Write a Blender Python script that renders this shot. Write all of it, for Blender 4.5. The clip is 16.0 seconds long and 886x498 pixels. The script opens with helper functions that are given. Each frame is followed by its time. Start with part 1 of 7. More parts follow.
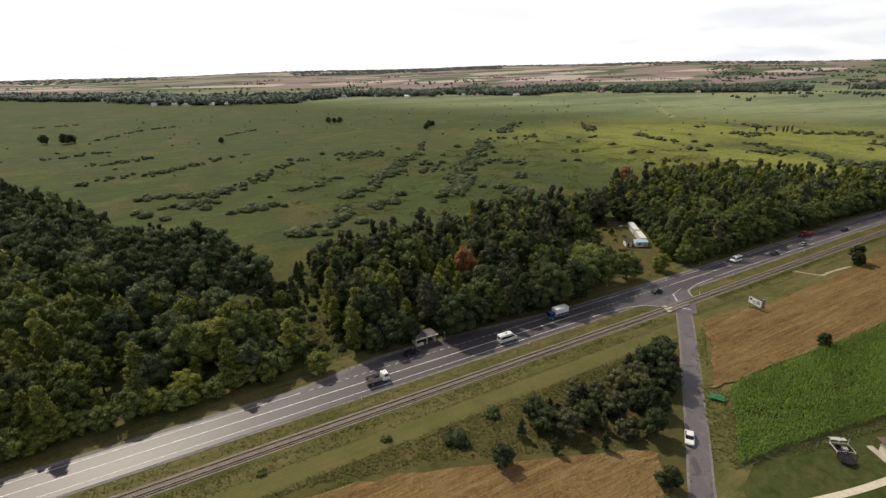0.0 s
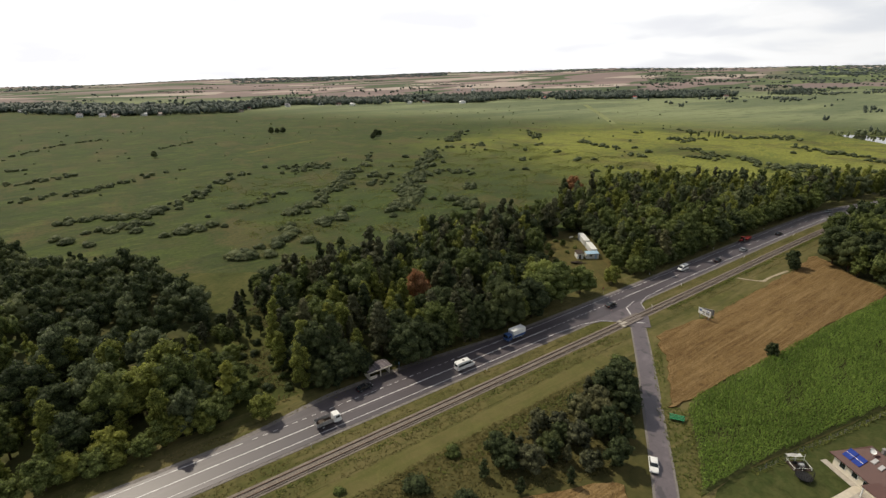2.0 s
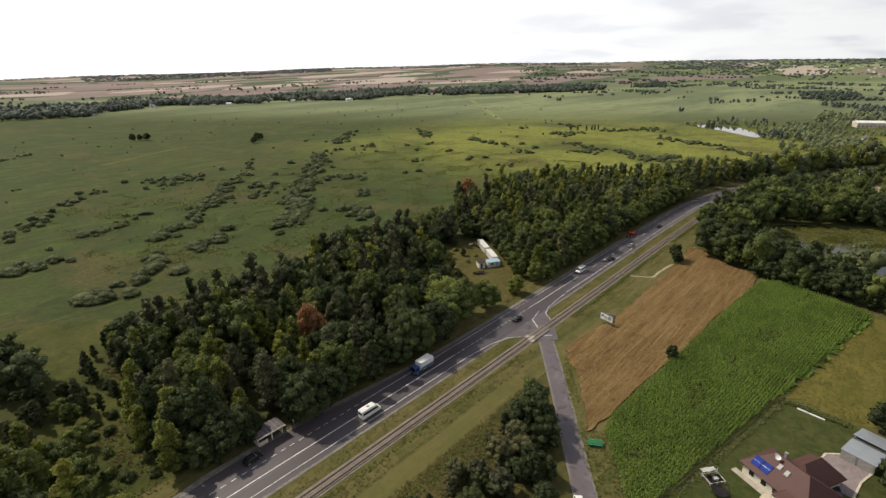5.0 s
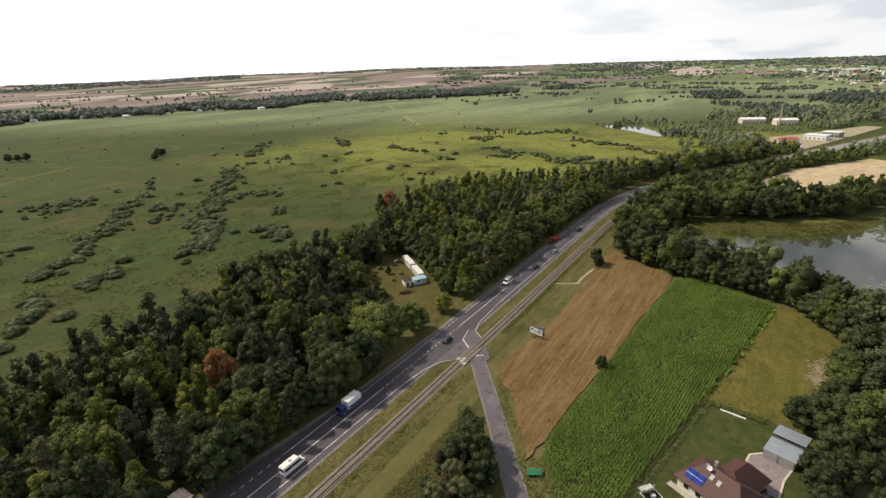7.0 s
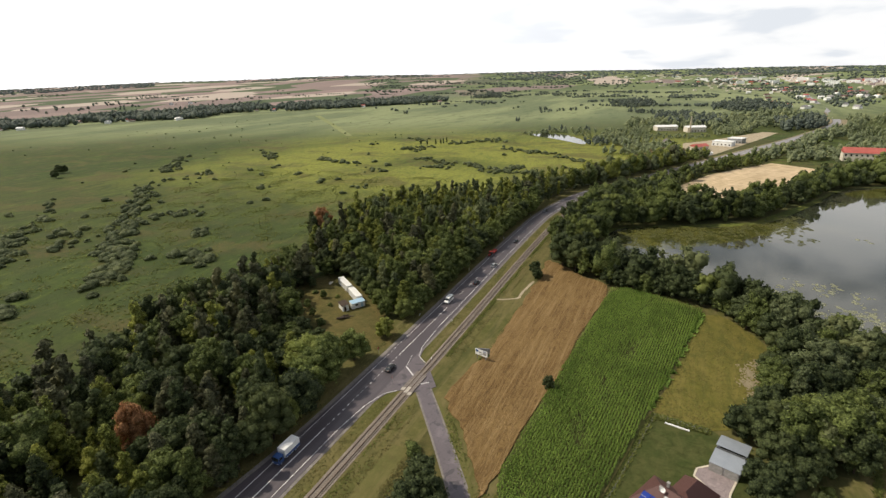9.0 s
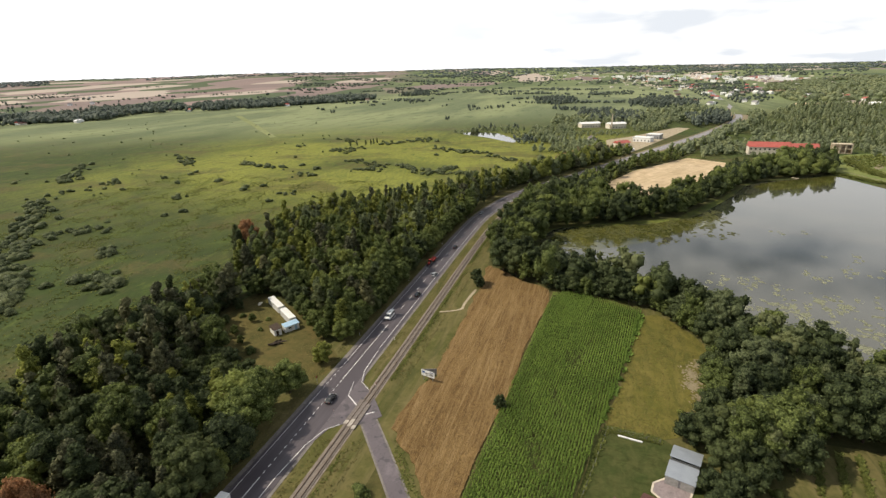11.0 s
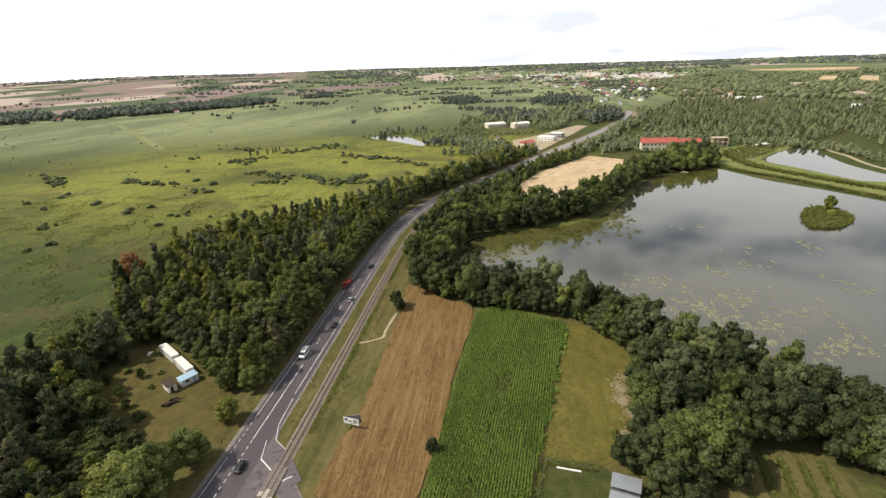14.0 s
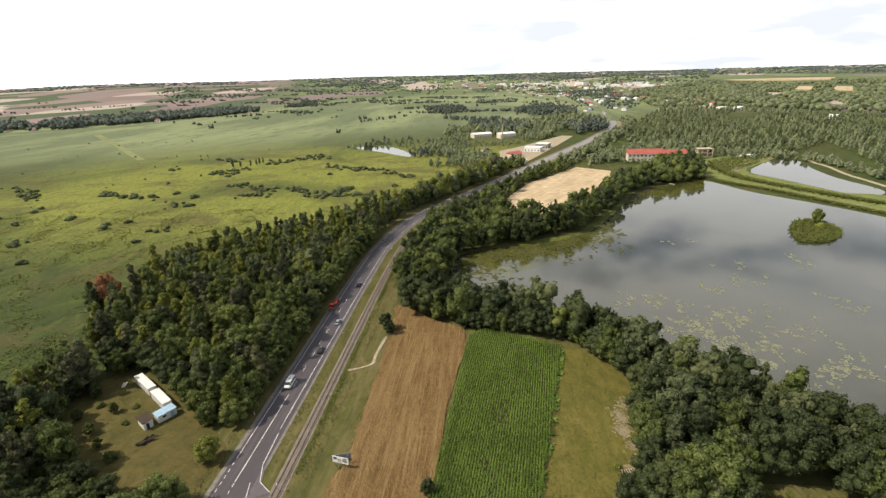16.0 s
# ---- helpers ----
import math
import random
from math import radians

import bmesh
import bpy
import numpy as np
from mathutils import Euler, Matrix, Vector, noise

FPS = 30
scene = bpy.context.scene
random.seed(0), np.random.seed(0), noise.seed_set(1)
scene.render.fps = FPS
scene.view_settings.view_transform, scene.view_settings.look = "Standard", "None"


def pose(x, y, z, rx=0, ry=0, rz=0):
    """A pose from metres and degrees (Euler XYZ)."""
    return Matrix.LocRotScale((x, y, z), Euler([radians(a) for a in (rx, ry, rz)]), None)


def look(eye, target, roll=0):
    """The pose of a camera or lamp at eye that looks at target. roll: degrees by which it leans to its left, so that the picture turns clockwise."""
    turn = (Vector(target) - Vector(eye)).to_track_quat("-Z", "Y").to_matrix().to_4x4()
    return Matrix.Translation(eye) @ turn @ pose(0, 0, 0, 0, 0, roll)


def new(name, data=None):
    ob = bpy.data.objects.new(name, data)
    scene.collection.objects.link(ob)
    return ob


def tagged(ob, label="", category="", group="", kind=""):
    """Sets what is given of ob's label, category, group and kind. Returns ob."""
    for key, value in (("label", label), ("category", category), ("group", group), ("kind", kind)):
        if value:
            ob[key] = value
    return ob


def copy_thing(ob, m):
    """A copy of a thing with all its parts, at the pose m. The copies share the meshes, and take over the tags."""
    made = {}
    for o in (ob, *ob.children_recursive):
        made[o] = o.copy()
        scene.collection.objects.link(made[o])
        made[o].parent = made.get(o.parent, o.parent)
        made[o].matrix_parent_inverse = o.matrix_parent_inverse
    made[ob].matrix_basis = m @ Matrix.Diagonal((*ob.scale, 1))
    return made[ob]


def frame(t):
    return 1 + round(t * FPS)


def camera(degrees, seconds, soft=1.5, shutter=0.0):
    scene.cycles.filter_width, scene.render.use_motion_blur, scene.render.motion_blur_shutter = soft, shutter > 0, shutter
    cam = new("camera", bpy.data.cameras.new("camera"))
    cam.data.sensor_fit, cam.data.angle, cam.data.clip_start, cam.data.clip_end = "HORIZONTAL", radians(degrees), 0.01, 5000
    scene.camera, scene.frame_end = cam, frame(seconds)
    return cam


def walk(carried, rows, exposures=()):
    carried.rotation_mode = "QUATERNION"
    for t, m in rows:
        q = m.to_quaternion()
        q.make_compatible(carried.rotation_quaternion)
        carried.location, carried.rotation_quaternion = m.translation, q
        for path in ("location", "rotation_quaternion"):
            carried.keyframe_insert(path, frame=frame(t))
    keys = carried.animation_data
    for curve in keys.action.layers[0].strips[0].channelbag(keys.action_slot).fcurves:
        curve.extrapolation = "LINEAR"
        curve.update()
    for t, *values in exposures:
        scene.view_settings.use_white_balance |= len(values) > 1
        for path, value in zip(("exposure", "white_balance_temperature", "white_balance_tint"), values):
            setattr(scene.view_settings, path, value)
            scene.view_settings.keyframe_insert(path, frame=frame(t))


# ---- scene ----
cam = camera(83.9, 16.0, 1.4)
METRES, EYE, TILT, LEAN, TURN = 75.0, 73.9, -11.75, -4.62, -27.2
ROWS = [
    (0.0, 0.0, 0.0, 0.0, -0.83, -8.4, 5.61),
    (0.5, 0.0053, 0.0207, 0.0149, -1.73, -8.26, 5.88),
    (1.0, 0.0088, 0.0427, 0.0301, -2.98, -8.18, 6.32),
    (1.5, 0.0093, 0.0666, 0.0437, -4.84, -8.24, 6.65),
    (2.0, 0.0121, 0.0924, 0.0574, -6.7, -8.37, 6.88),
    (2.5, 0.0139, 0.1208, 0.0714, -8.56, -8.6, 7.04),
    (3.0, 0.019, 0.1517, 0.0856, -10.39, -8.91, 7.29),
    (3.5, 0.0266, 0.1847, 0.0991, -12.33, -9.3, 7.68),
    (4.0, 0.0392, 0.2177, 0.1133, -14.4, -9.72, 8.18),
    (6.5, 0.1345, 0.3514, 0.1778, -26.0, -11.69, 11.09),
    (7.0, 0.1499, 0.3689, 0.1902, -28.03, -11.82, 11.5),
    (7.5, 0.1608, 0.3874, 0.2017, -30.02, -11.94, 11.79),
    (8.0, 0.1714, 0.4064, 0.2135, -32.01, -12.07, 12.04),
    (8.5, 0.1815, 0.4285, 0.2251, -34.03, -12.29, 12.21),
    (9.0, 0.1935, 0.4524, 0.2377, -36.02, -12.63, 12.3),
    (11.5, 0.2914, 0.5847, 0.2987, -46.37, -15.35, 13.43),
    (12.0, 0.3174, 0.6049, 0.3095, -48.56, -15.95, 13.79),
    (12.5, 0.3426, 0.6225, 0.3204, -50.68, -16.56, 14.13),
    (13.0, 0.3663, 0.6373, 0.3311, -52.59, -17.02, 14.37),
    (13.5, 0.3882, 0.651, 0.3422, -54.05, -17.3, 14.42),
    (14.0, 0.4076, 0.6652, 0.3534, -54.97, -17.36, 14.42),
    (14.5, 0.4256, 0.6808, 0.3642, -55.54, -17.26, 14.43),
    (15.0, 0.4427, 0.6983, 0.3756, -56.02, -17.13, 14.45),
    (15.5, 0.46, 0.7176, 0.3873, -56.45, -17.01, 14.41),
    (16.0, 0.48, 0.738, 0.4, -56.77, -16.95, 14.29),
]
walk(cam, [(t, pose(0, 0, EYE, TILT, LEAN, TURN) @ pose(METRES * x, METRES * y, METRES * z, 90 + pitch, roll, yaw)) for t, x, y, z, yaw, pitch, roll in ROWS], [(0.0, -0.43), (2.0, -0.46), (4.0, -0.43), (8.0, -0.22), (12.5, -0.04), (16.0, 0.02)])

from mathutils.geometry import tessellate_polygon

# ---- sky and sun ----
SUN_FROM = Vector((-0.22, 0.97, 1.08)).normalized()
sun = new("sun", bpy.data.lights.new("sun", "SUN"))
sun.data.energy, sun.data.angle, sun.data.color = 4.9, radians(0.6), (1.0, 0.895, 0.72)
sun.matrix_world = look(SUN_FROM * 500, (0, 0, 0))

world = bpy.data.worlds.new("world")
scene.world = world
world.use_nodes = True
wt = world.node_tree
wt.nodes.clear()


class Net:
    """Small helper to write node trees."""

    def __init__(self, tree):
        self.t = tree

    def n(self, kind, ins=None, **props):
        node = self.t.nodes.new(kind)
        for k, v in props.items():
            setattr(node, k, v)
        for k, v in (ins or {}).items():
            if isinstance(v, bpy.types.NodeSocket):
                self.t.links.new(v, node.inputs[k])
            else:
                node.inputs[k].default_value = v
        return node

    def math(self, op, a, b=0.0, c=0.0):
        return self.n("ShaderNodeMath", {0: a, 1: b, 2: c}, operation=op).outputs[0]

    def mix(self, fac, a, b):
        def col(v):
            return v if isinstance(v, bpy.types.NodeSocket) else (*v, 1.0)[:4]
        return self.n("ShaderNodeMix", {0: fac, 6: col(a), 7: col(b)}, data_type="RGBA").outputs[2]

    def noise(self, vec, scale, detail=3.0, rough=0.55, dist=0.0):
        return self.n("ShaderNodeTexNoise", {"Vector": vec, "Scale": scale, "Detail": detail, "Roughness": rough, "Distortion": dist}).outputs[0]

    def ramp(self, v, lo, hi):
        return self.n("ShaderNodeMapRange", {0: v, 1: lo, 2: hi, 3: 0.0, 4: 1.0}, interpolation_type="SMOOTHSTEP").outputs[0]


w = Net(wt)
way = w.n("ShaderNodeTexCoord").outputs["Generated"]
sep = w.n("ShaderNodeSeparateXYZ", {0: way})
up = w.math("MAXIMUM", sep.outputs[2], 0.0)
flat = w.n("ShaderNodeVectorMath", {0: way, 1: w.n("ShaderNodeCombineXYZ", {0: w.math("DIVIDE", 1.0, w.math("ADD", up, 0.16)), 1: w.math("DIVIDE", 1.0, w.math("ADD", up, 0.16)), 2: 0.4}).outputs[0]}, operation="MULTIPLY").outputs[0]
sky = w.n("ShaderNodeTexSky", sky_type="NISHITA", sun_disc=False, sun_elevation=math.asin(SUN_FROM.z), sun_rotation=math.atan2(SUN_FROM.x, SUN_FROM.y), altitude=200.0, dust_density=2.0)
blue = w.n("ShaderNodeVectorMath", {0: sky.outputs[0], 3: 0.085}, operation="SCALE").outputs[0]
puff = w.noise(flat, 1.1, 6.0, 0.55, 0.3)
cover = w.ramp(puff, 0.39, 0.55)
low = w.ramp(up, 0.34, 0.21)
cover = w.math("MAXIMUM", cover, w.math("MULTIPLY", low, 0.97))
thick = w.noise(flat, 1.1, 4.0, 0.5, 0.3)
cloud = w.mix(w.ramp(thick, 0.36, 0.60), (0.42, 0.47, 0.57), (1.08, 1.08, 1.08))
cloud = w.mix(w.math("MULTIPLY", w.ramp(up, 0.52, 0.32), 0.75), cloud, w.mix(w.ramp(thick, 0.45, 0.58), (0.60, 0.69, 0.86), (1.22, 1.22, 1.24)))
sunward = w.ramp(w.n("ShaderNodeVectorMath", {0: way, 1: (SUN_FROM.x, SUN_FROM.y, 0.0)}, operation="DOT_PRODUCT").outputs["Value"], -0.25, 0.5)
veil_far = w.mix(w.ramp(thick, 0.38, 0.52), (1.07, 1.12, 1.19), (1.34, 1.345, 1.35))
veil_sun = w.mix(w.ramp(thick, 0.30, 0.50), (1.60, 1.60, 1.66), (1.85, 1.85, 1.85))
veil = w.mix(sunward, veil_far, veil_sun)
cloud = w.mix(w.ramp(up, 0.31, 0.20), cloud, veil)
bg = w.n("ShaderNodeBackground", {"Color": w.mix(cover, blue, cloud), "Strength": 0.85})
w.t.links.new(bg.outputs[0], w.n("ShaderNodeOutputWorld").inputs[0])

# ---- materials ----


def material(name):
    m = bpy.data.materials.new(name)
    m.use_nodes = True
    m.node_tree.nodes.clear()
    return m, Net(m.node_tree)


def finish(m, k, color, rough=0.8, metal=0.0, bump=None, depth=0.02, spec=0.3):
    ins = {"Base Color": color if isinstance(color, bpy.types.NodeSocket) else (*color, 1.0)[:4], "Roughness": rough, "Metallic": metal, "Specular IOR Level": spec}
    if bump is not None:
        ins["Normal"] = k.n("ShaderNodeBump", {"Height": bump, "Distance": depth, "Strength": 1.0}).outputs[0]
    b = k.n("ShaderNodeBsdfPrincipled", ins)
    k.t.links.new(b.outputs[0], k.n("ShaderNodeOutputMaterial").inputs[0])
    return m


def place(k):
    return k.n("ShaderNodeNewGeometry").outputs["Position"]


def stretched(k, vec, sx, sy, sz=1.0):
    return k.n("ShaderNodeVectorMath", {0: vec, 1: (sx, sy, sz)}, operation="MULTIPLY").outputs[0]


def leaf_mat(name, dark, light, through_light=0.42, detail=1.0):
    """Foliage: leaf by leaf and tree by tree variation, with some light let through."""
    m, k = material(name)
    g = k.n("ShaderNodeNewGeometry")
    tone = k.n("ShaderNodeAttribute", attribute_name="tone").outputs["Fac"]
    rnd = k.n("ShaderNodeObjectInfo").outputs["Random"]
    tree = k.math("FRACT", k.math("ADD", tone, rnd))
    f = k.math("ADD", k.math("MULTIPLY", g.outputs["Random Per Island"], 0.36), k.math("MULTIPLY", tree, 0.64))
    c = k.mix(f, dark, light)
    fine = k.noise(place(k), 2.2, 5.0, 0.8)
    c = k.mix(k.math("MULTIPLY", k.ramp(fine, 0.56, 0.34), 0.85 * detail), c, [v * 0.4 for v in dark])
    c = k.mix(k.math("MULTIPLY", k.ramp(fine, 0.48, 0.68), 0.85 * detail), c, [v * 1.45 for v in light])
    bump = k.n("ShaderNodeBump", {"Height": fine, "Distance": 0.3, "Strength": 0.45 * detail}).outputs[0]
    c = k.mix(k.math("MULTIPLY", k.ramp(tree, 0.75, 1.0), 0.4), c, (light[0] * 1.15, light[1] * 1.05, light[2] * 0.9))
    b = k.n("ShaderNodeBsdfPrincipled", {"Base Color": c, "Roughness": 0.65, "Specular IOR Level": 0.15, "Normal": bump})
    tr = k.n("ShaderNodeBsdfTranslucent", {"Color": c})
    mx = k.n("ShaderNodeMixShader", {0: through_light, 1: b.outputs[0], 2: tr.outputs[0]})
    k.t.links.new(mx.outputs[0], k.n("ShaderNodeOutputMaterial").inputs[0])
    return m


def plain(name, color, rough=0.6, metal=0.0, vary=0.25, scale=2.0, spec=0.3):
    """Painted, plastered or metal surface with soft stains and fine grain."""
    m, k = material(name)
    p = k.n("ShaderNodeTexCoord").outputs["Object"]
    a = k.noise(p, scale, 4.0)
    fine = k.noise(p, scale * 14.0, 3.0)
    f = k.math("ADD", k.math("MULTIPLY", a, 0.7), k.math("MULTIPLY", fine, 0.3))
    c = k.mix(k.ramp(f, 0.3, 0.7), [v * (1 - vary) for v in color], [min(v * (1 + vary * 0.5), 1.0) for v in color])
    return finish(m, k, c, rough, metal, fine, 0.004, spec)


def ground_mat(name, colors, scale, fine=1.1, streak=None, depth=0.06, turn=0.0):
    """Soil or turf: three tones mixed at two scales, with optional streaks along the field."""
    m, k = material(name)
    p = place(k)
    big = k.noise(p, scale, 5.0, 0.6, 0.4)
    small = k.noise(p, fine, 4.0, 0.7)
    c = k.mix(k.ramp(big, 0.34, 0.66), colors[0], colors[1])
    c = k.mix(k.math("MULTIPLY", k.ramp(small, 0.45, 0.75), 0.7), c, colors[2])
    clump = k.noise(p, fine * 0.34, 5.0, 0.7, 0.8)
    c = k.mix(k.math("MULTIPLY", k.ramp(clump, 0.50, 0.70), 0.55), c, [v * 1.35 for v in colors[1]])
    c = k.mix(k.math("MULTIPLY", k.ramp(clump, 0.48, 0.32), 0.5), c, [v * 0.62 for v in colors[2]])
    if streak:
        p = k.n("ShaderNodeVectorRotate", {"Vector": p, "Angle": math.radians(turn)}, rotation_type="Z_AXIS").outputs[0]
        s = k.noise(stretched(k, p, streak[0], streak[1]), 1.0, 4.0, 0.65, streak[3] if len(streak) > 3 else 0.2)
        c = k.mix(k.math("MULTIPLY", k.ramp(s, 0.42, 0.68), streak[2]), c, colors[3])
        lane = k.noise(stretched(k, p, streak[0] * 1.6, streak[1] * 0.5), 1.0, 5.0, 0.7, 0.9)
        c = k.mix(k.math("MULTIPLY", k.ramp(lane, 0.50, 0.66), 0.6), c, [v * 0.9 for v in colors[2]])
    return finish(m, k, c, 0.95, 0.0, small, depth, 0.1)


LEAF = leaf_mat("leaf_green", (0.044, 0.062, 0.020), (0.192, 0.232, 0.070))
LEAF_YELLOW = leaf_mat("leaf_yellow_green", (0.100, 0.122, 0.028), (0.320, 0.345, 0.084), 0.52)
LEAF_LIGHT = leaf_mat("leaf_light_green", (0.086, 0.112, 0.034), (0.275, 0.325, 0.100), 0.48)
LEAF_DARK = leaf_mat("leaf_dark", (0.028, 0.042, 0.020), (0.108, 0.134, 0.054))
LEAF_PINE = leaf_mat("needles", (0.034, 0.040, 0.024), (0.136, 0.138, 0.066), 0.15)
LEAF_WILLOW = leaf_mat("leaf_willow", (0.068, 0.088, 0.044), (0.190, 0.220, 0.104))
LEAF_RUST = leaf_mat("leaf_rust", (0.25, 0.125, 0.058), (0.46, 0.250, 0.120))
LEAF_MAIZE = leaf_mat("leaf_maize", (0.126, 0.196, 0.036), (0.222, 0.330, 0.070), 0.4, 0.0)
GRASS_TUFT = leaf_mat("grass_blades", (0.098, 0.094, 0.030), (0.205, 0.178, 0.066), 0.45, 0.0)
GRASS_GREEN = leaf_mat("grass_blades_green", (0.094, 0.116, 0.030), (0.200, 0.218, 0.060), 0.45, 0.0)
STRAW = leaf_mat("grain_blades", (0.150, 0.092, 0.038), (0.31, 0.212, 0.096), 0.3, 0.0)
# far belts and groves: greens paled and blued to carry haze
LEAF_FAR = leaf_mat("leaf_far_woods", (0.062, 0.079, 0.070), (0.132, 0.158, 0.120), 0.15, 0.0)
# ridge trees: bluish distance haze put into the leaf colour
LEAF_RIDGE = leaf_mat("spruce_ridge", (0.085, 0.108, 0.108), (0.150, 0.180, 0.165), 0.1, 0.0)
# forest past the ponds: leaf tones lifted, with haze put into them
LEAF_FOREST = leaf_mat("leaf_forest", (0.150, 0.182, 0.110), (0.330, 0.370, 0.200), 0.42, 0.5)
LEAF_TAN = leaf_mat("leaf_tan", (0.150, 0.118, 0.060), (0.290, 0.225, 0.115), 0.35, 0.5)
BARK = plain("bark", (0.10, 0.075, 0.055), 0.95, 0, 0.4, 3.0)

# the wide ground: wet meadow, drier grass painted sunlit, and haze-paled far arable slopes
m, k = material("open_ground")
p = place(k)
sp = k.n("ShaderNodeSeparateXYZ", {0: p})
px, py, pz = sp.outputs
big = k.noise(p, 0.006, 5.0, 0.6, 0.5)
mid = k.noise(p, 0.045, 5.0, 0.65, 0.4)
small = k.noise(p, 0.45, 6.0, 0.75)
patch = k.noise(stretched(k, p, 0.05, 0.14), 1.0, 4.0, 0.65, 0.5)
c = k.mix(k.ramp(big, 0.35, 0.65), (0.045, 0.066, 0.020), (0.070, 0.080, 0.025))
c = k.mix(k.math("MULTIPLY", k.ramp(mid, 0.45, 0.7), 0.8), c, (0.074, 0.102, 0.023))
c = k.mix(k.math("MULTIPLY", k.ramp(mid, 0.5, 0.3), 0.6), c, (0.092, 0.082, 0.036))
# yellower grass band; the sunlit stretch's brightness is put into its colour
dry = k.math("MULTIPLY", k.math("MULTIPLY", k.ramp(px, 250.0, 420.0), k.ramp(px, 900.0, 650.0)), k.math("MULTIPLY", k.ramp(py, 640.0, 420.0), k.ramp(py, -90.0, 20.0)))
c = k.mix(k.math("MULTIPLY", dry, k.ramp(big, 0.25, 0.55)), c, (0.240, 0.250, 0.052))
c = k.mix(k.math("MULTIPLY", k.ramp(patch, 0.46, 0.66), k.math("SUBTRACT", 0.75, k.math("MULTIPLY", dry, 0.5))), c, (0.040, 0.052, 0.021))
brown = k.noise(stretched(k, p, 0.022, 0.012), 1.0, 5.0, 0.7, 0.6)
c = k.mix(k.math("MULTIPLY", k.ramp(brown, 0.50, 0.64), 0.7), c, (0.108, 0.086, 0.038))
sward = k.noise(stretched(k, p, 0.030, 0.075), 1.0, 6.0, 0.72, 1.2)
c = k.mix(k.math("MULTIPLY", k.ramp(sward, 0.50, 0.68), 0.7), c, (0.112, 0.140, 0.034))
c = k.mix(k.math("MULTIPLY", k.ramp(sward, 0.46, 0.30), 0.6), c, (0.036, 0.054, 0.020))
c = k.mix(k.math("MULTIPLY", k.ramp(small, 0.42, 0.62), 0.6), c, (0.034, 0.050, 0.017))
fields = k.n("ShaderNodeTexVoronoi", {"Vector": stretched(k, p, 0.0028, 0.0062, 0.0), "Scale": 1.0}, feature="F1").outputs["Color"]
# far plain paled with distance: haze put into the grass tones
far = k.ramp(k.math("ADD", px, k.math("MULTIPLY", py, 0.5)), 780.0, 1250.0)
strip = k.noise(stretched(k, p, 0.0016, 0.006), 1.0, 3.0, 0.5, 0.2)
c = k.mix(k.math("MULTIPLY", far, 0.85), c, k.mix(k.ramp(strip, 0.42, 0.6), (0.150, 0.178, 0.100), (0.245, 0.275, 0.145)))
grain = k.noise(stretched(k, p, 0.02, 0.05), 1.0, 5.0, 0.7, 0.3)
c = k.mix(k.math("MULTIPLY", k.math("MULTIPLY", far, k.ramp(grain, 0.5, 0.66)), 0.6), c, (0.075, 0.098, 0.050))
right = k.ramp(k.math("SUBTRACT", k.math("MULTIPLY", px, 0.42), py), -200.0, 200.0)
fs = k.n("ShaderNodeSeparateColor", {0: fields})
# pinkish ploughland, lightened to carry some haze as well
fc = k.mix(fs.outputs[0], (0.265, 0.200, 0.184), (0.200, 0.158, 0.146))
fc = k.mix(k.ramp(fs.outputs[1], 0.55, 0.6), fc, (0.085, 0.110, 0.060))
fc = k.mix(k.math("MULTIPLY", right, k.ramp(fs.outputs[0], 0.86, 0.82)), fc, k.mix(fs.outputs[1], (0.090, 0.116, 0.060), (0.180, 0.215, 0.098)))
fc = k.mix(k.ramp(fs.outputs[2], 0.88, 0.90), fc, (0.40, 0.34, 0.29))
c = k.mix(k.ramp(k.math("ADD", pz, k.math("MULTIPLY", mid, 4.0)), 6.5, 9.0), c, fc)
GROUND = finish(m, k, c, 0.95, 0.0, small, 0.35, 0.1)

VERGE = ground_mat("verge_grass", [(0.084, 0.085, 0.026), (0.122, 0.106, 0.042), (0.056, 0.065, 0.020), (0.158, 0.130, 0.062)], 0.07, 0.8, (0.02, 0.35, 0.6))
MOWN = ground_mat("dry_mown_strip", [(0.128, 0.112, 0.044), (0.097, 0.096, 0.032), (0.148, 0.129, 0.053), (0.078, 0.086, 0.024)], 0.09, 0.9, (0.03, 0.6, 0.5))
SCRUB = ground_mat("scrub_floor", [(0.050, 0.061, 0.016), (0.081, 0.081, 0.025), (0.041, 0.050, 0.014)], 0.06, 0.6)
WHEAT = ground_mat("ripe_grain", [(0.166, 0.103, 0.041), (0.230, 0.150, 0.062), (0.108, 0.064, 0.026), (0.300, 0.206, 0.098)], 0.05, 1.8, (0.05, 1.3, 0.9, 1.4), 0.6)
SOIL = ground_mat("soil", [(0.060, 0.062, 0.024), (0.050, 0.058, 0.020), (0.07, 0.066, 0.030)], 0.15, 1.0)
MEADOW = ground_mat("dry_meadow", [(0.104, 0.098, 0.022), (0.134, 0.116, 0.030), (0.074, 0.081, 0.020), (0.168, 0.140, 0.044)], 0.07, 0.8, (0.04, 0.5, 0.35))
REEDY = ground_mat("reedy_turf", [(0.135, 0.170, 0.050), (0.185, 0.200, 0.066), (0.098, 0.128, 0.036)], 0.06, 0.5)
LAWN = ground_mat("lawn", [(0.042, 0.057, 0.016), (0.059, 0.066, 0.022), (0.034, 0.046, 0.012), (0.085, 0.084, 0.030)], 0.16, 1.0, (0.35, 0.5, 0.55, 0.8))
CLEARING = ground_mat("clearing_grass", [(0.084, 0.076, 0.026), (0.112, 0.089, 0.033), (0.050, 0.060, 0.019)], 0.10, 0.6)
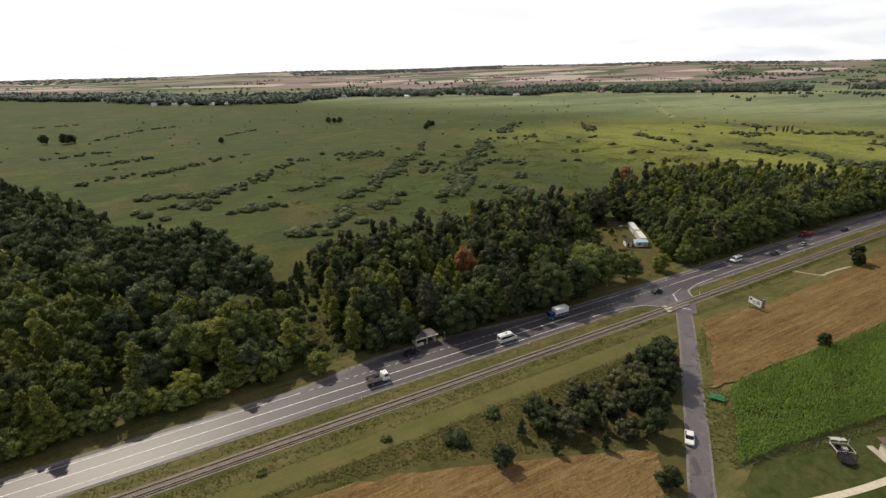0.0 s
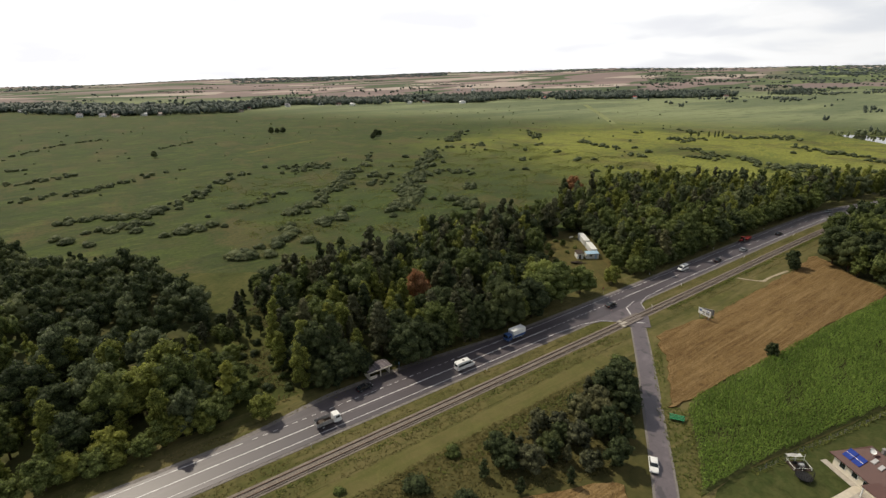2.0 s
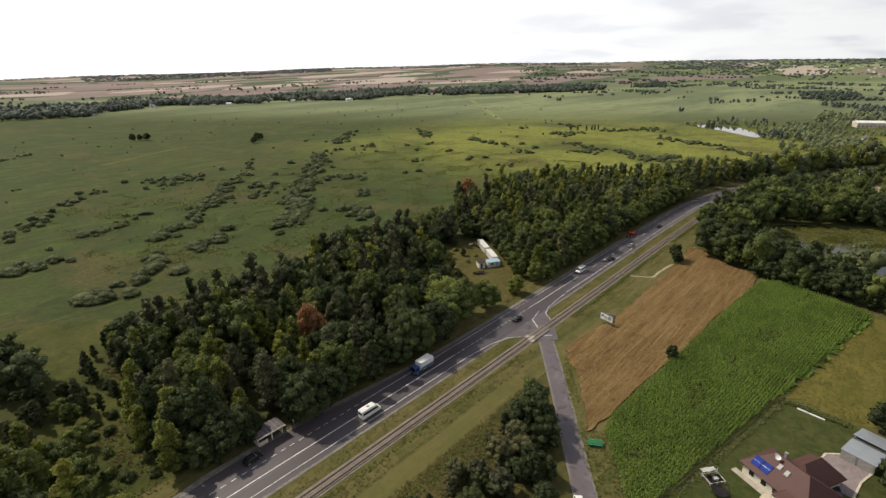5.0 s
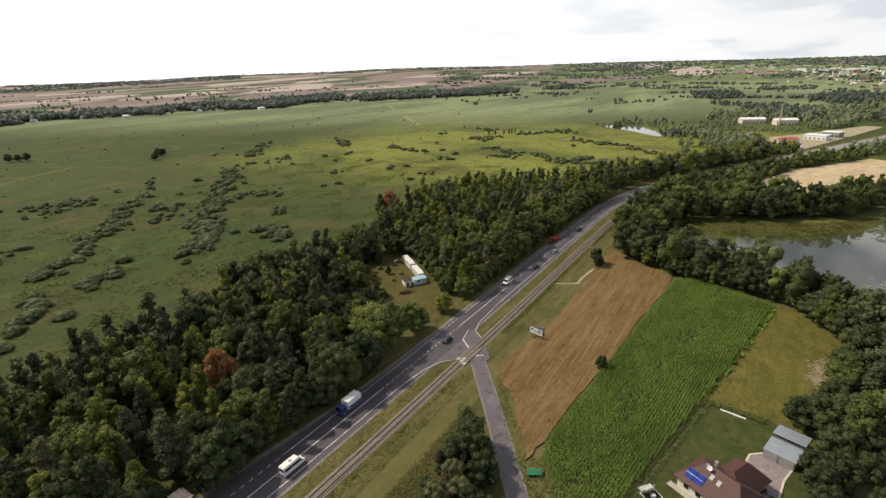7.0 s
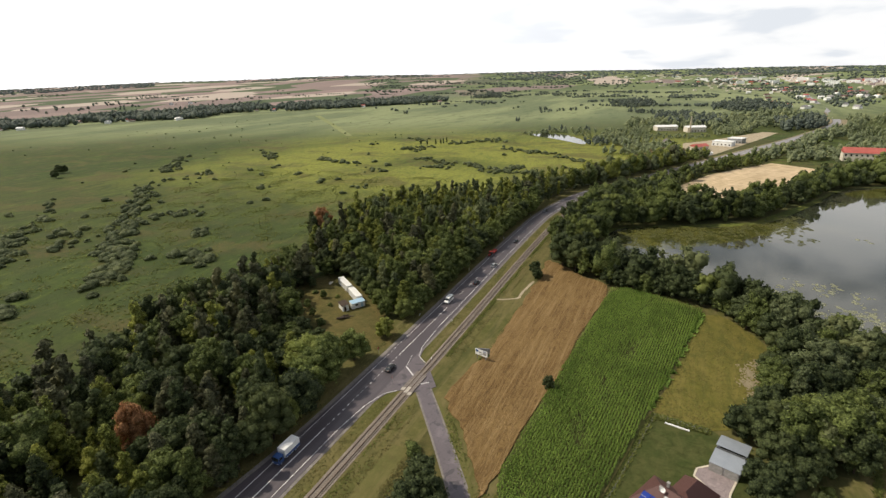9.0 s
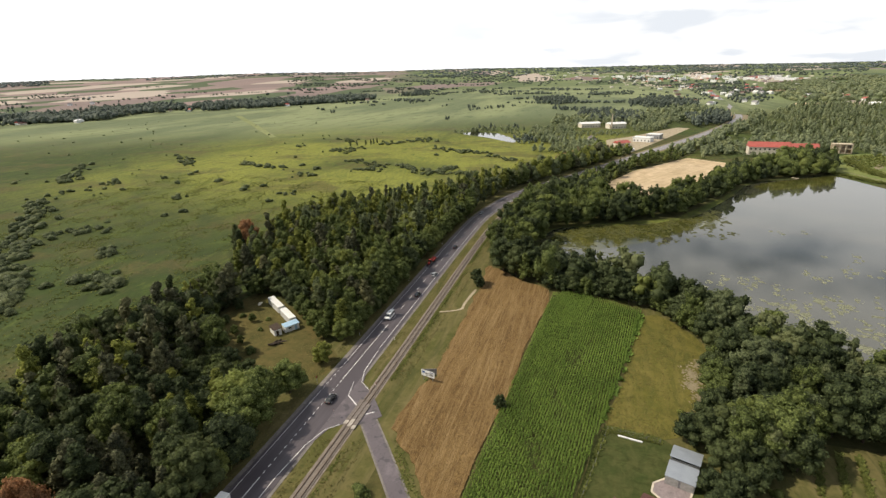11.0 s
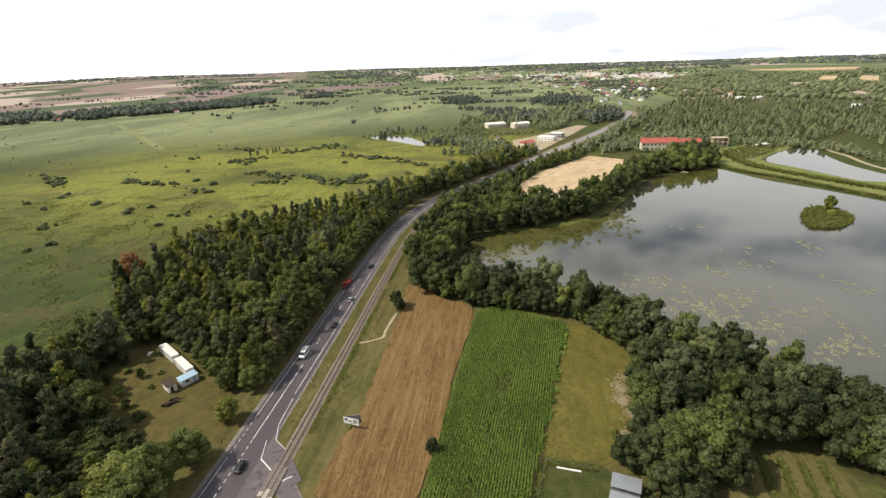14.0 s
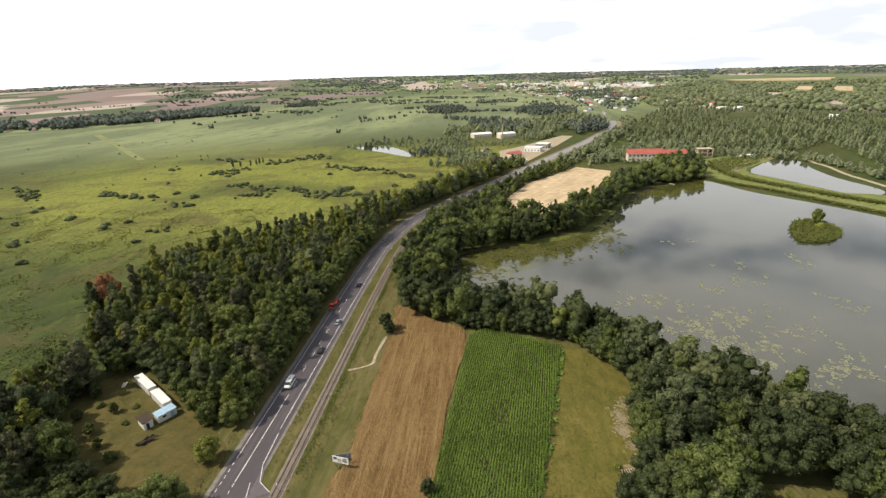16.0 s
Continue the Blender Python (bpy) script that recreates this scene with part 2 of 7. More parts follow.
SCRUB_DRY = ground_mat("dry_scrub_grass", [(0.065, 0.065, 0.022), (0.095, 0.081, 0.031), (0.046, 0.051, 0.018), (0.119, 0.095, 0.035)], 0.08, 0.7, (0.05, 0.12, 0.45))
SWATH = ground_mat("mown_swath", [(0.175, 0.200, 0.085), (0.215, 0.230, 0.105), (0.140, 0.165, 0.066)], 0.03, 0.3)
STUBBLE = ground_mat("pale_stubble", [(0.48, 0.37, 0.235), (0.56, 0.44, 0.30), (0.40, 0.31, 0.19), (0.34, 0.27, 0.16)], 0.02, 0.3, (0.006, 0.26, 0.65), turn=29.0)
BARE = ground_mat("bare_sandy_turf", [(0.21, 0.178, 0.115), (0.26, 0.218, 0.145), (0.15, 0.132, 0.070)], 0.2, 1.3)
SAND = ground_mat("sand", [(0.32, 0.27, 0.19), (0.40, 0.34, 0.25), (0.21, 0.18, 0.11)], 0.2, 1.3)
FOREST = ground_mat("forest_floor", [(0.055, 0.062, 0.022), (0.080, 0.075, 0.030), (0.042, 0.048, 0.018)], 0.08, 0.6)

# asphalt with worn wheel tracks, patches and cracks
def asphalt(name, tone, patchy):
    m, k = material(name)
    p = place(k)
    a = k.noise(p, 0.12, 4.0, 0.6)
    f = k.noise(p, 5.0, 4.0, 0.7)
    tr = k.noise(stretched(k, p, 0.03, 0.9), 1.0, 2.0)
    c = k.mix(a, [v * 0.8 for v in tone], [v * 1.15 for v in tone])
    if not patchy:
        c = k.mix(k.math("MULTIPLY", k.ramp(tr, 0.5, 0.7), 0.5), c, [v * 1.5 for v in tone])
    c = k.mix(k.math("MULTIPLY", k.ramp(f, 0.5, 0.8), 0.3), c, [v * 0.6 for v in tone])
    if patchy:
        q = k.noise(p, 0.42, 2.0, 0.4, 0.2)
        c = k.mix(k.math("MULTIPLY", k.ramp(q, 0.60, 0.64), 0.6), c, (0.045, 0.043, 0.046))
        worn = k.noise(p, 0.22, 4.0, 0.6, 0.4)
        c = k.mix(k.math("MULTIPLY", k.ramp(worn, 0.52, 0.68), 0.6), c, [v * 1.6 for v in tone])
        crack = k.n("ShaderNodeTexVoronoi", {"Vector": k.n("ShaderNodeVectorMath", {0: p, 1: k.n("ShaderNodeVectorMath", {0: k.n("ShaderNodeTexNoise", {"Vector": p, "Scale": 0.9}).outputs["Color"], 3: 1.4}, operation="SCALE").outputs[0]}, operation="ADD").outputs[0], "Scale": 0.45}, feature="DISTANCE_TO_EDGE").outputs["Distance"]
        c = k.mix(k.math("MULTIPLY", k.ramp(crack, 0.03, 0.010), 0.3), c, (0.035, 0.034, 0.034))
    return finish(m, k, c, 0.46, 0.0, f, 0.004, 0.5)


ASPHALT = asphalt("asphalt", (0.074, 0.063, 0.070), False)
# far road: grazing sky reflection put into the pale tone
ASPHALT_PALE = asphalt("worn_pale_asphalt", (0.200, 0.185, 0.188), True)
ASPHALT_OLD = asphalt("old_asphalt", (0.120, 0.102, 0.110), True)
SHOULDER = ground_mat("gravel_shoulder", [(0.17, 0.155, 0.145), (0.22, 0.20, 0.185), (0.12, 0.11, 0.095)], 0.2, 2.5)
CONCRETE = plain("pale_concrete", (0.42, 0.38, 0.33), 0.85, 0, 0.25, 0.8)
PLANKING = plain("worn_slabs", (0.20, 0.172, 0.155), 0.9, 0, 0.35, 1.2)
PAINT = plain("road_paint", (0.74, 0.73, 0.72), 0.6, 0, 0.35, 1.2)
BALLAST = ground_mat("ballast", [(0.19, 0.16, 0.135), (0.25, 0.215, 0.18), (0.105, 0.085, 0.07)], 0.3, 6.0)
SLEEPER = plain("sleeper_wood", (0.20, 0.17, 0.145), 0.9, 0, 0.4, 4.0)
RAIL = plain("rusty_rail", (0.125, 0.082, 0.060), 0.55, 0.5, 0.35, 6.0)

# still pond water, murky under the gloss
m, k = material("pond_water")
p = place(k)
a = k.noise(p, 0.012, 4.0, 0.6, 0.6)
c = k.mix(k.ramp(a, 0.35, 0.7), (0.030, 0.035, 0.023), (0.066, 0.065, 0.044))
rip = k.noise(p, 1.6, 2.0)
WATER = finish(m, k, c, 0.02, 0.0, rip, 0.004, 0.9)

# ---- mesh helpers ----
rng = np.random.default_rng(7)


def np_mesh(name, verts, faces, mat, tone=None, smooth=False):
    """A mesh from arrays of corners and faces of one size."""
    verts, faces = np.asarray(verts, np.float32), np.asarray(faces, np.int32)
    me = bpy.data.meshes.new(name)
    n, kk = faces.shape
    me.vertices.add(len(verts))
    me.vertices.foreach_set("co", verts.ravel())
    me.loops.add(n * kk)
    me.loops.foreach_set("vertex_index", faces.ravel())
    me.polygons.add(n)
    me.polygons.foreach_set("loop_start", np.arange(0, n * kk, kk, dtype=np.int32))
    me.polygons.foreach_set("use_smooth", np.full(n, smooth))
    if tone is not None:
        me.attributes.new("tone", "FLOAT", "POINT").data.foreach_set("value", np.asarray(tone, np.float32))
    me.update(calc_edges=True)
    me.materials.append(mat)
    return me


def bm_mesh(name, bm, mat, smooth=False):
    me = bpy.data.meshes.new(name)
    bmesh.ops.recalc_face_normals(bm, faces=bm.faces)
    for f in bm.faces:
        f.smooth = smooth
    bm.to_mesh(me)
    bm.free()
    me.materials.append(mat)
    return me


def part(name, geo, mat, parent=None, label="", at=None):
    """One mesh object, under a thing where a parent is given."""
    me = bm_mesh(name, geo, mat) if isinstance(geo, bmesh.types.BMesh) else geo
    ob = new(name, me)
    ob.parent = parent
    if at is not None:
        ob.matrix_basis = at
    return tagged(ob, label)


def structure(name, geo, mat, label, category):
    return tagged(part(name, geo, mat), label, category, kind="structure")


def thing(name, label, category, m=None, group=""):
    ob = tagged(new(name), label, category, group)
    if m is not None:
        ob.matrix_basis = m
    return ob


def box(sx, sy, sz, x=0, y=0, z=0, bevel=0.0, bm=None, taper=1.0, rz=0.0):
    """A box on z with its base centre at x, y, z."""
    own = bmesh.new()
    bmesh.ops.create_cube(own, size=1.0)
    for v in own.verts:
        t = taper if v.co.z > 0 else 1.0
        v.co = Vector((v.co.x * sx * t, v.co.y * sy * t, (v.co.z + 0.5) * sz))
    if bevel:
        bmesh.ops.bevel(own, geom=own.edges[:], offset=bevel, segments=2, affect="EDGES")
    bmesh.ops.transform(own, matrix=pose(x, y, z, 0, 0, rz), verts=own.verts)
    if bm is None:
        return own
    me = bpy.data.meshes.new("t")
    own.to_mesh(me)
    own.free()
    bm.from_mesh(me)
    bpy.data.meshes.remove(me)
    return bm


def tube(r0, r1, length, m=Matrix(), sides=8, bm=None):
    """A tapered round bar from the origin up z, laid by m."""
    bm = bm or bmesh.new()
    bmesh.ops.create_cone(bm, cap_ends=True, segments=sides, radius1=r0, radius2=r1, depth=length, matrix=m @ Matrix.Translation((0, 0, length / 2)))
    return bm


def bar(a, b, r, sides=6, bm=None):
    a, b = Vector(a), Vector(b)
    return tube(r, r, (b - a).length, Matrix.Translation(a) @ (b - a).to_track_quat("Z", "Y").to_matrix().to_4x4(), sides, bm)


def rounded(points, per=6, closed=True):
    """A smooth outline through a few corners."""
    P = np.array(points, float)
    n, out = len(P), []
    for i in range(n if closed else n - 1):
        if closed:
            a, b, c, d = P[i - 1], P[i], P[(i + 1) % n], P[(i + 2) % n]
        else:
            a, b, c, d = P[max(i - 1, 0)], P[i], P[i + 1], P[min(i + 2, n - 1)]
        for t in np.arange(per) / per:
            out.append(0.5 * ((2 * b) + (c - a) * t + (2 * a - 5 * b + 4 * c - d) * t * t + (3 * b - a - 3 * c + d) * t ** 3))
    if not closed:
        out.append(P[-1])
    return np.array(out)


def inside(poly, pts):
    """Which of the points lie in the outline."""
    poly, pts = np.asarray(poly, float), np.asarray(pts, float)
    x, y = pts[:, 0], pts[:, 1]
    res = np.zeros(len(pts), bool)
    for (x0, y0), (x1, y1) in zip(poly, np.roll(poly, -1, 0)):
        if y0 == y1:
            continue
        hit = ((y0 > y) != (y1 > y)) & (x < (x1 - x0) * (y - y0) / (y1 - y0) + x0)
        res ^= hit
    return res


def sheet(name, outline, z, mat, label, category, thick=0.5, rough_edge=0.0):
    """A flat piece of ground of some thickness, its top at z."""
    o = np.array(outline, float)
    if rough_edge:
        o = o + rng.normal(0, rough_edge, o.shape)
    bm = bmesh.new()
    top = [bm.verts.new((x, y, z)) for x, y in o]
    low = [bm.verts.new((x, y, z - thick)) for x, y in o]
    for tri in tessellate_polygon([[Vector((x, y, 0)) for x, y in o]]):
        bm.faces.new([top[i] for i in tri])
    for i in range(len(o)):
        j = (i + 1) % len(o)
        bm.faces.new((top[i], top[j], low[j], low[i]))
    return structure(name, bm, mat, label, category)


# ---- lie of the land ----
def height(x, y):
    """Flat valley floor that rises to a ring of low hills."""
    x, y = np.asarray(x, float), np.asarray(y, float)
    d = np.hypot(x - 30, y - 40)
    a = np.arctan2(x - 30, y - 40)
    deg = np.degrees(a)
    start = np.interp(deg, [-20, 55, 75, 92, 105, 130], [1350, 1400, 2200, 2200, 950, 750])
    s = np.clip((d - start) / (4650 - start), 0, 1)
    top = np.interp(deg, [-30, -11, 7, 27, 36, 45, 55, 65, 75, 85, 95, 108, 120, 150], [30, 32, 64, 89, 105, 111, 114, 108, 104, 94, 86, 73, 64, 60]) - 6
    roll = 6 * np.sin(x / 310 + 1) * np.sin(y / 420) * np.clip(s * 4, 0, 1)
    return top * s ** 1.25 + roll


radii = np.concatenate([np.linspace(0, 1100, 24)[1:], np.linspace(1100, 4750, 50)[1:]])
turns = np.linspace(0, 2 * np.pi, 181)[:-1]
gv = [(30, 40, 0)] + [(30 + r * np.sin(a), 40 + r * np.cos(a), 0) for r in radii for a in turns]
gv = np.array(gv)
gv[:, 2] = height(gv[:, 0], gv[:, 1])
gf = []
n = len(turns)
for i in range(len(radii) - 1):
    for j in range(n):
        q = (j + 1) % n
        gf.append((1 + i * n + j, 1 + i * n + q, 1 + (i + 1) * n + q, 1 + (i + 1) * n + j))
first = [(0, 1 + (j + 1) % n, 1 + (j + 1) % n, 1 + j) for j in range(n)]
bm = bmesh.new()
vs = [bm.verts.new(v) for v in gv]
for f in gf:
    bm.faces.new([vs[i] for i in f])
for j in range(n):
    bm.faces.new((vs[0], vs[1 + (j + 1) % n], vs[1 + j]))
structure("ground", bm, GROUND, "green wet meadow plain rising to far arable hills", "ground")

# ---- main road ----
CENTRE = rounded([(-620, 102), (-300, 102), (0, 102), (150, 102), (290, 103), (345, 100), (403, 86), (470, 53), (587, -5), (779, -98), (930, -160), (1055, -195), (1350, -230), (1880, -282)], 60, False)
seg = np.hypot(*np.diff(CENTRE, axis=0).T)
ALONG = np.concatenate([[0], np.cumsum(seg)])
S0 = float(np.interp(0, CENTRE[:, 0], ALONG))


def on_road(s, off):
    """The place s metres along the road from x = 0, off metres to its left."""
    s = np.atleast_1d(np.asarray(s, float)) + S0
    x, y = np.interp(s, ALONG, CENTRE[:, 0]), np.interp(s, ALONG, CENTRE[:, 1])
    x2, y2 = np.interp(s + 1, ALONG, CENTRE[:, 0]), np.interp(s + 1, ALONG, CENTRE[:, 1])
    l = np.hypot(x2 - x, y2 - y)
    return np.stack([x - (y2 - y) / l * off, y + (x2 - x) / l * off], 1)


def ribbon(s, left, right, top, deep=0.3):
    """A band along the road between two offsets, with sides."""
    s = np.asarray(s, float)
    left, right = np.broadcast_to(left, s.shape), np.broadcast_to(right, s.shape)
    a = np.array([on_road(q, o)[0] for q, o in zip(s, left)])
    b = np.array([on_road(q, o)[0] for q, o in zip(s, right)])
    za, zb = height(*a.T) + top, height(*b.T) + top
    v = np.concatenate([np.column_stack([a, za - deep]), np.column_stack([a, za]), np.column_stack([b, zb]), np.column_stack([b, zb - deep])])
    n = len(s)
    f = []
    for row in range(3):
        i = np.arange(n - 1) + row * n
        f.append(np.column_stack([i, i + n, i + n + 1, i + 1]))
    f.append(np.array([[0, n, 2 * n, 3 * n], [n - 1, 4 * n - 1, 3 * n - 1, 2 * n - 1]]))
    return v, np.concatenate(f)


def band(name, s, left, right, top, mat, label, category, deep=0.3):
    return structure(name, np_mesh(name, *ribbon(s, left, right, top, deep), mat), mat, label, category)


S = np.concatenate([np.arange(-560, 300, 8), np.arange(300, 700, 5), np.arange(700, 1950, 20)])
bay = np.clip(np.minimum((S - 14) / 30, (112 - S) / 62), 0, 1)
bay = bay * bay * (3 - 2 * bay)
NEAR = S <= 570
road = band("road", S[NEAR], 4.4 + 3.6 * bay[NEAR], -5.2, 0.16, ASPHALT, "dark grey asphalt two-lane main road with white markings", "road")
band("shoulder_left", S, 5.6 + 4.0 * bay, 4.4 + 3.6 * bay, 0.12, SHOULDER, "pale gravel shoulder along the main road", "road shoulder")
band("shoulder_right", S, -5.2, -6.0, 0.12, SHOULDER, "pale gravel shoulder along the main road", "road shoulder")
band("road_beyond_bend", S[S >= 570], 4.4, -5.2, 0.16, ASPHALT_PALE, "worn asphalt road past the workshops, paled by painted sky sheen", "road")
band("dusty_edge_left", S[(S >= 570) & (S < 1300)], 8.2, 5.6, 0.10, BARE, "pale dusty edge of the far road", "road shoulder")
band("dusty_edge_right", S[(S >= 570) & (S < 1300)], -6.0, -8.4, 0.10, BARE, "pale dusty edge of the far road", "road shoulder")
band("verge_left", np.arange(-560, 640, 10), 14.0, 5.6, 0.06, VERGE, "dry grass verge beside the main road", "verge")
band("verge_right", np.arange(-560, 420, 10), -6.0, -10.2, 0.06, VERGE, "dry grass verge between road and railway", "verge")
band("verge_rail", np.arange(-560, 420, 10), -13.8, -18.6, 0.06, VERGE, "grassy rail bank with dry patches", "verge")
band("track_strip", np.arange(-560, 116, 8), -19.4, -24.6, 0.08, MOWN, "mown dry grass track beside the railway", "track")


def marking(s0, s1, off, wide=0.15):
    s = np.linspace(s0, s1, max(2, int((s1 - s0) / 6)))
    part("lane_marking", np_mesh("lane_marking", *ribbon(s, off + wide / 2, off - wide / 2, 0.168, 0.006), PAINT), PAINT, road)


for a, b in ((-560, 18), (78, 142), (158, 700)):
    marking(a, b, 3.45)
for a, b in ((-560, 112), (170, 700)):
    marking(a, b, -3.65)
marking(-560, 110, -0.05, 0.22)
marking(150, 186, 0.0, 0.18)
for i in range(26):
    marking(20 + i * 2.3, 21.2 + i * 2.3, 3.45)
for i in range(18):
    marking(111 + i * 2.2, 112.1 + i * 2.2, -0.05, 0.16)
for i in range(8):
    marking(140 + i * 2.2, 141.1 + i * 2.2, 3.45)
for i in range(45):
    marking(190 + i * 9, 193.4 + i * 9, 0.0, 0.14)

# ---- side road and junction ----
SIDE = rounded([(143, 93), (136, 87), (118, 72.2), (97, 55.6), (84, 45.3), (74, 37.6), (40, 10), (0, -24), (-80, -90)], 6, False)
d = np.gradient(SIDE, axis=0)
d /= np.hypot(*d.T)[:, None]
nrm = np.column_stack([-d[:, 1], d[:, 0]])


def side_strip(name, a, b, z, mat, label):
    l, r = SIDE + nrm * a, SIDE + nrm * b
    v = np.concatenate([np.column_stack([q, np.full(len(q), h)]) for q, h in ((l, z - 0.3), (l, z), (r, z), (r, z - 0.3))])
    n = len(SIDE)
    i = np.arange(n - 1)
    f = np.concatenate([np.column_stack([i + o, i + o + n, i + o + n + 1, i + o + 1]) for o in (0, n, 2 * n)])
    return structure(name, np_mesh(name, v, f, mat), mat, label, "road")


side_road = side_strip("side_road", 2.0, -1.85, 0.15, ASPHALT_OLD, "worn grey side road with patched asphalt")
side_strip("side_shoulder_left", 2.5, 2.0, 0.10, SHOULDER, "crumbling gravel edge of the side road")
side_strip("side_shoulder_right", -1.85, -2.35, 0.10, SHOULDER, "crumbling gravel edge of the side road")
sheet("junction", [(112, 97.2), (122, 96.6), (129, 94.8), (131.8, 92), (132.5, 88), (134.6, 85.2), (137.6, 83.2), (143, 87.5), (146.5, 91), (150, 95), (156, 96.6), (168, 97.2)], 0.154, ASPHALT_OLD, "pale worn asphalt apron of the road junction", "junction")

# ---- railway ----
RS = np.concatenate([np.arange(-560, 300, 8), np.arange(300, 560, 5)])
railway = tagged(new("railway"), "single-track railway with rusty rails on stone ballast", "railway", kind="structure")


def rail_part(name, a, b, top, mat, deep):
    me = np_mesh(name, *ribbon(RS, a, b, top, deep), mat)
    return part(name, me, mat, railway)


rail_part("ballast_bed", -10.2, -13.8, 0.12, BALLAST, 0.4)
rail_part("ballast_crown", -10.75, -13.25, 0.24, BALLAST, 0.2)
rail_part("rail", -11.21, -11.31, 0.46, RAIL, 0.17)
rail_part("rail", -12.69, -12.79, 0.46, RAIL, 0.17)

# level crossing: a row of worn slabs between and beside the rails
crossing = tagged(new("level_crossing"), "worn concrete slabs where the side road crosses the rails", "level crossing", kind="structure")
slab_mesh = bm_mesh("slab", box(1.46, 1.16, 0.30, bevel=0.03), PLANKING)
pale_mesh = bm_mesh("slab", box(1.46, 1.16, 0.30, bevel=0.03), CONCRETE)
for row, y in enumerate((-1.36, 0.0, 1.36)):
    for i in range(7):
        q = on_road(131.2 + i * 1.5 + row * 0.7, -12.0 + y)[0]
        ob = new("slab", pale_mesh if i == 0 or (i == 1 and row == 1) else slab_mesh)
        ob.parent = crossing
        ob.matrix_basis = pose(q[0], q[1], 0.145, rng.normal(0, 0.4), rng.normal(0, 0.4), rng.normal(0, 0.6))

# ---- fields ----
WHEAT_AREA = [(136, 79), (126, 71), (116, 63.5), (106, 57.4), (113, 55.9), (150, 53.2), (190, 50.2), (227, 47.4), (238, 61), (248, 73), (250, 79), (229, 77), (208, 76.6), (180, 76.4), (156, 76.4)]
CORN_AREA = [(86, 38.4), (98, 37), (105, 35.8), (134, 29.6), (169, 22.2), (218, 12.6), (225, 27), (229, 40), (226, 46.4), (190, 49.4), (150, 52.4), (114, 55.2), (108, 54), (97, 45.5)]
MEADOW_AREA = [(150, 25), (168, 21.2), (216, 11.6), (210, 0), (193, -7), (170, -5), (156, 2), (148, 12)]
LAWN_AREA = [(149.6, 25.6), (134, 29.2), (105, 35.4), (90, 37.6), (78, 30), (92, 12), (112, 0), (136, 2), (148, 11)]
NEAR_FIELD = [(13, 73), (24, 71.5), (38, 66), (59, 57.5), (75, 50.5), (71, 43), (40, 16), (0, -10), (-60, 20), (-50, 80)]
sheet("garden_ground", rounded([(158, -20), (157, -42), (146, -46), (120, -60), (90, -40), (100, -8), (128, 4), (143, 0)], 3), 0.03, VERGE, "rough garden ground with bare soil", "garden")
sheet("farm_ground", [(143, 84.4), (270, 84.4), (262, 60), (236, 50), (228, 8), (200, -14), (150, -20), (96, -6), (60, 16), (66, 31), (84, 45.3), (97, 55.6), (118, 72.2), (134, 85)], 0.02, VERGE, "rough dry grass round the fields", "ground")
wheat_field = sheet("wheat_field", rounded(WHEAT_AREA, 6), 0.34, WHEAT, "ripe orange-brown grain field with streaks", "field", 0.5, 0.5)
sheet("corn_soil", CORN_AREA, 0.06, SOIL, "dark soil under the maize", "field")
sheet("meadow", rounded(MEADOW_AREA, 3), 0.08, MEADOW, "yellowed dry hay meadow", "meadow")
sheet("lawn", rounded(LAWN_AREA, 2), 0.05, LAWN, "short green garden lawn", "lawn")
sheet("near_field", rounded(NEAR_FIELD, 3), 0.22, WHEAT, "ripe brown grain field by the scrub", "field", 0.4, 0.3)
sheet("scrub_ground", [(-560, 76), (122, 76), (125, 78), (133, 84.6), (-560, 84.6)], 0.03, VERGE, "rough grass beside the railway", "ground")
sheet("scrub_bank", [(-120, 77), (124, 77), (118, 72.2), (97, 55.6), (84, 45.3), (74, 37.6), (40, 10), (-120, -80)], 0.04, SCRUB_DRY, "dry rough scrubland grass", "ground")
sheet("clearing", rounded([(198, 168), (186, 140), (172, 122), (160, 109), (149, 110), (144, 122), (150, 140), (170, 166)], 4), 0.08, CLEARING, "dry trodden clearing in the woods", "clearing")
sheet("stubble_field", [(402, 34), (377, 10), (376, 2), (424, -28), (478, -60), (555, -80), (578, -50), (501, 4), (440, 28)], 0.08, STUBBLE, "pale harvested stubble field among trees", "field")
sheet("sand_path", [(200.6, 87.4), (201.8, 84.6), (203.6, 81.0), (205.4, 79.6), (209.6, 79.9), (214.0, 79.6), (219.4, 79.2), (224.0, 78.6), (223.6, 77.7), (218.0, 78.2), (212.6, 78.8), (208.4, 78.9), (205.2, 78.5), (203.8, 79.6), (202.0, 82.4), (200.6, 84.6), (199.8, 87.0)], 0.12, SAND, "pale sandy path at the field corner", "path")

# ---- water ----
POND = rounded([(258, 56), (277, 59), (312, 56), (324, 40), (330, 22), (352, -19), (411, -54), (463, -80), (490, -118), (505, -146), (458, -166), (421, -191), (384, -212), (330, -240), (250, -236), (180, -160), (146, -95), (166, -66), (192, -42), (216, -22), (238, 0), (250, 28)], 6)
sheet("pond", POND, 0.10, WATER, "large still fish pond reflecting the clouds", "pond")
sheet("far_pond", rounded([(543, -203), (570, -225), (603, -256), (592, -274), (548, -263), (504, -258), (462, -262), (444, -250), (452, -230), (480, -220), (509, -210), (528, -202)], 4), 0.10, WATER, "small pond behind a grassy dam", "pond")
sheet("marsh_pond", rounded([(758, 234), (711, 182), (670, 142), (688, 140), (728, 158), (770, 190)], 5), 0.10, WATER, "narrow pool in the open marsh", "pool")
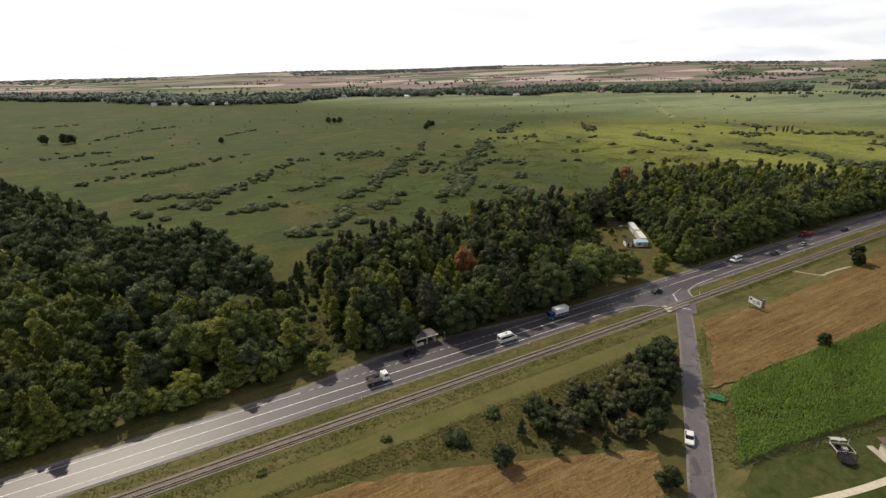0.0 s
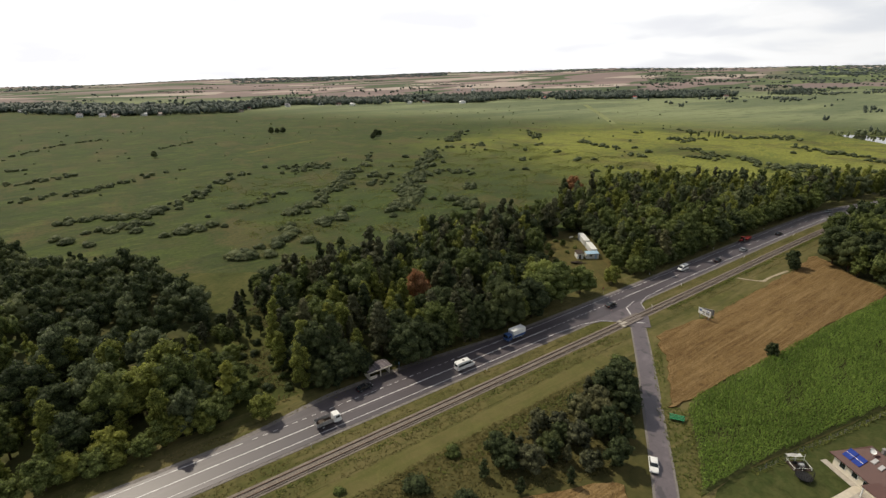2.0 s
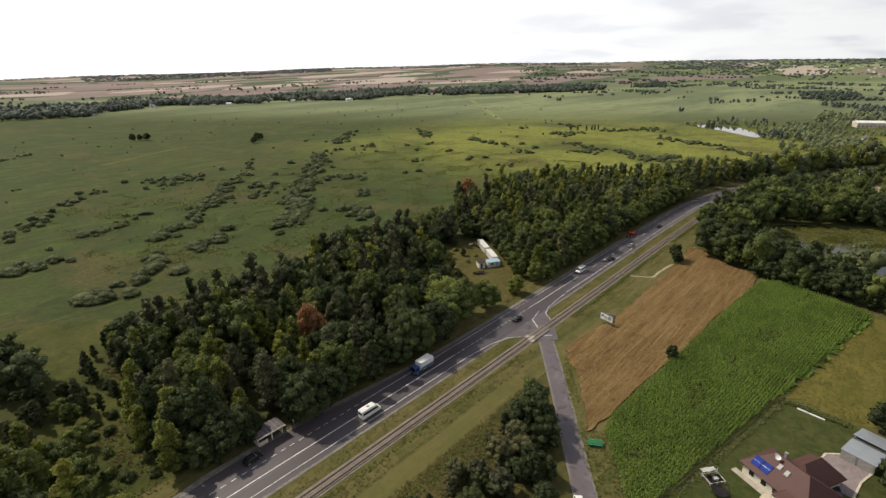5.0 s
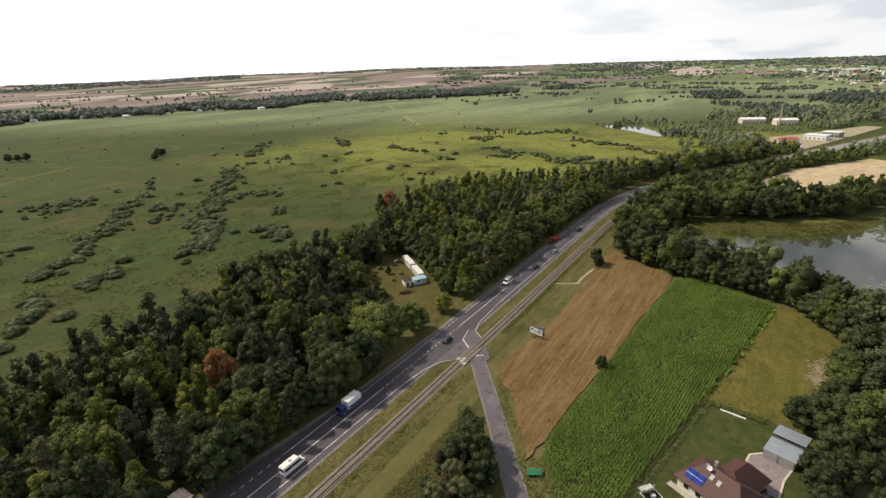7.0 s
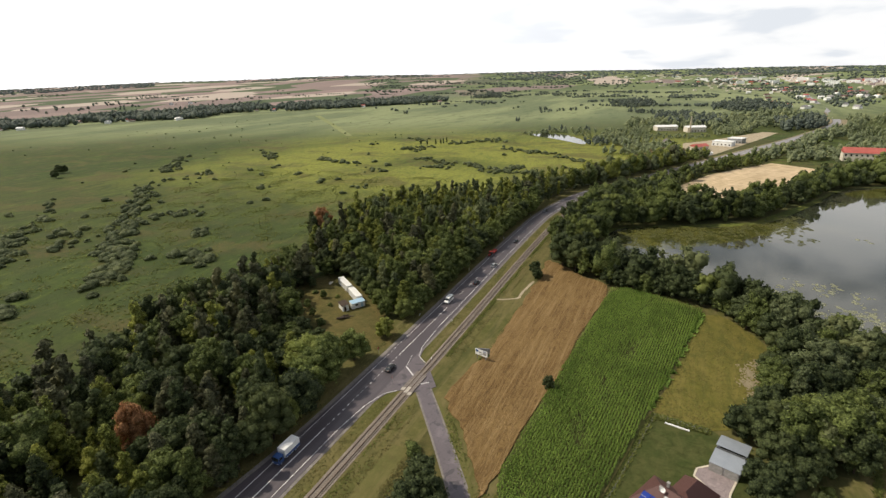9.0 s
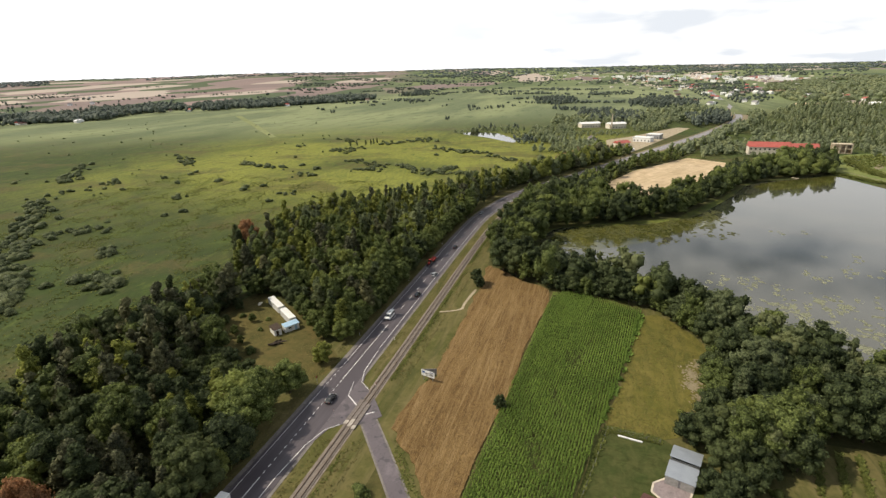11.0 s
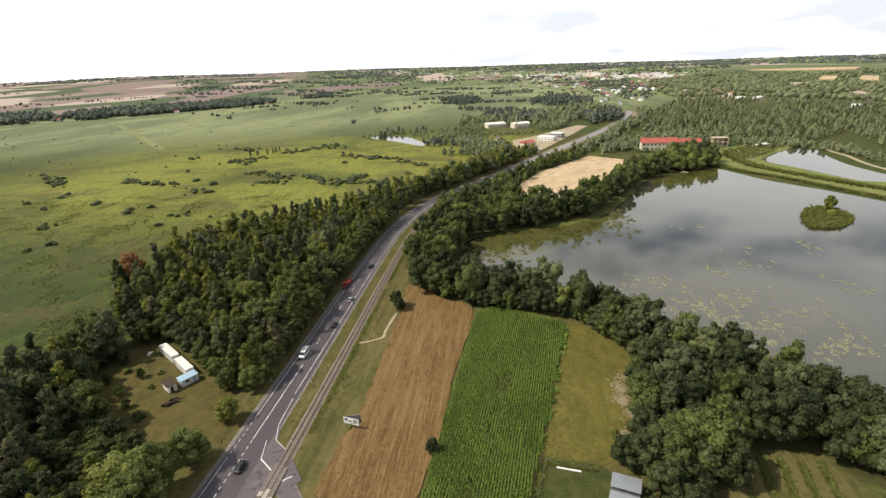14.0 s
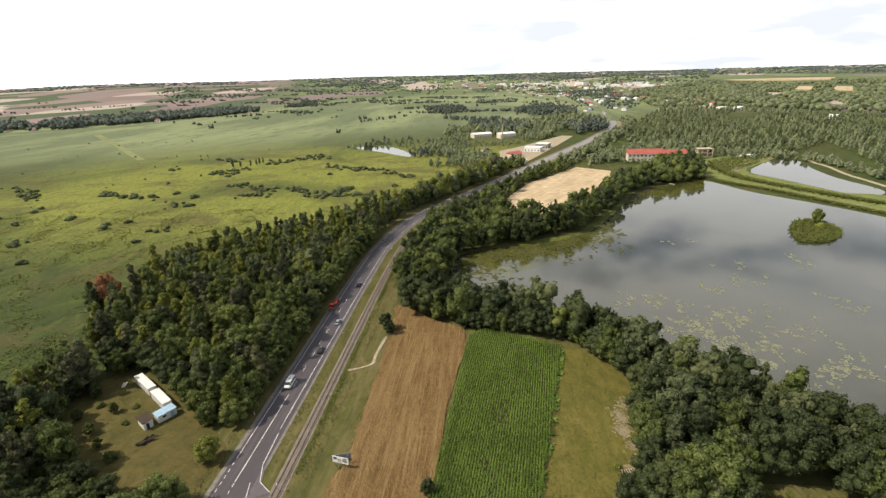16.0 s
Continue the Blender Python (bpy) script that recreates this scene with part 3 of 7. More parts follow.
sheet("marsh_pool", rounded([(677, 102), (690, 76), (735, 84), (740, 95)], 5), 0.10, WATER, "small pool behind willows", "pool")
sheet("dam", rounded([(514, -151), (540, -172), (560, -190), (542, -200), (527, -199), (509, -208), (480, -218), (451, -228), (441, -250), (400, -268), (330, -290), (330, -252), (393, -217), (432, -198), (461, -184), (489, -165)], 4), 0.5, REEDY, "grassy dam between the ponds", "dam", 0.8)
sheet("reed_meadow", rounded([(514, -151), (560, -168), (602, -184), (620, -206), (628, -232), (620, -262), (606, -258), (572, -224), (546, -203), (524, -176)], 4), 0.30, REEDY, "pale green reed meadow behind the dam", "meadow", 0.4)
sheet("grass_path", rounded([(543, -189), (572, -207), (595, -231), (615, -256), (612, -260), (591, -234), (569, -211), (540, -193)], 4), 0.52, BARE, "yellowed grassy path beside the far pond", "path", 0.3)
sheet("ditch_pool", rounded([(590, -186), (598, -195), (592, -200), (580, -189)], 4), 0.34, WATER, "small ditch pool among the reeds", "pool", 0.1)
sheet("ditch_pool", rounded([(564, -178), (568, -184), (548, -181), (532, -179), (531, -176), (548, -176)], 4), 0.54, WATER, "small ditch pool among the reeds", "pool", 0.3)
sheet("dam_path", rounded([(612, -289), (584, -281), (557, -280), (522, -273), (495, -272), (470, -271), (440, -274), (440, -278), (470, -275), (495, -276), (522, -277), (557, -284), (584, -285), (610, -293)], 3), 0.2, SAND, "pale sandy path round the far pond", "path")
sheet("island", rounded([(361, -142), (336, -134), (334, -146), (352, -166), (374, -168), (378, -156)], 5), 0.45, SCRUB, "low overgrown island in the pond", "island")

sheet("marsh_track", [(141, 568), (190, 600), (244, 633), (242, 637), (188, 604), (139, 572)], 0.04, MEADOW, "faint dry track across the marsh", "track")
sheet("mown_swath", [(690, 505), (845, 655), (1057, 864), (1048, 873), (838, 663), (684, 512)], 0.04, SWATH, "paler mown swath across the far marsh", "track")

# ---- foliage ----
ICO = bmesh.new()
bmesh.ops.create_icosphere(ICO, subdivisions=1, radius=1.0)
ICO_V = np.array([v.co[:] for v in ICO.verts])
ICO_F = np.array([[v.index for v in f.verts] for f in ICO.faces])
ICO.free()
BALL = bmesh.new()
bmesh.ops.create_icosphere(BALL, subdivisions=2, radius=1.0)
BALL_V = np.array([v.co[:] for v in BALL.verts])
BALL_F = np.array([[v.index for v in f.verts] for f in BALL.faces])
BALL.free()


def leaves(r, lobes, cards, size, tight=False, dense=False):
    """Leaf clumps: small three-cornered leaf sprays laid over rounded lobes, each lobe with a dense heart."""
    V, F, off = [], [], 0
    bv, bf = (BALL_V, BALL_F) if dense else (ICO_V, ICO_F)
    for cx, cy, cz, rx, ry, rz in lobes:
        c, rad = np.array([cx, cy, cz]), np.array([rx, ry, rz])
        wob = (0.80 if tight else 0.74) + 0.22 * r.random((len(bv), 1))
        V.append(c + bv * rad * wob)
        F.append(bf + off)
        off += len(bv)
        d = r.normal(size=(cards, 3))
        d[:, 2] = np.abs(d[:, 2]) * np.where(r.random(cards) < 0.8, 1, -0.6)
        d /= np.linalg.norm(d, axis=1)[:, None]
        p = c + d * rad * (r.uniform(0.88, 1.02, (cards, 1)) if tight else r.uniform(0.84, 1.16, (cards, 1)))
        nn = d + r.normal(0, 0.32 if tight else 0.42, (cards, 3))
        nn /= np.linalg.norm(nn, axis=1)[:, None]
        u = np.cross(nn, r.normal(size=(cards, 3)))
        u /= np.linalg.norm(u, axis=1)[:, None]
        v = np.cross(nn, u)
        s = size * r.uniform(0.6, 1.35, (cards, 1))
        tri = np.stack([p + u * s - nn * s * 0.2, p - u * s * 0.55 + v * s * 0.8, p - u * s * 0.45 - v * s * 0.8], 1)
        V.append(tri.reshape(-1, 3))
        F.append(np.arange(cards * 3).reshape(-1, 3) + off)
        off += cards * 3
    return np.concatenate(V), np.concatenate(F)


def crown_lobes(r, h, wide, n, base, shape, lump=0.34):
    """Lobes spread over the outside of a crown, round a full heart. Shape: round, spire or cone."""
    def girth(u):
        if shape == "round":
            return math.sin(math.pi * (0.16 + 0.78 * u)) ** 0.75
        if shape == "spire":
            return min(1.0, 0.45 + 2.4 * u) * (1.02 - u) ** 0.55
        return min(1.0, 0.5 + 3.0 * u) * (1.03 - u) ** 0.8
    out = []
    for i in range(n):
        u = ((i + r.uniform(0.1, 0.9)) / n) ** 0.86
        g = girth(u)
        a = i * 2.4 + r.uniform(-0.6, 0.6)
        q = wide * g * r.uniform(0.52, 0.78)
        k = wide * lump * r.uniform(0.72, 1.22) * (0.55 + 0.45 * g)
        out.append((q * math.cos(a), q * math.sin(a), h * (base + (0.97 - base) * u), k, k, k * r.uniform(0.85, 1.2)))
    for u, f in ((0.25, 0.66), (0.55, 0.62), (0.82, 0.55)):
        k = wide * girth(u) * f
        out.append((r.normal(0, 0.04) * wide, r.normal(0, 0.04) * wide, h * (base + (0.97 - base) * u), k, k, max(k, h * (1 - base) * 0.2)))
    return out


def trunk_bm(r, h, thick, limbs=5):
    """A tapered trunk with a few rising limbs."""
    bm = tube(thick, thick * 0.25, h * 0.8, sides=6)
    for i in range(limbs):
        z, a = h * r.uniform(0.22, 0.6), r.uniform(0, 6.28)
        m = pose(0, 0, z) @ pose(0, 0, 0, 0, 0, math.degrees(a)) @ pose(0, 0, 0, 0, r.uniform(35, 60), 0)
        tube(thick * 0.45, thick * 0.1, h * r.uniform(0.2, 0.32), m, 4, bm)
    return bm


def crown_arrays(r, kind, detail):
    """Corners and faces of one crown of unit-height metres: (height, verts, faces)."""
    hi = detail == "near"
    if kind == "broad":
        return 10.0, *leaves(r, crown_lobes(r, 10.0, 4.3, 21 if hi else 7, 0.16, "round", 0.33 if hi else 0.42), 44 if hi else 25, 0.30 if hi else 0.50)
    if kind == "tall":
        return 10.0, *leaves(r, crown_lobes(r, 10.0, 2.5, 19 if hi else 7, 0.12, "spire", 0.36 if hi else 0.44), 42 if hi else 24, 0.25 if hi else 0.43)
    if kind == "pine":
        return 10.0, *leaves(r, crown_lobes(r, 10.0, 2.9, 22 if hi else 8, 0.14, "cone", 0.33 if hi else 0.40), 40 if hi else 24, 0.24 if hi else 0.43)
    if kind == "bush":
        wd, lobes = 2.6, []
        for i in range(8 if hi else 3):
            a, q = r.uniform(0, 6.28), r.random() ** 0.5 * wd * 0.62
            k = wd * r.uniform(0.28, 0.42)
            lobes.append((q * math.cos(a), q * math.sin(a), k * 0.7, k, k, k * 0.9))
        lobes.append((0, 0, 1.1, wd * 0.62, wd * 0.62, 1.6))
        return 3.0, *leaves(r, lobes, 62 if hi else 10, 0.17 if hi else 0.36, not hi)
    if kind == "blob":
        return 10.0, *leaves(r, [(0, 0, 4.6, 4.6, 4.6, 4.6)], 5, 1.8)
    lobes = [(r.uniform(-1.6, 1.6), r.uniform(-1.6, 1.6), 10.0 * z, 4.2 * k, 4.2 * k, 2.7) for z, k in ((0.34, 0.85), (0.58, 0.62), (0.76, 0.46))]
    return 10.0, *leaves(r, lobes, 6, 1.1)


near_kinds = {}
for kind in ("broad", "tall", "pine", "bush"):
    near_kinds[kind] = []
    for i in range(5):
        r = np.random.default_rng(100 + i + len(kind) * 17)
        h, v, f = crown_arrays(r, kind, "near")
        near_kinds[kind].append((h, v, f, trunk_bm(r, h, 0.2 if kind != "bush" else 0.07, 5)))
crown_meshes, trunk_meshes = {}, {}


def crown_mesh(kind, i, mat):
    key = (kind, i, mat.name)
    if key not in crown_meshes:
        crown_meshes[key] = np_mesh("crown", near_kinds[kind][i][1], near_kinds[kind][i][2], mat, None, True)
    return crown_meshes[key]


def trunk_mesh(kind, i):
    if (kind, i) not in trunk_meshes:
        trunk_meshes[kind, i] = bm_mesh("trunk", near_kinds[kind][i][3], BARK, True)
    return trunk_meshes[kind, i]


NAMES = {"broad": ("broadleaf_tree", "tree"), "tall": ("slender_tree", "tree"), "pine": ("pine_tree", "tree"), "bush": ("bush", "bush")}


def plant(kind, x, y, tall, mat, label, group="", wide=1.0, z=0.0):
    """One tree or bush of its own, with trunk and crown."""
    i = int(rng.integers(5))
    s = tall / near_kinds[kind][i][0]
    name, category = NAMES[kind]
    if kind == "broad" and ("shrub" in label or "bush" in label):
        name, category = "shrub", "shrub"
    elif kind == "broad" and "road" in label:
        name, category = "roadside_tree", "tree"
    ob = thing(name, label, category, pose(x, y, float(height(x, y)) + z, 0, 0, rng.uniform(0, 360)) @ Matrix.Diagonal((s * wide, s * wide, s, 1)), group)
    part("trunk", trunk_mesh(kind, i), BARK, ob)
    part("crown", crown_mesh(kind, i, mat), mat, ob)
    return ob


far_kinds = {}
for kind in ("broad", "tall", "pine", "bush", "clump", "blob"):
    far_kinds[kind] = [crown_arrays(np.random.default_rng(300 + i), kind, "far") for i in range(6)]


def mass(name, spots, mat, label, category):
    """Trees or bushes that nobody could count, as one piece. Spots: kind, x, y, height, width factor."""
    V, F, T, off = [], [], [], 0
    for kind, x, y, tall, wide in spots:
        h, v, f = far_kinds[kind][int(rng.integers(6))]
        s, a = tall / h, rng.uniform(0, 6.28)
        ca, sa = math.cos(a), math.sin(a)
        q = np.column_stack([(v[:, 0] * ca - v[:, 1] * sa) * s * wide + x, (v[:, 0] * sa + v[:, 1] * ca) * s * wide + y, v[:, 2] * s + float(height(x, y)) - 0.1])
        V.append(q)
        F.append(f + off)
        T.append(np.full(len(v), rng.random()))
        off += len(v)
    if V:
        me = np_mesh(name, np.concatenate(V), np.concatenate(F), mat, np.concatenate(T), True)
        tagged(part(name, me, mat), label, category, kind="stuff")


def scatter(poly, gap, seed=0):
    """Uneven spots in an outline, at least about gap apart."""
    r = np.random.default_rng(seed)
    P = np.array(poly, float)
    x0, y0 = P.min(0)
    x1, y1 = P.max(0)
    gx, gy = np.meshgrid(np.arange(x0, x1, gap), np.arange(y0, y1, gap))
    q = np.column_stack([gx.ravel(), gy.ravel()]) + r.uniform(-0.45, 0.45, (gx.size, 2)) * gap
    return q[inside(P, q)]


def away(pts, off_lo, off_hi):
    """Keeps the spots clear of the main road's band."""
    pts = np.asarray(pts)
    keep = []
    for q in pts:
        d = np.hypot(CENTRE[:, 0] - q[0], CENTRE[:, 1] - q[1])
        i = int(np.argmin(d))
        t = CENTRE[min(i + 1, len(CENTRE) - 1)] - CENTRE[max(i - 1, 0)]
        side = np.sign(t[0] * (q[1] - CENTRE[i, 1]) - t[1] * (q[0] - CENTRE[i, 0])) * d[i]
        keep.append(not (off_lo < side < off_hi))
    return pts[np.array(keep, bool)] if len(pts) else pts


# ---- woods ----
WEST_WOOD = [(-75, 115), (-20, 115), (6, 116), (19, 119), (23, 128), (25, 146), (6, 155), (-18, 172), (-58, 236), (-150, 300)]
BACK_WOOD = [(22, 168), (26, 184), (22, 200), (16, 225), (-6, 248), (-27, 268), (-36, 300), (-62, 350), (-96, 400), (-170, 440), (-190, 420), (-140, 310), (-56, 238), (-16, 178), (6, 164)]
MID_WOOD = [(36, 117), (60, 117.5), (100, 113.5), (113, 113), (115, 124), (140, 126), (147, 140), (165, 166), (196, 172), (190, 184), (150, 198), (110, 186), (75, 184), (52, 184), (44, 170), (40, 150), (32, 130)]
GLADE_WOOD = [(8, 154), (24, 146), (38, 148), (44, 176), (50, 190), (36, 192), (36, 180), (26, 166)]
EAST_WOOD = [(164, 113), (180, 131), (190, 146), (202, 168), (206, 186), (222, 196), (250, 208), (292, 210), (322, 190), (350, 160), (385, 135), (420, 108), (460, 84), (520, 56), (600, 18), (690, -28), (760, -60), (750, -74), (590, 4), (470, 64), (403, 97), (345, 111), (290, 113)]
POND_WOOD = [(233, 50), (226, 10), (211, -2), (194, -12), (180, -6), (168, -6), (152, -2), (144, -2), (143, -16), (157, -23), (157, -42), (128, -62), (110, -90), (140, -88), (162, -66), (190, -42), (213, -22), (234, 0), (246, 28), (254, 55), (242, 58)]
WEST_SHORE = [(249, 79), (284, 83), (345, 76), (395, 63), (398, 40), (375, 12), (372, 0), (420, -32), (475, -64), (530, -110), (590, -150), (570, -168), (510, -150), (492, -116), (466, -78), (413, -50), (355, -15), (334, 24), (326, 44), (314, 60), (277, 63), (258, 60), (234, 53)]
ROADSIDE = [(345, 76), (400, 66), (470, 34), (587, -24), (700, -78), (760, -108), (752, -124), (640, -72), (560, -40), (500, 6), (412, 30), (396, 50)]

for area in (WEST_WOOD, BACK_WOOD, MID_WOOD, EAST_WOOD, POND_WOOD, WEST_SHORE, ROADSIDE):
    sheet("forest_floor", area, 0.045 if area is not POND_WOOD else 0.055, FOREST, "dark leaf-littered forest floor", "forest floor")
sheet("glade", [(19, 113), (36, 113), (44, 150), (54, 205), (30, 222), (-14, 250), (-14, 205), (6, 172), (20, 150)], 0.035, SCRUB, "rough grass in the gap of the woods", "glade")
spots = {}


RUST = ((84, 135.4, 4.4), (247.5, 211, 6.5))


def clear_of_rust(pts):
    """Leaves room round the two dying trees and in front of them."""
    return np.array([q for q in pts if all(math.hypot(q[0] - x, (q[1] - y + 2) * 0.8) > q_ for x, y, q_ in RUST)])


def wood(poly, gap, seed, mix, lo, hi, near_edge, label, limit):
    """Plants a wood: single trees where the camera passes nearest, the rest as masses."""
    r = np.random.default_rng(seed)
    pts = clear_of_rust(away(scatter(poly, gap, seed), -16.0 if poly is ROADSIDE or poly is WEST_SHORE else -9.5, 10.5))
    order = np.argsort([near_edge(x, y) for x, y in pts])
    for n, i in enumerate(order):
        x, y = pts[i]
        kind, mat = mix[int(r.integers(len(mix)))]
        if poly is EAST_WOOD and x > 604:
            continue
        if poly is MID_WOOD and x < 84 and y < 152 and r.random() < 0.5:
            kind, mat = "tall", LEAF_YELLOW
        tall = r.uniform(lo, hi) * (1.12 if kind == "pine" else 1.0)
        if poly is MID_WOOD and x > 130 and 117 < y < 148:
            kind, mat, tall = "broad", (LEAF_DARK, LEAF_DARK, LEAF)[int(r.integers(3))], r.uniform(5.0, 8.5)
        # east end: paler leaves, with the sunlight there put into their tone
        if poly is EAST_WOOD and x > 260 and r.random() < 0.55:
            mat = LEAF_WILLOW if r.random() < 0.5 else LEAF_YELLOW
        if x > 560 and poly in (EAST_WOOD, ROADSIDE):
            tall *= 0.58
        if n < limit:
            plant(kind, x, y, tall, mat, label[kind], "woodland trees", r.uniform(0.85, 1.2))
        else:
            kind = "clump" if x > 430 else kind
            spots.setdefault((mat.name, kind == "bush"), (mat, []))[1].append((kind, x, y, tall * r.uniform(0.9, 1.2), r.uniform(0.75, 1.15)))


LBL = {"broad": "leafy green broadleaf tree in the woods", "tall": "slender light green tree in the woods", "pine": "dark green pine tree in the woods", "bush": "low green bush at the wood's edge"}
road_dist = lambda x, y: abs(y - 102)
wood(WEST_WOOD, 6.7, 1, [("broad", LEAF), ("broad", LEAF_YELLOW), ("broad", LEAF_WILLOW), ("tall", LEAF_YELLOW), ("broad", LEAF_DARK), ("tall", LEAF_YELLOW), ("tall", LEAF)], 6.5, 14.5, lambda x, y: abs(y - 102) + max(0, -x - 60), LBL, 90)
wood(BACK_WOOD, 6.8, 8, [("broad", LEAF_DARK), ("broad", LEAF_DARK), ("pine", LEAF_DARK), ("broad", LEAF_WILLOW)], 8, 12, road_dist, LBL, 0)
wood(MID_WOOD, 5.7, 2, [("pine", LEAF_PINE), ("pine", LEAF_PINE), ("pine", LEAF_DARK), ("tall", LEAF_YELLOW), ("broad", LEAF), ("broad", LEAF_DARK)], 10, 16, road_dist, LBL, 110)
wood(GLADE_WOOD, 5.2, 3, [("broad", LEAF), ("tall", LEAF_DARK), ("broad", LEAF_DARK), ("pine", LEAF_PINE)], 3.5, 8.5, road_dist, LBL, 60)
wood(EAST_WOOD, 5.6, 4, [("tall", LEAF_YELLOW), ("tall", LEAF), ("tall", LEAF_WILLOW), ("pine", LEAF_PINE), ("broad", LEAF), ("tall", LEAF_YELLOW), ("pine", LEAF)], 11, 16, lambda x, y: x, LBL, 110)
wood(POND_WOOD, 5.6, 5, [("broad", LEAF_DARK), ("broad", LEAF_WILLOW), ("broad", LEAF_DARK), ("broad", LEAF), ("tall", LEAF_WILLOW)], 10, 15.5, lambda x, y: math.hypot(x - 60, y - 40), LBL, 85)
wood(WEST_SHORE, 6.0, 6, [("broad", LEAF_DARK), ("broad", LEAF), ("tall", LEAF), ("tall", LEAF_DARK), ("broad", LEAF)], 10.5, 16, lambda x, y: x, LBL, 20)
wood(ROADSIDE, 6.0, 7, [("broad", LEAF_DARK), ("broad", LEAF), ("tall", LEAF)], 7, 11, lambda x, y: x, LBL, 0)
for (nm, low), (mat, lst) in spots.items():
    mass("undergrowth" if low else "woodland", lst, mat, "dense mixed green woodland canopy" if not low else "low bushes in the woodland", "woodland")

# edge trees between the fields and the pond
edge = rounded([(232, 49), (224, 12), (211, 0), (195, -9), (181, -4), (168, -4), (154, 0.5)], 8, False)
step = np.concatenate([[0], np.cumsum(np.hypot(*np.diff(edge, axis=0).T))])
r = np.random.default_rng(15)
for s in np.arange(1, step[-1], 5.2):
    x, y = np.interp(s, step, edge[:, 0]), np.interp(s, step, edge[:, 1])
    plant("broad", x + r.uniform(0, 1.5), y + r.uniform(-0.8, 0.8), r.uniform(6, 11), (LEAF_DARK, LEAF, LEAF_DARK)[int(r.integers(3))], "leafy tree at the edge of the pond wood", "woodland trees", r.uniform(1.0, 1.25))

# bright round trees and shrubs along the road edge of the west wood
r = np.random.default_rng(16)
for x in np.arange(-78, 19, 4.3):
    y = 114.2 + max(0.0, x) * 0.12 + r.uniform(-0.6, 1.8)
    plant("broad", x + r.uniform(-1, 1), y, r.uniform(4.2, 8.0), (LEAF_YELLOW, LEAF_LIGHT, LEAF_LIGHT)[int(r.integers(3))], "bright round leafy tree at the wood's road edge", "woodland trees", r.uniform(1.2, 1.5))

for x in np.arange(62, 116, 3.6):
    plant(("broad", "tall", "pine")[int(r.integers(3))], x + r.uniform(-1, 1), 111.2 + r.uniform(-0.6, 0.8), r.uniform(9.5, 14.5), (LEAF_DARK, LEAF, LEAF_DARK, LEAF_PINE)[int(r.integers(4))], "leafy tree leaning over the road edge", "woodland trees", r.uniform(1.0, 1.25))
for s_ in np.arange(172, 335, 5.4):
    x, y = on_road(s_ + r.uniform(-1.2, 1.2), r.uniform(9.2, 11.4))[0]
    plant("broad", x, y, r.uniform(7.5, 12.0), (LEAF, LEAF_DARK, LEAF_LIGHT, LEAF)[int(r.integers(4))], "round leafy roadside tree before the wood", "woodland trees", r.uniform(1.05, 1.3))

# bushes and small trees round the glade
for x, y, hh in ((41, 115, 7.5), (45, 114.2, 9), (38.5, 119, 7.5), (48, 116.5, 10), (50.5, 114.5, 8), (21, 121, 6.5), (22, 128, 7), (20, 135, 7.5), (24, 141, 6), (16, 118, 6.5), (37, 127, 6), (39, 136, 6.5)):
    plant("broad", x, y, hh, LEAF_DARK if x > 30 else LEAF, "leafy tree beside the rough glade", "woodland trees", r.uniform(1.15, 1.45))
for x, y in scatter([(25, 119), (33, 117), (37, 128), (40, 150), (24, 150)], 4.2, 31):
    plant("bush", x, y, r.uniform(0.9, 2.4), (LEAF, LEAF_DARK)[int(r.integers(2))], "small bush in the rough glade", "glade bushes", r.uniform(0.9, 1.3))

# thick shrubs between the pines and the clearing
for x, y in scatter([(126, 124), (140, 122), (147, 138), (152, 150), (146, 158), (128, 150)], 4.6, 33):
    plant("broad", x, y, r.uniform(3.5, 7.0), (LEAF_DARK, LEAF_DARK, LEAF)[int(r.integers(3))], "dark thick shrub between pines and clearing", "glade bushes", r.uniform(1.15, 1.45))
for x, y in scatter([(150, 166), (158, 162), (172, 168), (194, 174), (188, 184), (160, 196), (140, 190)], 5.6, 34):
    plant("broad", x, y, r.uniform(6.0, 10.0), (LEAF_DARK, LEAF, LEAF_DARK)[int(r.integers(3))], "leafy tree at the marsh edge of the wood", "woodland trees", r.uniform(1.0, 1.3))

# rust-coloured dying trees that stand out of the green
plant("broad", 83, 134.6, 16.5, LEAF_RUST, "dying tree with rust-brown foliage", "", 0.62)
plant("broad", 247.5, 211, 15.5, LEAF_RUST, "dying tree with rust-brown foliage", "", 0.95)
plant("pine", 241, 213, 15.0, LEAF_DARK, "dark spruce at the corner of the wood", "woodland trees", 1.1)
plant("pine", 237, 208, 13.5, LEAF_DARK, "dark spruce at the corner of the wood", "woodland trees", 1.1)

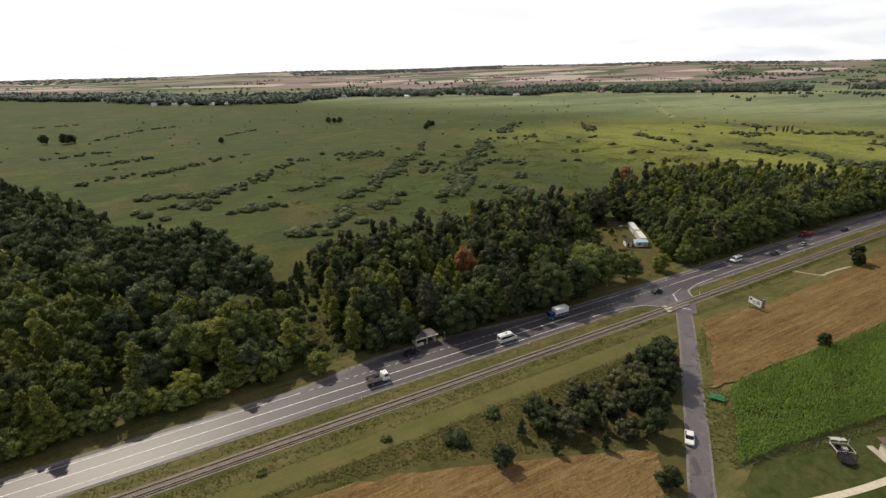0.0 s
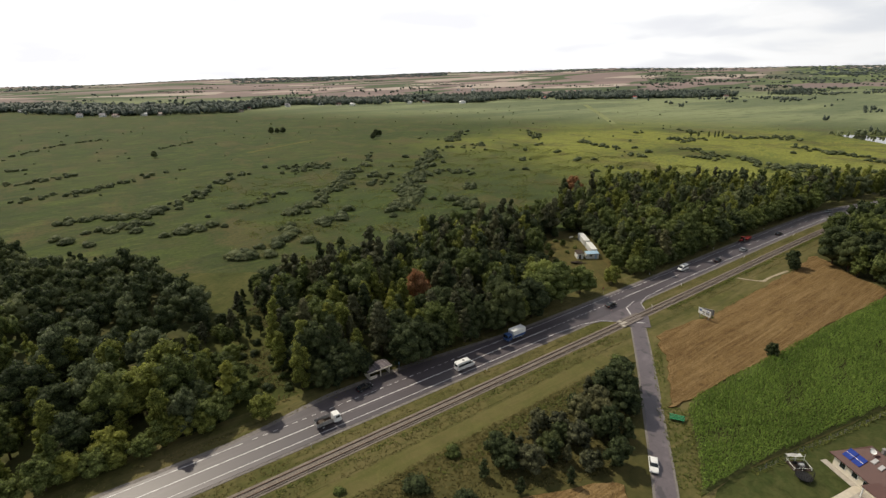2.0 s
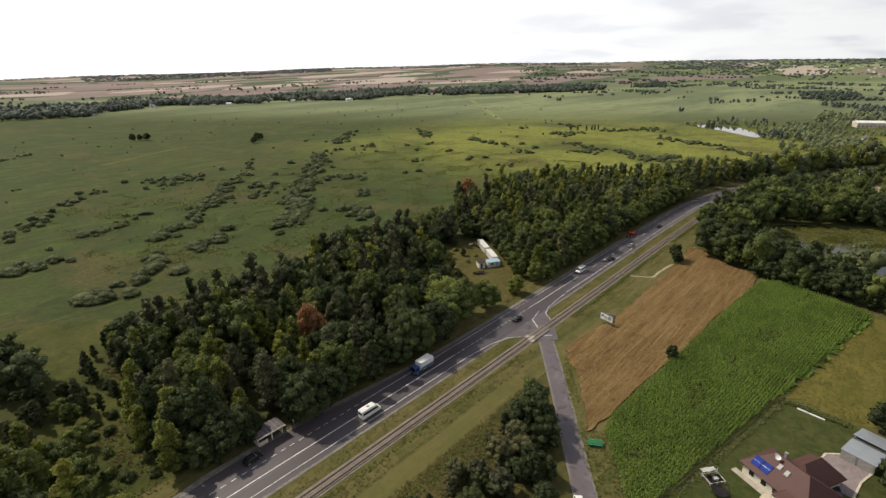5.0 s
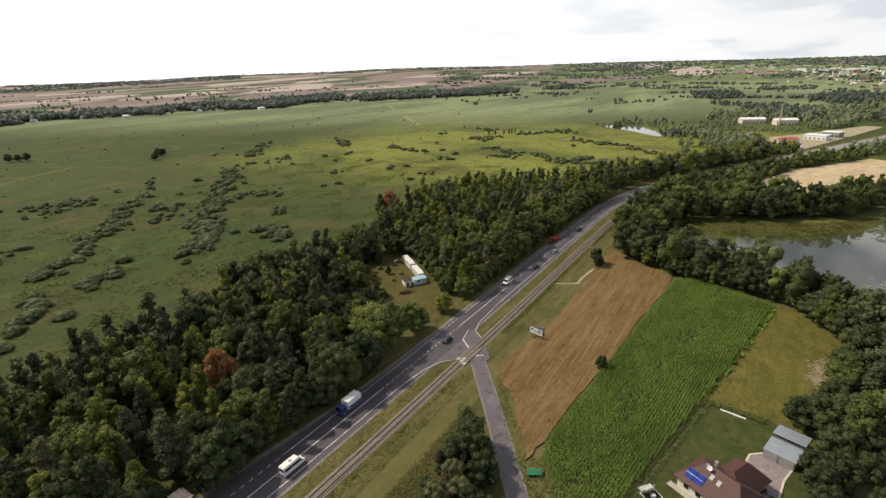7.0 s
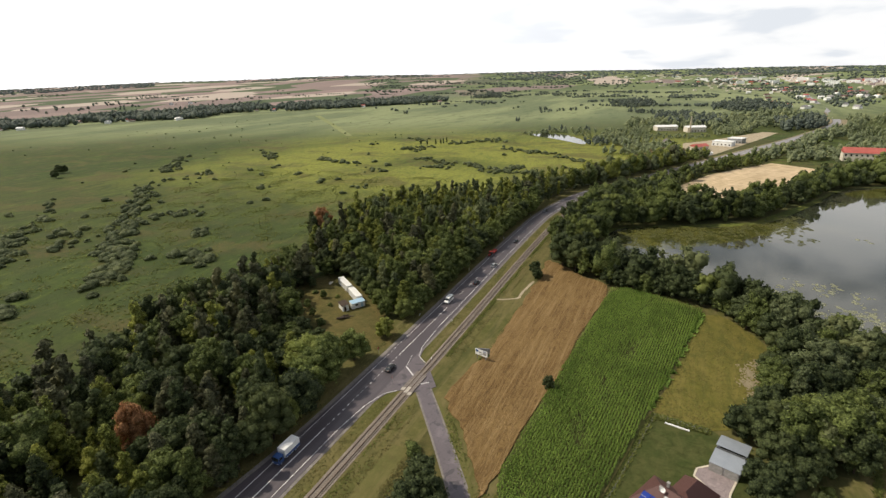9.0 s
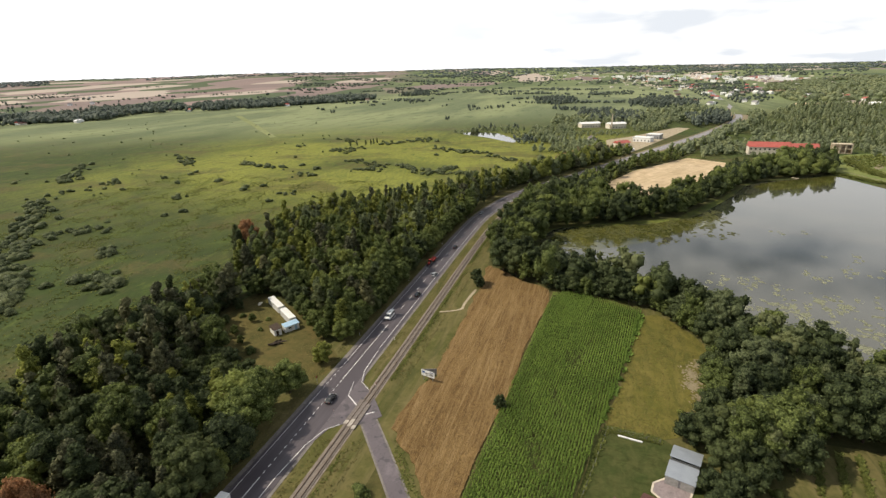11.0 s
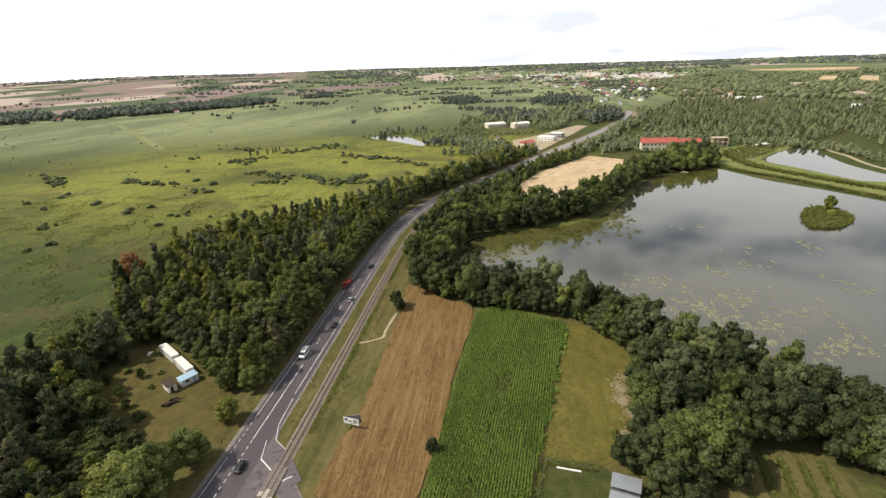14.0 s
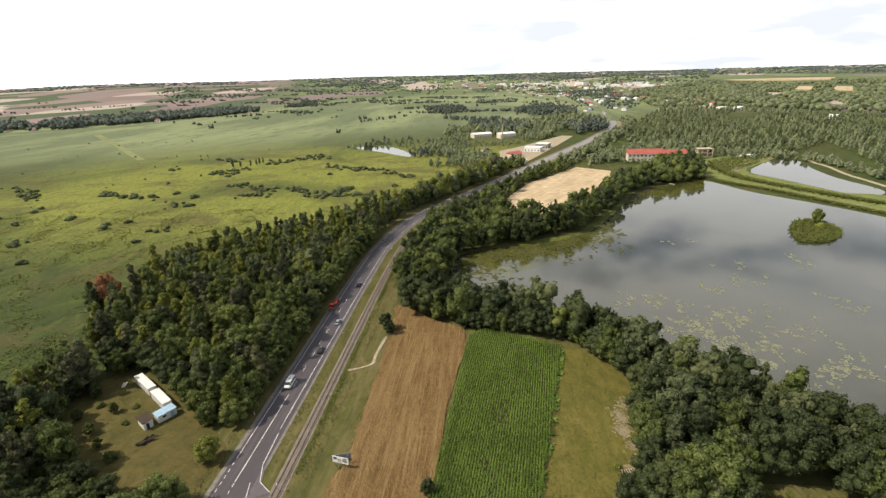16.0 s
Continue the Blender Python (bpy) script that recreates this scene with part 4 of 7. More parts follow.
# ---- marsh bushes ----
# rows of willow along the old ditches: spacing, spread, height and the line
NEAR_ROWS = [
    (3.2, 2.2, 3.8, ((47, 227), (57, 234), (70, 241), (79, 250), (78, 266))),
    (3.0, 2.6, 3.8, ((141, 256), (155, 264), (166, 276), (178, 295), (194, 322), (207, 338))),
    (2.8, 3.6, 3.6, ((176, 286), (186, 312), (207, 338), (228, 360), (252, 386), (281, 420), (312, 456))),
    (4.5, 2.2, 3.4, ((90, 292), (101, 292), (117, 308), (130, 326), (148, 348), (170, 375), (195, 404), (210, 426), (233, 462))),
    (3.0, 3.4, 3.2, ((131, 330), (149, 346), (162, 366), (186, 400))),
    (4.0, 1.6, 3.6, ((96, 260), (112, 265), (122, 271))),
    (4.0, 2.4, 3.8, ((187, 238), (190, 256), (199, 262))),
    (4.0, 2.2, 3.4, ((210, 282), (219, 279), (226, 290))),
    (4.0, 3.0, 3.4, ((171, 336), (186, 352), (192, 368))),
    (4.0, 3.0, 3.4, ((227, 342), (242, 343), (250, 335), (258, 325))),
]
LEFT_ROWS = [
    (3.6, 3.0, 3.4, ((-22, 348), (-1, 350), (20, 340), (31, 354), (46, 363), (62, 387))),
    (3.4, 1.8, 3.4, ((-4, 319), (6, 317), (18, 322))),
    (5.0, 3.0, 3.2, ((-53, 422), (-38, 437), (-17, 438), (2, 450), (32, 480), (63, 503))),
    (5.0, 2.6, 3.0, ((67, 402), (86, 421), (105, 445))),
    (5.0, 2.4, 3.0, ((-61, 509), (-38, 513), (-16, 532))),
    (5.0, 2.4, 3.0, ((-107, 572), (-84, 580), (-56, 596))),
    (6.0, 1.5, 2.6, ((-164, 930), (-115, 950))),
    (6.0, 1.8, 2.6, ((-69, 713), (-27, 795), (14, 826))),
    (6.0, 1.8, 2.6, ((68, 670), (108, 715))),
    (4.0, 2.4, 3.4, ((29, 289), (41, 289), (53, 288))),
    (5.0, 2.4, 2.8, ((65, 328), (83, 329), (96, 348), (108, 346))),
    (4.0, 4.0, 3.0, ((137, 456), (153, 448), (173, 450), (157, 424), (133, 430))),
]
RIGHT_ROWS = [
    (3.4, 3.4, 3.4, ((480, 396), (467, 364), (462, 333))),
    (4.0, 3.0, 3.2, ((437, 303), (425, 283))),
    (4.5, 3.4, 3.0, ((509, 517), (480, 480), (463, 458))),
    (3.4, 3.0, 3.2, ((506, 262), (486, 240), (492, 222), (474, 197), (477, 178), (488, 165))),
    (3.4, 3.4, 3.2, ((462, 197), (460, 168), (466, 138))),
    (3.6, 5.0, 3.4, ((637, 305), (655, 283), (683, 264), (660, 246))),
    (3.6, 3.4, 3.2, ((612, 224), (590, 193), (579, 158))),
    (6.0, 4.0, 3.0, ((567, 318), (576, 342), (600, 316), (555, 321))),
    (5.0, 4.0, 3.0, ((676, 394), (664, 368), (641, 350))),
    (4.6, 4.0, 3.6, ((363, 506), (397, 537), (443, 586))),
    (9.0, 4.0, 2.8, ((319, 465), (349, 448), (371, 458), (330, 413))),
    (5.0, 3.0, 3.0, ((530, 114), (542, 124), (565, 143))),
    (6.0, 3.0, 2.8, ((360, 268), (365, 262), (358, 249))),
    (5.0, 3.0, 3.0, ((503, 286), (508, 275), (470, 238), (464, 257))),
]
SINGLE = ((60, 226), (82, 234), (179, 269), (267, 382), (167, 335), (180, 339), (289, 312), (300, 308), (331, 344), (415, 408), (396, 421), (392, 357), (368, 310), (383, 303), (200, 452), (219, 394), (255, 431), (348, 549), (426, 412), (397, 359), (376, 315), (378, 389), (339, 350), (477, 324), (462, 299), (523, 363), (-21, 315), (-16, 305), (-8, 294), (14, 306), (471, 475), (558, 206), (498, 126), (338, 265), (597, 405), (602, 411), (606, 403))
bush_pts = []
r = np.random.default_rng(11)
for gap, spread, hh, pts in NEAR_ROWS + LEFT_ROWS + RIGHT_ROWS:
    line = rounded(pts, 12, False)
    length = float(np.sum(np.hypot(*np.diff(line, axis=0).T)))
    for i in range(int(length / gap * 1.75) + 2):
        q = line[int(r.integers(len(line)))] + r.normal(0, spread * 1.35, 2)
        bush_pts.append((*q, hh * r.uniform(0.55, 1.2), r.uniform(1.1, 1.7)))
for q in SINGLE:
    bush_pts.append((*q, r.uniform(3.0, 4.2), r.uniform(1.3, 1.8)))
for i in range(210):
    q = (r.uniform(-300, 900), r.uniform(300, 1000))
    bush_pts.append((*q, r.uniform(1.0, 2.6), r.uniform(0.9, 1.5)))
bush_pts = [b for b in bush_pts if not any(inside(w_, [b[:2]])[0] for w_ in (WEST_WOOD, BACK_WOOD, EAST_WOOD, MID_WOOD)) and b[1] > 112]
bush_pts.sort(key=lambda b: b[1] + 0.4 * b[0])
for x, y, hh, wd in bush_pts[:230]:
    plant("bush", x, y, hh, LEAF_WILLOW, "rounded grey-green willow bush in the marsh", "marsh bushes", wd)
mass("marsh_bushes", [("bush", x, y, hh, wd) for x, y, hh, wd in bush_pts[230:]], LEAF_WILLOW, "scattered willow bushes far out in the marsh", "bushes")
for x, y, hh in ((219, 745, 9), (226, 740, 8), (233, 736, 9), (302, 588, 8), (54, 597, 7), (-118, 704, 11), (-98, 694, 12), (-92, 698, 10), (320, 614, 9), (324, 612, 8), (320, 618, 7)):
    plant("broad", x, y, hh, LEAF_DARK, "lone round tree out in the marsh", "marsh trees", r.uniform(1.1, 1.4))

# ---- scrub and single trees by the fields ----
r = np.random.default_rng(12)
for x, y in scatter([(47, 65), (60, 58), (76, 52), (84, 52), (92, 62), (102, 70), (97, 74), (80, 70), (64, 70)], 4.4, 21):
    kind = ("tall", "pine", "broad", "broad")[int(r.integers(4))]
    plant(kind, x, y, r.uniform(3.6, 6.2) + max(0.0, (x - 70) * 0.08), (LEAF_DARK, LEAF_DARK, LEAF_PINE)[int(r.integers(3))], "dark green shrub in dry scrubland", "scrub", r.uniform(1.0, 1.4))
for x, y, hh in ((43, 72, 3.5), (47, 62, 5), (70, 42, 5), (66, 38, 4), (101.5, 68.6, 9), (99, 66, 8.5), (95, 62, 7.5), (54, 76, 2.5), (112, 77, 3), (30, 80, 1.5), (5, 84, 1.5)):
    plant("broad" if hh > 4 else "bush", x, y, hh, LEAF_DARK if hh > 3 else LEAF, "dark green shrub in dry scrubland", "scrub", 1.2)
plant("broad", 149, 53, 4.6, LEAF_DARK, "small dark tree between grain and maize", "", 1.0)
plant("broad", 229, 79, 7.5, LEAF_DARK, "dark tree at the grain field corner", "", 1.0)
plant("broad", 226, 77, 5.5, LEAF_DARK, "dark tree at the grain field corner", "", 1.0)
plant("broad", 24.4, 111.6, 6.2, LEAF_YELLOW, "small round tree on the road verge", "", 1.3)
for x, y, hh in ((157, 112.5, 7), (129.5, 116.5, 13.5), (123.5, 114.6, 13.5), (140, 113.8, 10.5), (118, 114, 12.5), (126, 120, 14), (179, 120, 9), (192, 119, 10), (203, 117, 10), (215, 116, 11), (5, 115.5, 7), (-6, 117, 7.5), (12, 114.5, 6), (14, 122, 7)):
    plant("broad", x, y, hh, LEAF_YELLOW if hh < 8 else LEAF_LIGHT, "round leafy tree near the road junction", "", 1.25)

# ---- paints and surfaces of the built things ----
WHITE = plain("white_paint", (0.78, 0.78, 0.76), 0.35, 0, 0.12, 1.5, 0.5)
CREAM = plain("cream_plaster", (0.62, 0.57, 0.47), 0.85, 0, 0.15, 1.0)
BEIGE = plain("beige_concrete", (0.50, 0.42, 0.31), 0.9, 0, 0.2, 1.0)
GREY = plain("grey_concrete", (0.30, 0.29, 0.28), 0.9, 0, 0.3, 1.5)
BLACK = plain("black_car_paint", (0.018, 0.019, 0.022), 0.25, 0, 0.2, 2.0, 0.6)
SILVER = plain("silver_car_paint", (0.40, 0.42, 0.44), 0.3, 0.4, 0.1, 2.0, 0.5)
NAVY = plain("blue_paint", (0.030, 0.075, 0.22), 0.4, 0, 0.2, 2.0, 0.5)
SKYBLUE = plain("pale_blue_sheet", (0.36, 0.52, 0.66), 0.5, 0, 0.15, 1.0)
RED = plain("red_machine_paint", (0.26, 0.030, 0.022), 0.6, 0, 0.4, 2.0)
GREEN = plain("green_paint", (0.03, 0.22, 0.10), 0.5, 0, 0.25, 2.0)
RUBBER = plain("tyre_rubber", (0.02, 0.02, 0.021), 0.85, 0, 0.3, 5.0)
STEEL = plain("galvanised_steel", (0.38, 0.39, 0.40), 0.45, 0.7, 0.25, 1.5)
ROOF_RED = plain("red_sheet_roof", (0.40, 0.105, 0.085), 0.55, 0, 0.2, 0.3)
ROOF_GREY = plain("grey_sheet_roof", (0.26, 0.25, 0.26), 0.7, 0, 0.2, 0.3)
ROOF_TAR = plain("bitumen_roof", (0.145, 0.125, 0.135), 0.9, 0, 0.35, 0.45)
DARKWOOD = plain("dark_stained_wood", (0.055, 0.036, 0.026), 0.8, 0, 0.4, 2.0)
LOG = plain("weathered_logs", (0.085, 0.065, 0.050), 0.95, 0, 0.5, 2.0)
PANEL = plain("solar_collector", (0.010, 0.035, 0.24), 0.55, 0, 0.2, 2.0, 0.1)
PAVING = ground_mat("pinkish_paving", [(0.235, 0.195, 0.195), (0.275, 0.228, 0.228), (0.19, 0.155, 0.155)], 0.4, 3.0, None, 0.01)
KERB = plain("pale_kerb_stone", (0.56, 0.50, 0.40), 0.85, 0, 0.15, 1.0)
CANVAS = plain("white_canvas", (0.74, 0.74, 0.73), 0.8, 0, 0.12, 1.0)
m, k = material("window_glass")
GLASS = finish(m, k, (0.015, 0.02, 0.024), 0.06, 0, None, 0, 0.8)

# roof tiles: courses down the slope and pans across
m, k = material("brown_roof_tile")
p = k.n("ShaderNodeTexCoord").outputs["Object"]
sp = k.n("ShaderNodeSeparateXYZ", {0: p})
course = k.math("FRACT", k.math("MULTIPLY", sp.outputs[2], 5.2))
a = k.noise(p, 0.8, 4.0)
f = k.noise(p, 9.0, 3.0)
c = k.mix(a, (0.072, 0.030, 0.027), (0.105, 0.046, 0.041))
c = k.mix(k.math("MULTIPLY", f, 0.35), c, (0.075, 0.032, 0.028))
TILE = finish(m, k, c, 0.6, 0, course, 0.05, 0.35)

# standing-seam sheet roof
m, k = material("ribbed_sheet_roof")
p = k.n("ShaderNodeTexCoord").outputs["Object"]
sp = k.n("ShaderNodeSeparateXYZ", {0: p})
rib = k.ramp(k.math("PINGPONG", k.math("MULTIPLY", sp.outputs[1], 2.2), 0.5), 0.35, 0.5)
a = k.noise(p, 0.5, 4.0)
SHEET = finish(m, k, k.mix(a, (0.27, 0.30, 0.34), (0.40, 0.43, 0.47)), 0.38, 0.35, rib, 0.04, 0.5)


# ---- maize ----
def maize(area):
    """Rows of maize along the field: arching leaves on short stalks."""
    P = np.array(area)
    ang = math.radians(-7.0)
    ca, sa = math.cos(ang), math.sin(ang)
    r = np.random.default_rng(31)
    rows = np.arange(-10, 80, 0.74)
    alongs = np.arange(70, 240, 0.31)
    A, B = np.meshgrid(alongs, rows)
    q = np.column_stack([(A * ca - B * sa).ravel(), (A * sa + B * ca).ravel()])
    q += np.column_stack([r.uniform(-0.25, 0.25, len(q)), r.normal(0, 0.07, len(q))])
    q = q[inside(P, q)]
    gaps = np.sin(q[:, 0] * 0.21 + np.sin(q[:, 1] * 0.4) * 2) + np.sin(q[:, 1] * 0.33 + q[:, 0] * 0.05)
    q = q[r.random(len(q)) < np.where(gaps > 1.45, 0.55, 0.97)]
    n = len(q)
    hgt = r.uniform(1.5, 2.1, n) * (0.92 + 0.08 * np.sin(q[:, 0] * 0.13) * np.cos(q[:, 1] * 0.2))
    V, F, off = [], [], 0
    for leaf in range(5):
        a = r.uniform(0, 2 * np.pi, n)
        l = r.uniform(0.26, 0.46, n)
        z0 = hgt * (0.46 + 0.13 * leaf)
        d = np.column_stack([np.cos(a), np.sin(a) * 0.98])
        s = np.column_stack([-np.sin(a), np.cos(a)]) * 0.095
        def pt(t, z, w):
            return np.column_stack([q + d * (l * t)[:, None] + s * w, z])
        o = np.zeros(n)
        quad = np.stack([pt(0.05, z0 - 0.15, 0.6), pt(0.5, z0 + 0.18, 1.3), pt(1.0, z0 - 0.02, 0.0), pt(0.5, z0 + 0.18, -1.3)], 1)
        V.append(quad.reshape(-1, 3))
        F.append(np.arange(n * 4).reshape(-1, 4) + off)
        off += n * 4
    blotch = np.array([noise.noise((x * 0.045, y * 0.09, 7.0)) + 0.7 * noise.noise((x * 0.16, y * 0.3, 9.0)) for x, y in q])
    tone = np.tile(np.repeat(np.clip(0.36 + 0.30 * blotch + r.uniform(0, 0.26, n), 0.0, 0.95), 4), 5)
    me = np_mesh("maize", np.concatenate(V), np.concatenate(F), LEAF_MAIZE, tone)
    tagged(part("maize", me, LEAF_MAIZE), "rows of tall green maize filling the field", "maize", kind="stuff")


maize(CORN_AREA)


def tufts(name, pts, lo, hi, mat, label, wide=1.0, z=0.05):
    """Grass or straw tufts: three leaning blades each."""
    r = np.random.default_rng(len(name) * 7 + len(pts))
    pts = np.asarray(pts)
    n = len(pts)
    V = []
    for b in range(3):
        a = r.uniform(0, 2 * np.pi, n)
        h = r.uniform(lo, hi, n)
        d = np.column_stack([np.cos(a), np.sin(a)])
        s = np.column_stack([-np.sin(a), np.cos(a)]) * (h * 0.42 * wide)[:, None]
        base = pts + r.normal(0, 0.08, (n, 2))
        tip = base + d * (h * r.uniform(0.7, 1.6, n))[:, None]
        g0 = height(*pts.T) + z
        V.append(np.stack([np.column_stack([base + s, g0]), np.column_stack([base - s, g0]), np.column_stack([tip, g0 + h * 0.7])], 1).reshape(-1, 3))
    V = np.concatenate(V)
    me = np_mesh(name, V, np.arange(len(V)).reshape(-1, 3), mat, np.tile(np.repeat(r.random(n), 3), 3))
    tagged(part(name, me, mat), label, "grass", kind="stuff")


def random_in(poly, n, seed, clump=0.0):
    r = np.random.default_rng(seed)
    P = np.array(poly, float)
    q = r.uniform(P.min(0), P.max(0), (n, 2))
    q = q[inside(P, q)]
    if clump:
        f = np.array([noise.noise((x * 0.05, y * 0.05, seed)) + 0.6 * noise.noise((x * 0.17, y * 0.17, seed)) for x, y in q]) + r.normal(0, 0.25, len(q))
        q = q[f > clump]
    return q


def along_road(s0, s1, o0, o1, n, seed, clump=0.0):
    r = np.random.default_rng(seed)
    s, o = r.uniform(s0, s1, n), r.uniform(o0, o1, n)
    q = on_road(s, 0.0)
    q2 = on_road(s, 1.0)
    q = q + (q2 - q) * o[:, None]
    f = np.array([noise.noise((x * 0.09, y * 0.3, seed)) for x, y in q]) + r.normal(0, 0.25, n)
    return q[f > clump - 0.3]


def off_side(q):
    """Keeps spots off the side road and the junction."""
    d = np.min(np.hypot(q[:, None, 0] - SIDE[None, :, 0], q[:, None, 1] - SIDE[None, :, 1]), 1)
    j = np.hypot(q[:, 0] - 140, q[:, 1] - 92) < 14
    return q[(d > 3.4) & ~j]


dense = rounded(SIDE[::2], 6, False)
tufts("verge_tufts", off_side(np.concatenate([along_road(-150, 330, -10.2, -6.3, 5000, 1), along_road(-150, 330, -19.2, -14.2, 6500, 2, 0.1), along_road(-100, 112, -26, -24, 2500, 3), along_road(-100, 400, 6.2, 9.5, 5000, 4)])), 0.12, 0.36, GRASS_TUFT, "tufts of dry grass on the verges")
tufts("bank_weeds", off_side(np.concatenate([along_road(-150, 330, -16.2, -14.4, 4000, 5, 0.45), along_road(-100, 112, -31, -25, 6000, 6, 0.6), along_road(150, 330, -15.5, -14.2, 2500, 7, 0.3)])), 0.2, 0.55, GRASS_GREEN, "green weeds along the railway bank")
tufts("scrub_tufts", off_side(random_in([(-40, 77), (110, 77), (96, 60), (76, 52), (40, 68), (13, 76)], 9000, 8, 0.0)), 0.2, 0.5, GRASS_TUFT, "tall dry grass in the scrubland")
tufts("meadow_tufts", random_in(MEADOW_AREA, 9000, 9, -0.1), 0.1, 0.28, GRASS_TUFT, "dry grass clumps on the meadow", 1.2)
tufts("clearing_tufts", random_in([(198, 168), (172, 122), (160, 110), (146, 112), (150, 140), (170, 166)], 6000, 10, -0.2), 0.08, 0.24, GRASS_TUFT, "dry grass in the clearing", 1.2)
tufts("grain_heads", random_in(WHEAT_AREA, 34000, 11), 0.10, 0.22, STRAW, "uneven heads of the ripe grain", 1.3, 0.3)
tufts("near_grain_heads", random_in([(13, 73), (38, 66), (59, 57.5), (75, 50.5), (71, 43), (40, 20), (0, 40)], 15000, 12), 0.10, 0.22, STRAW, "uneven heads of the ripe grain", 1.3, 0.18)
tufts("field_edge_weeds", np.concatenate([random_in([(108, 54), (97, 45), (86, 38), (84, 42), (95, 52), (104, 60)], 1200, 13), random_in([(150, 26), (216, 13), (217, 15), (151, 28)], 1500, 14), random_in([(134, 78), (112, 62), (106, 58), (104, 60), (124, 74)], 2500, 15, 0.1)]), 0.2, 0.45, GRASS_GREEN, "weeds along the field edges")
tufts("lawn_edge_weeds", np.concatenate([random_in([(146.2, 12), (147.6, 25), (149.6, 25.4), (148.6, 12)], 900, 18), random_in([(148, 24.4), (131, 28.2), (100, 34.8), (100, 36.0), (131, 29.4), (149, 25.8)], 2200, 19)]), 0.25, 0.6, GRASS_GREEN, "rank weeds along the garden fence", 1.2)
tufts("maize_edge_weeds", random_in([(150, 25.6), (168, 21.6), (216, 11.8), (217.5, 13.8), (169, 23.2), (151, 27.4)], 2400, 20, -0.15), 0.5, 1.3, LEAF_MAIZE, "tall bright weeds along the maize edge", 1.3)
tufts("glade_grass", random_in([(27, 114), (34, 115), (42, 150), (48, 178), (30, 172), (27, 140)], 5000, 16, 0.05), 0.2, 0.5, GRASS_TUFT, "rough grass in the gap of the woods", 1.2)
q = random_in([(60, 205), (200, 190), (300, 230), (420, 200), (420, 420), (60, 420)], 60000, 17, 0.28)
q = q[~(inside(MID_WOOD, q) | inside(EAST_WOOD, q) | inside(WEST_WOOD, q))]
tufts("marsh_sedge", q, 0.25, 0.6, GRASS_GREEN, "clumps of sedge and reed in the marsh", 2.2)


# ---- house, garden and shed ----
def hip_roof(L, W, rise, over=0.0, flat_low=False):
    """A hipped roof over a rectangle from the origin, ridge along x."""
    bm = bmesh.new()
    o = over
    c = [bm.verts.new(q) for q in ((-o, -o, 0), (L + o, -o, 0), (L + o, W + o, 0), (-o, W + o, 0))]
    lo = [bm.verts.new((v.co.x, v.co.y, -0.18)) for v in c]
    h = min(W / 2 * 0.75, L / 2 - 0.2)
    r0, r1 = bm.verts.new((h, W / 2, rise)), bm.verts.new((L - h, W / 2, rise))
    for f in ((c[0], c[1], r1, r0), (c[1], c[2], r1), (c[2], c[3], r0, r1), (c[3], c[0], r0)):
        bm.faces.new(f)
    for i in range(4):
        j = (i + 1) % 4
        bm.faces.new((c[i], lo[i], lo[j], c[j]))
    bm.faces.new(lo[::-1])
    return bm


def wall_shell(L, W, h, t=0.35):
    """Four walls with thickness."""
    bm = box(L, t, h, L / 2, t / 2, 0)
    box(L, t, h, L / 2, W - t / 2, 0, 0, bm)
    box(t, W - 2 * t, h, t / 2, W / 2, 0, 0, bm)
    box(t, W - 2 * t, h, L - t / 2, W / 2, 0, 0, bm)
    return bm


U = math.degrees(math.atan2(-0.89, -0.45))
house = thing("house", "single-storey house with brown tiled hip roof and cream walls", "house", pose(115, 28, 0.05, 0, 0, U))
wall = part("wall", wall_shell(12.8, 8.6, 2.8), CREAM, house, "cream plaster wall", pose(0.6, 0.6, 0))
part("wall", wall_shell(6.6, 6.0, 2.8), CREAM, house, "cream plaster wall", pose(4.4, 8.2, 0))
part("roof", hip_roof(14, 9.8, 3.5, 0.1), TILE, house, "brown concrete tile roof", pose(0, 0, 2.85))
wing = hip_roof(10.4, 7.4, 3.2, 0.05)
part("roof", wing, TILE, house, "brown concrete tile roof", pose(11.4, 4.6, 2.87, 0, 0, 90))
porch = hip_roof(5.0, 3.4, 1.6, 0.05)
part("porch_roof", porch, TILE, house, "brown tiled porch roof", pose(8.4, -1.6, 2.6))
for y in (0.0, 4.6):
    part("porch_post", box(0.22, 0.22, 2.5, bevel=0.02), WHITE, house, "", pose(8.6 + y, -1.3, 0.05))
for i, (x, y) in enumerate(((2.6, 0.62), (5.2, 0.62), (7.6, 0.62))):
    win = part("window", box(1.3, 0.12, 1.3, bevel=0.02), WHITE, house, "white framed window", pose(x, y - 0.03, 0.9))
    part("pane", box(1.1, 0.05, 1.1), GLASS, win, "", pose(0, -0.06, 0.1))
for x, y in ((0.58, 3.0), (0.58, 6.6)):
    win = part("window", box(0.12, 1.3, 1.3, bevel=0.02), WHITE, house, "white framed window", pose(x - 0.02, y, 0.9))
    part("pane", box(0.05, 1.1, 1.1), GLASS, win, "", pose(-0.06, 0, 0.1))
part("door", box(1.1, 0.12, 2.1, bevel=0.02), DARKWOOD, house, "dark wooden front door", pose(10.4, 0.58, 0.05))
slope = math.degrees(math.atan2(3.5, 4.9))
# skylight panes: one plain pale grey in place of clear glass
SKYGLASS = plain("pale_blind", (0.40, 0.39, 0.40), 0.6, 0, 0.1, 2.0)
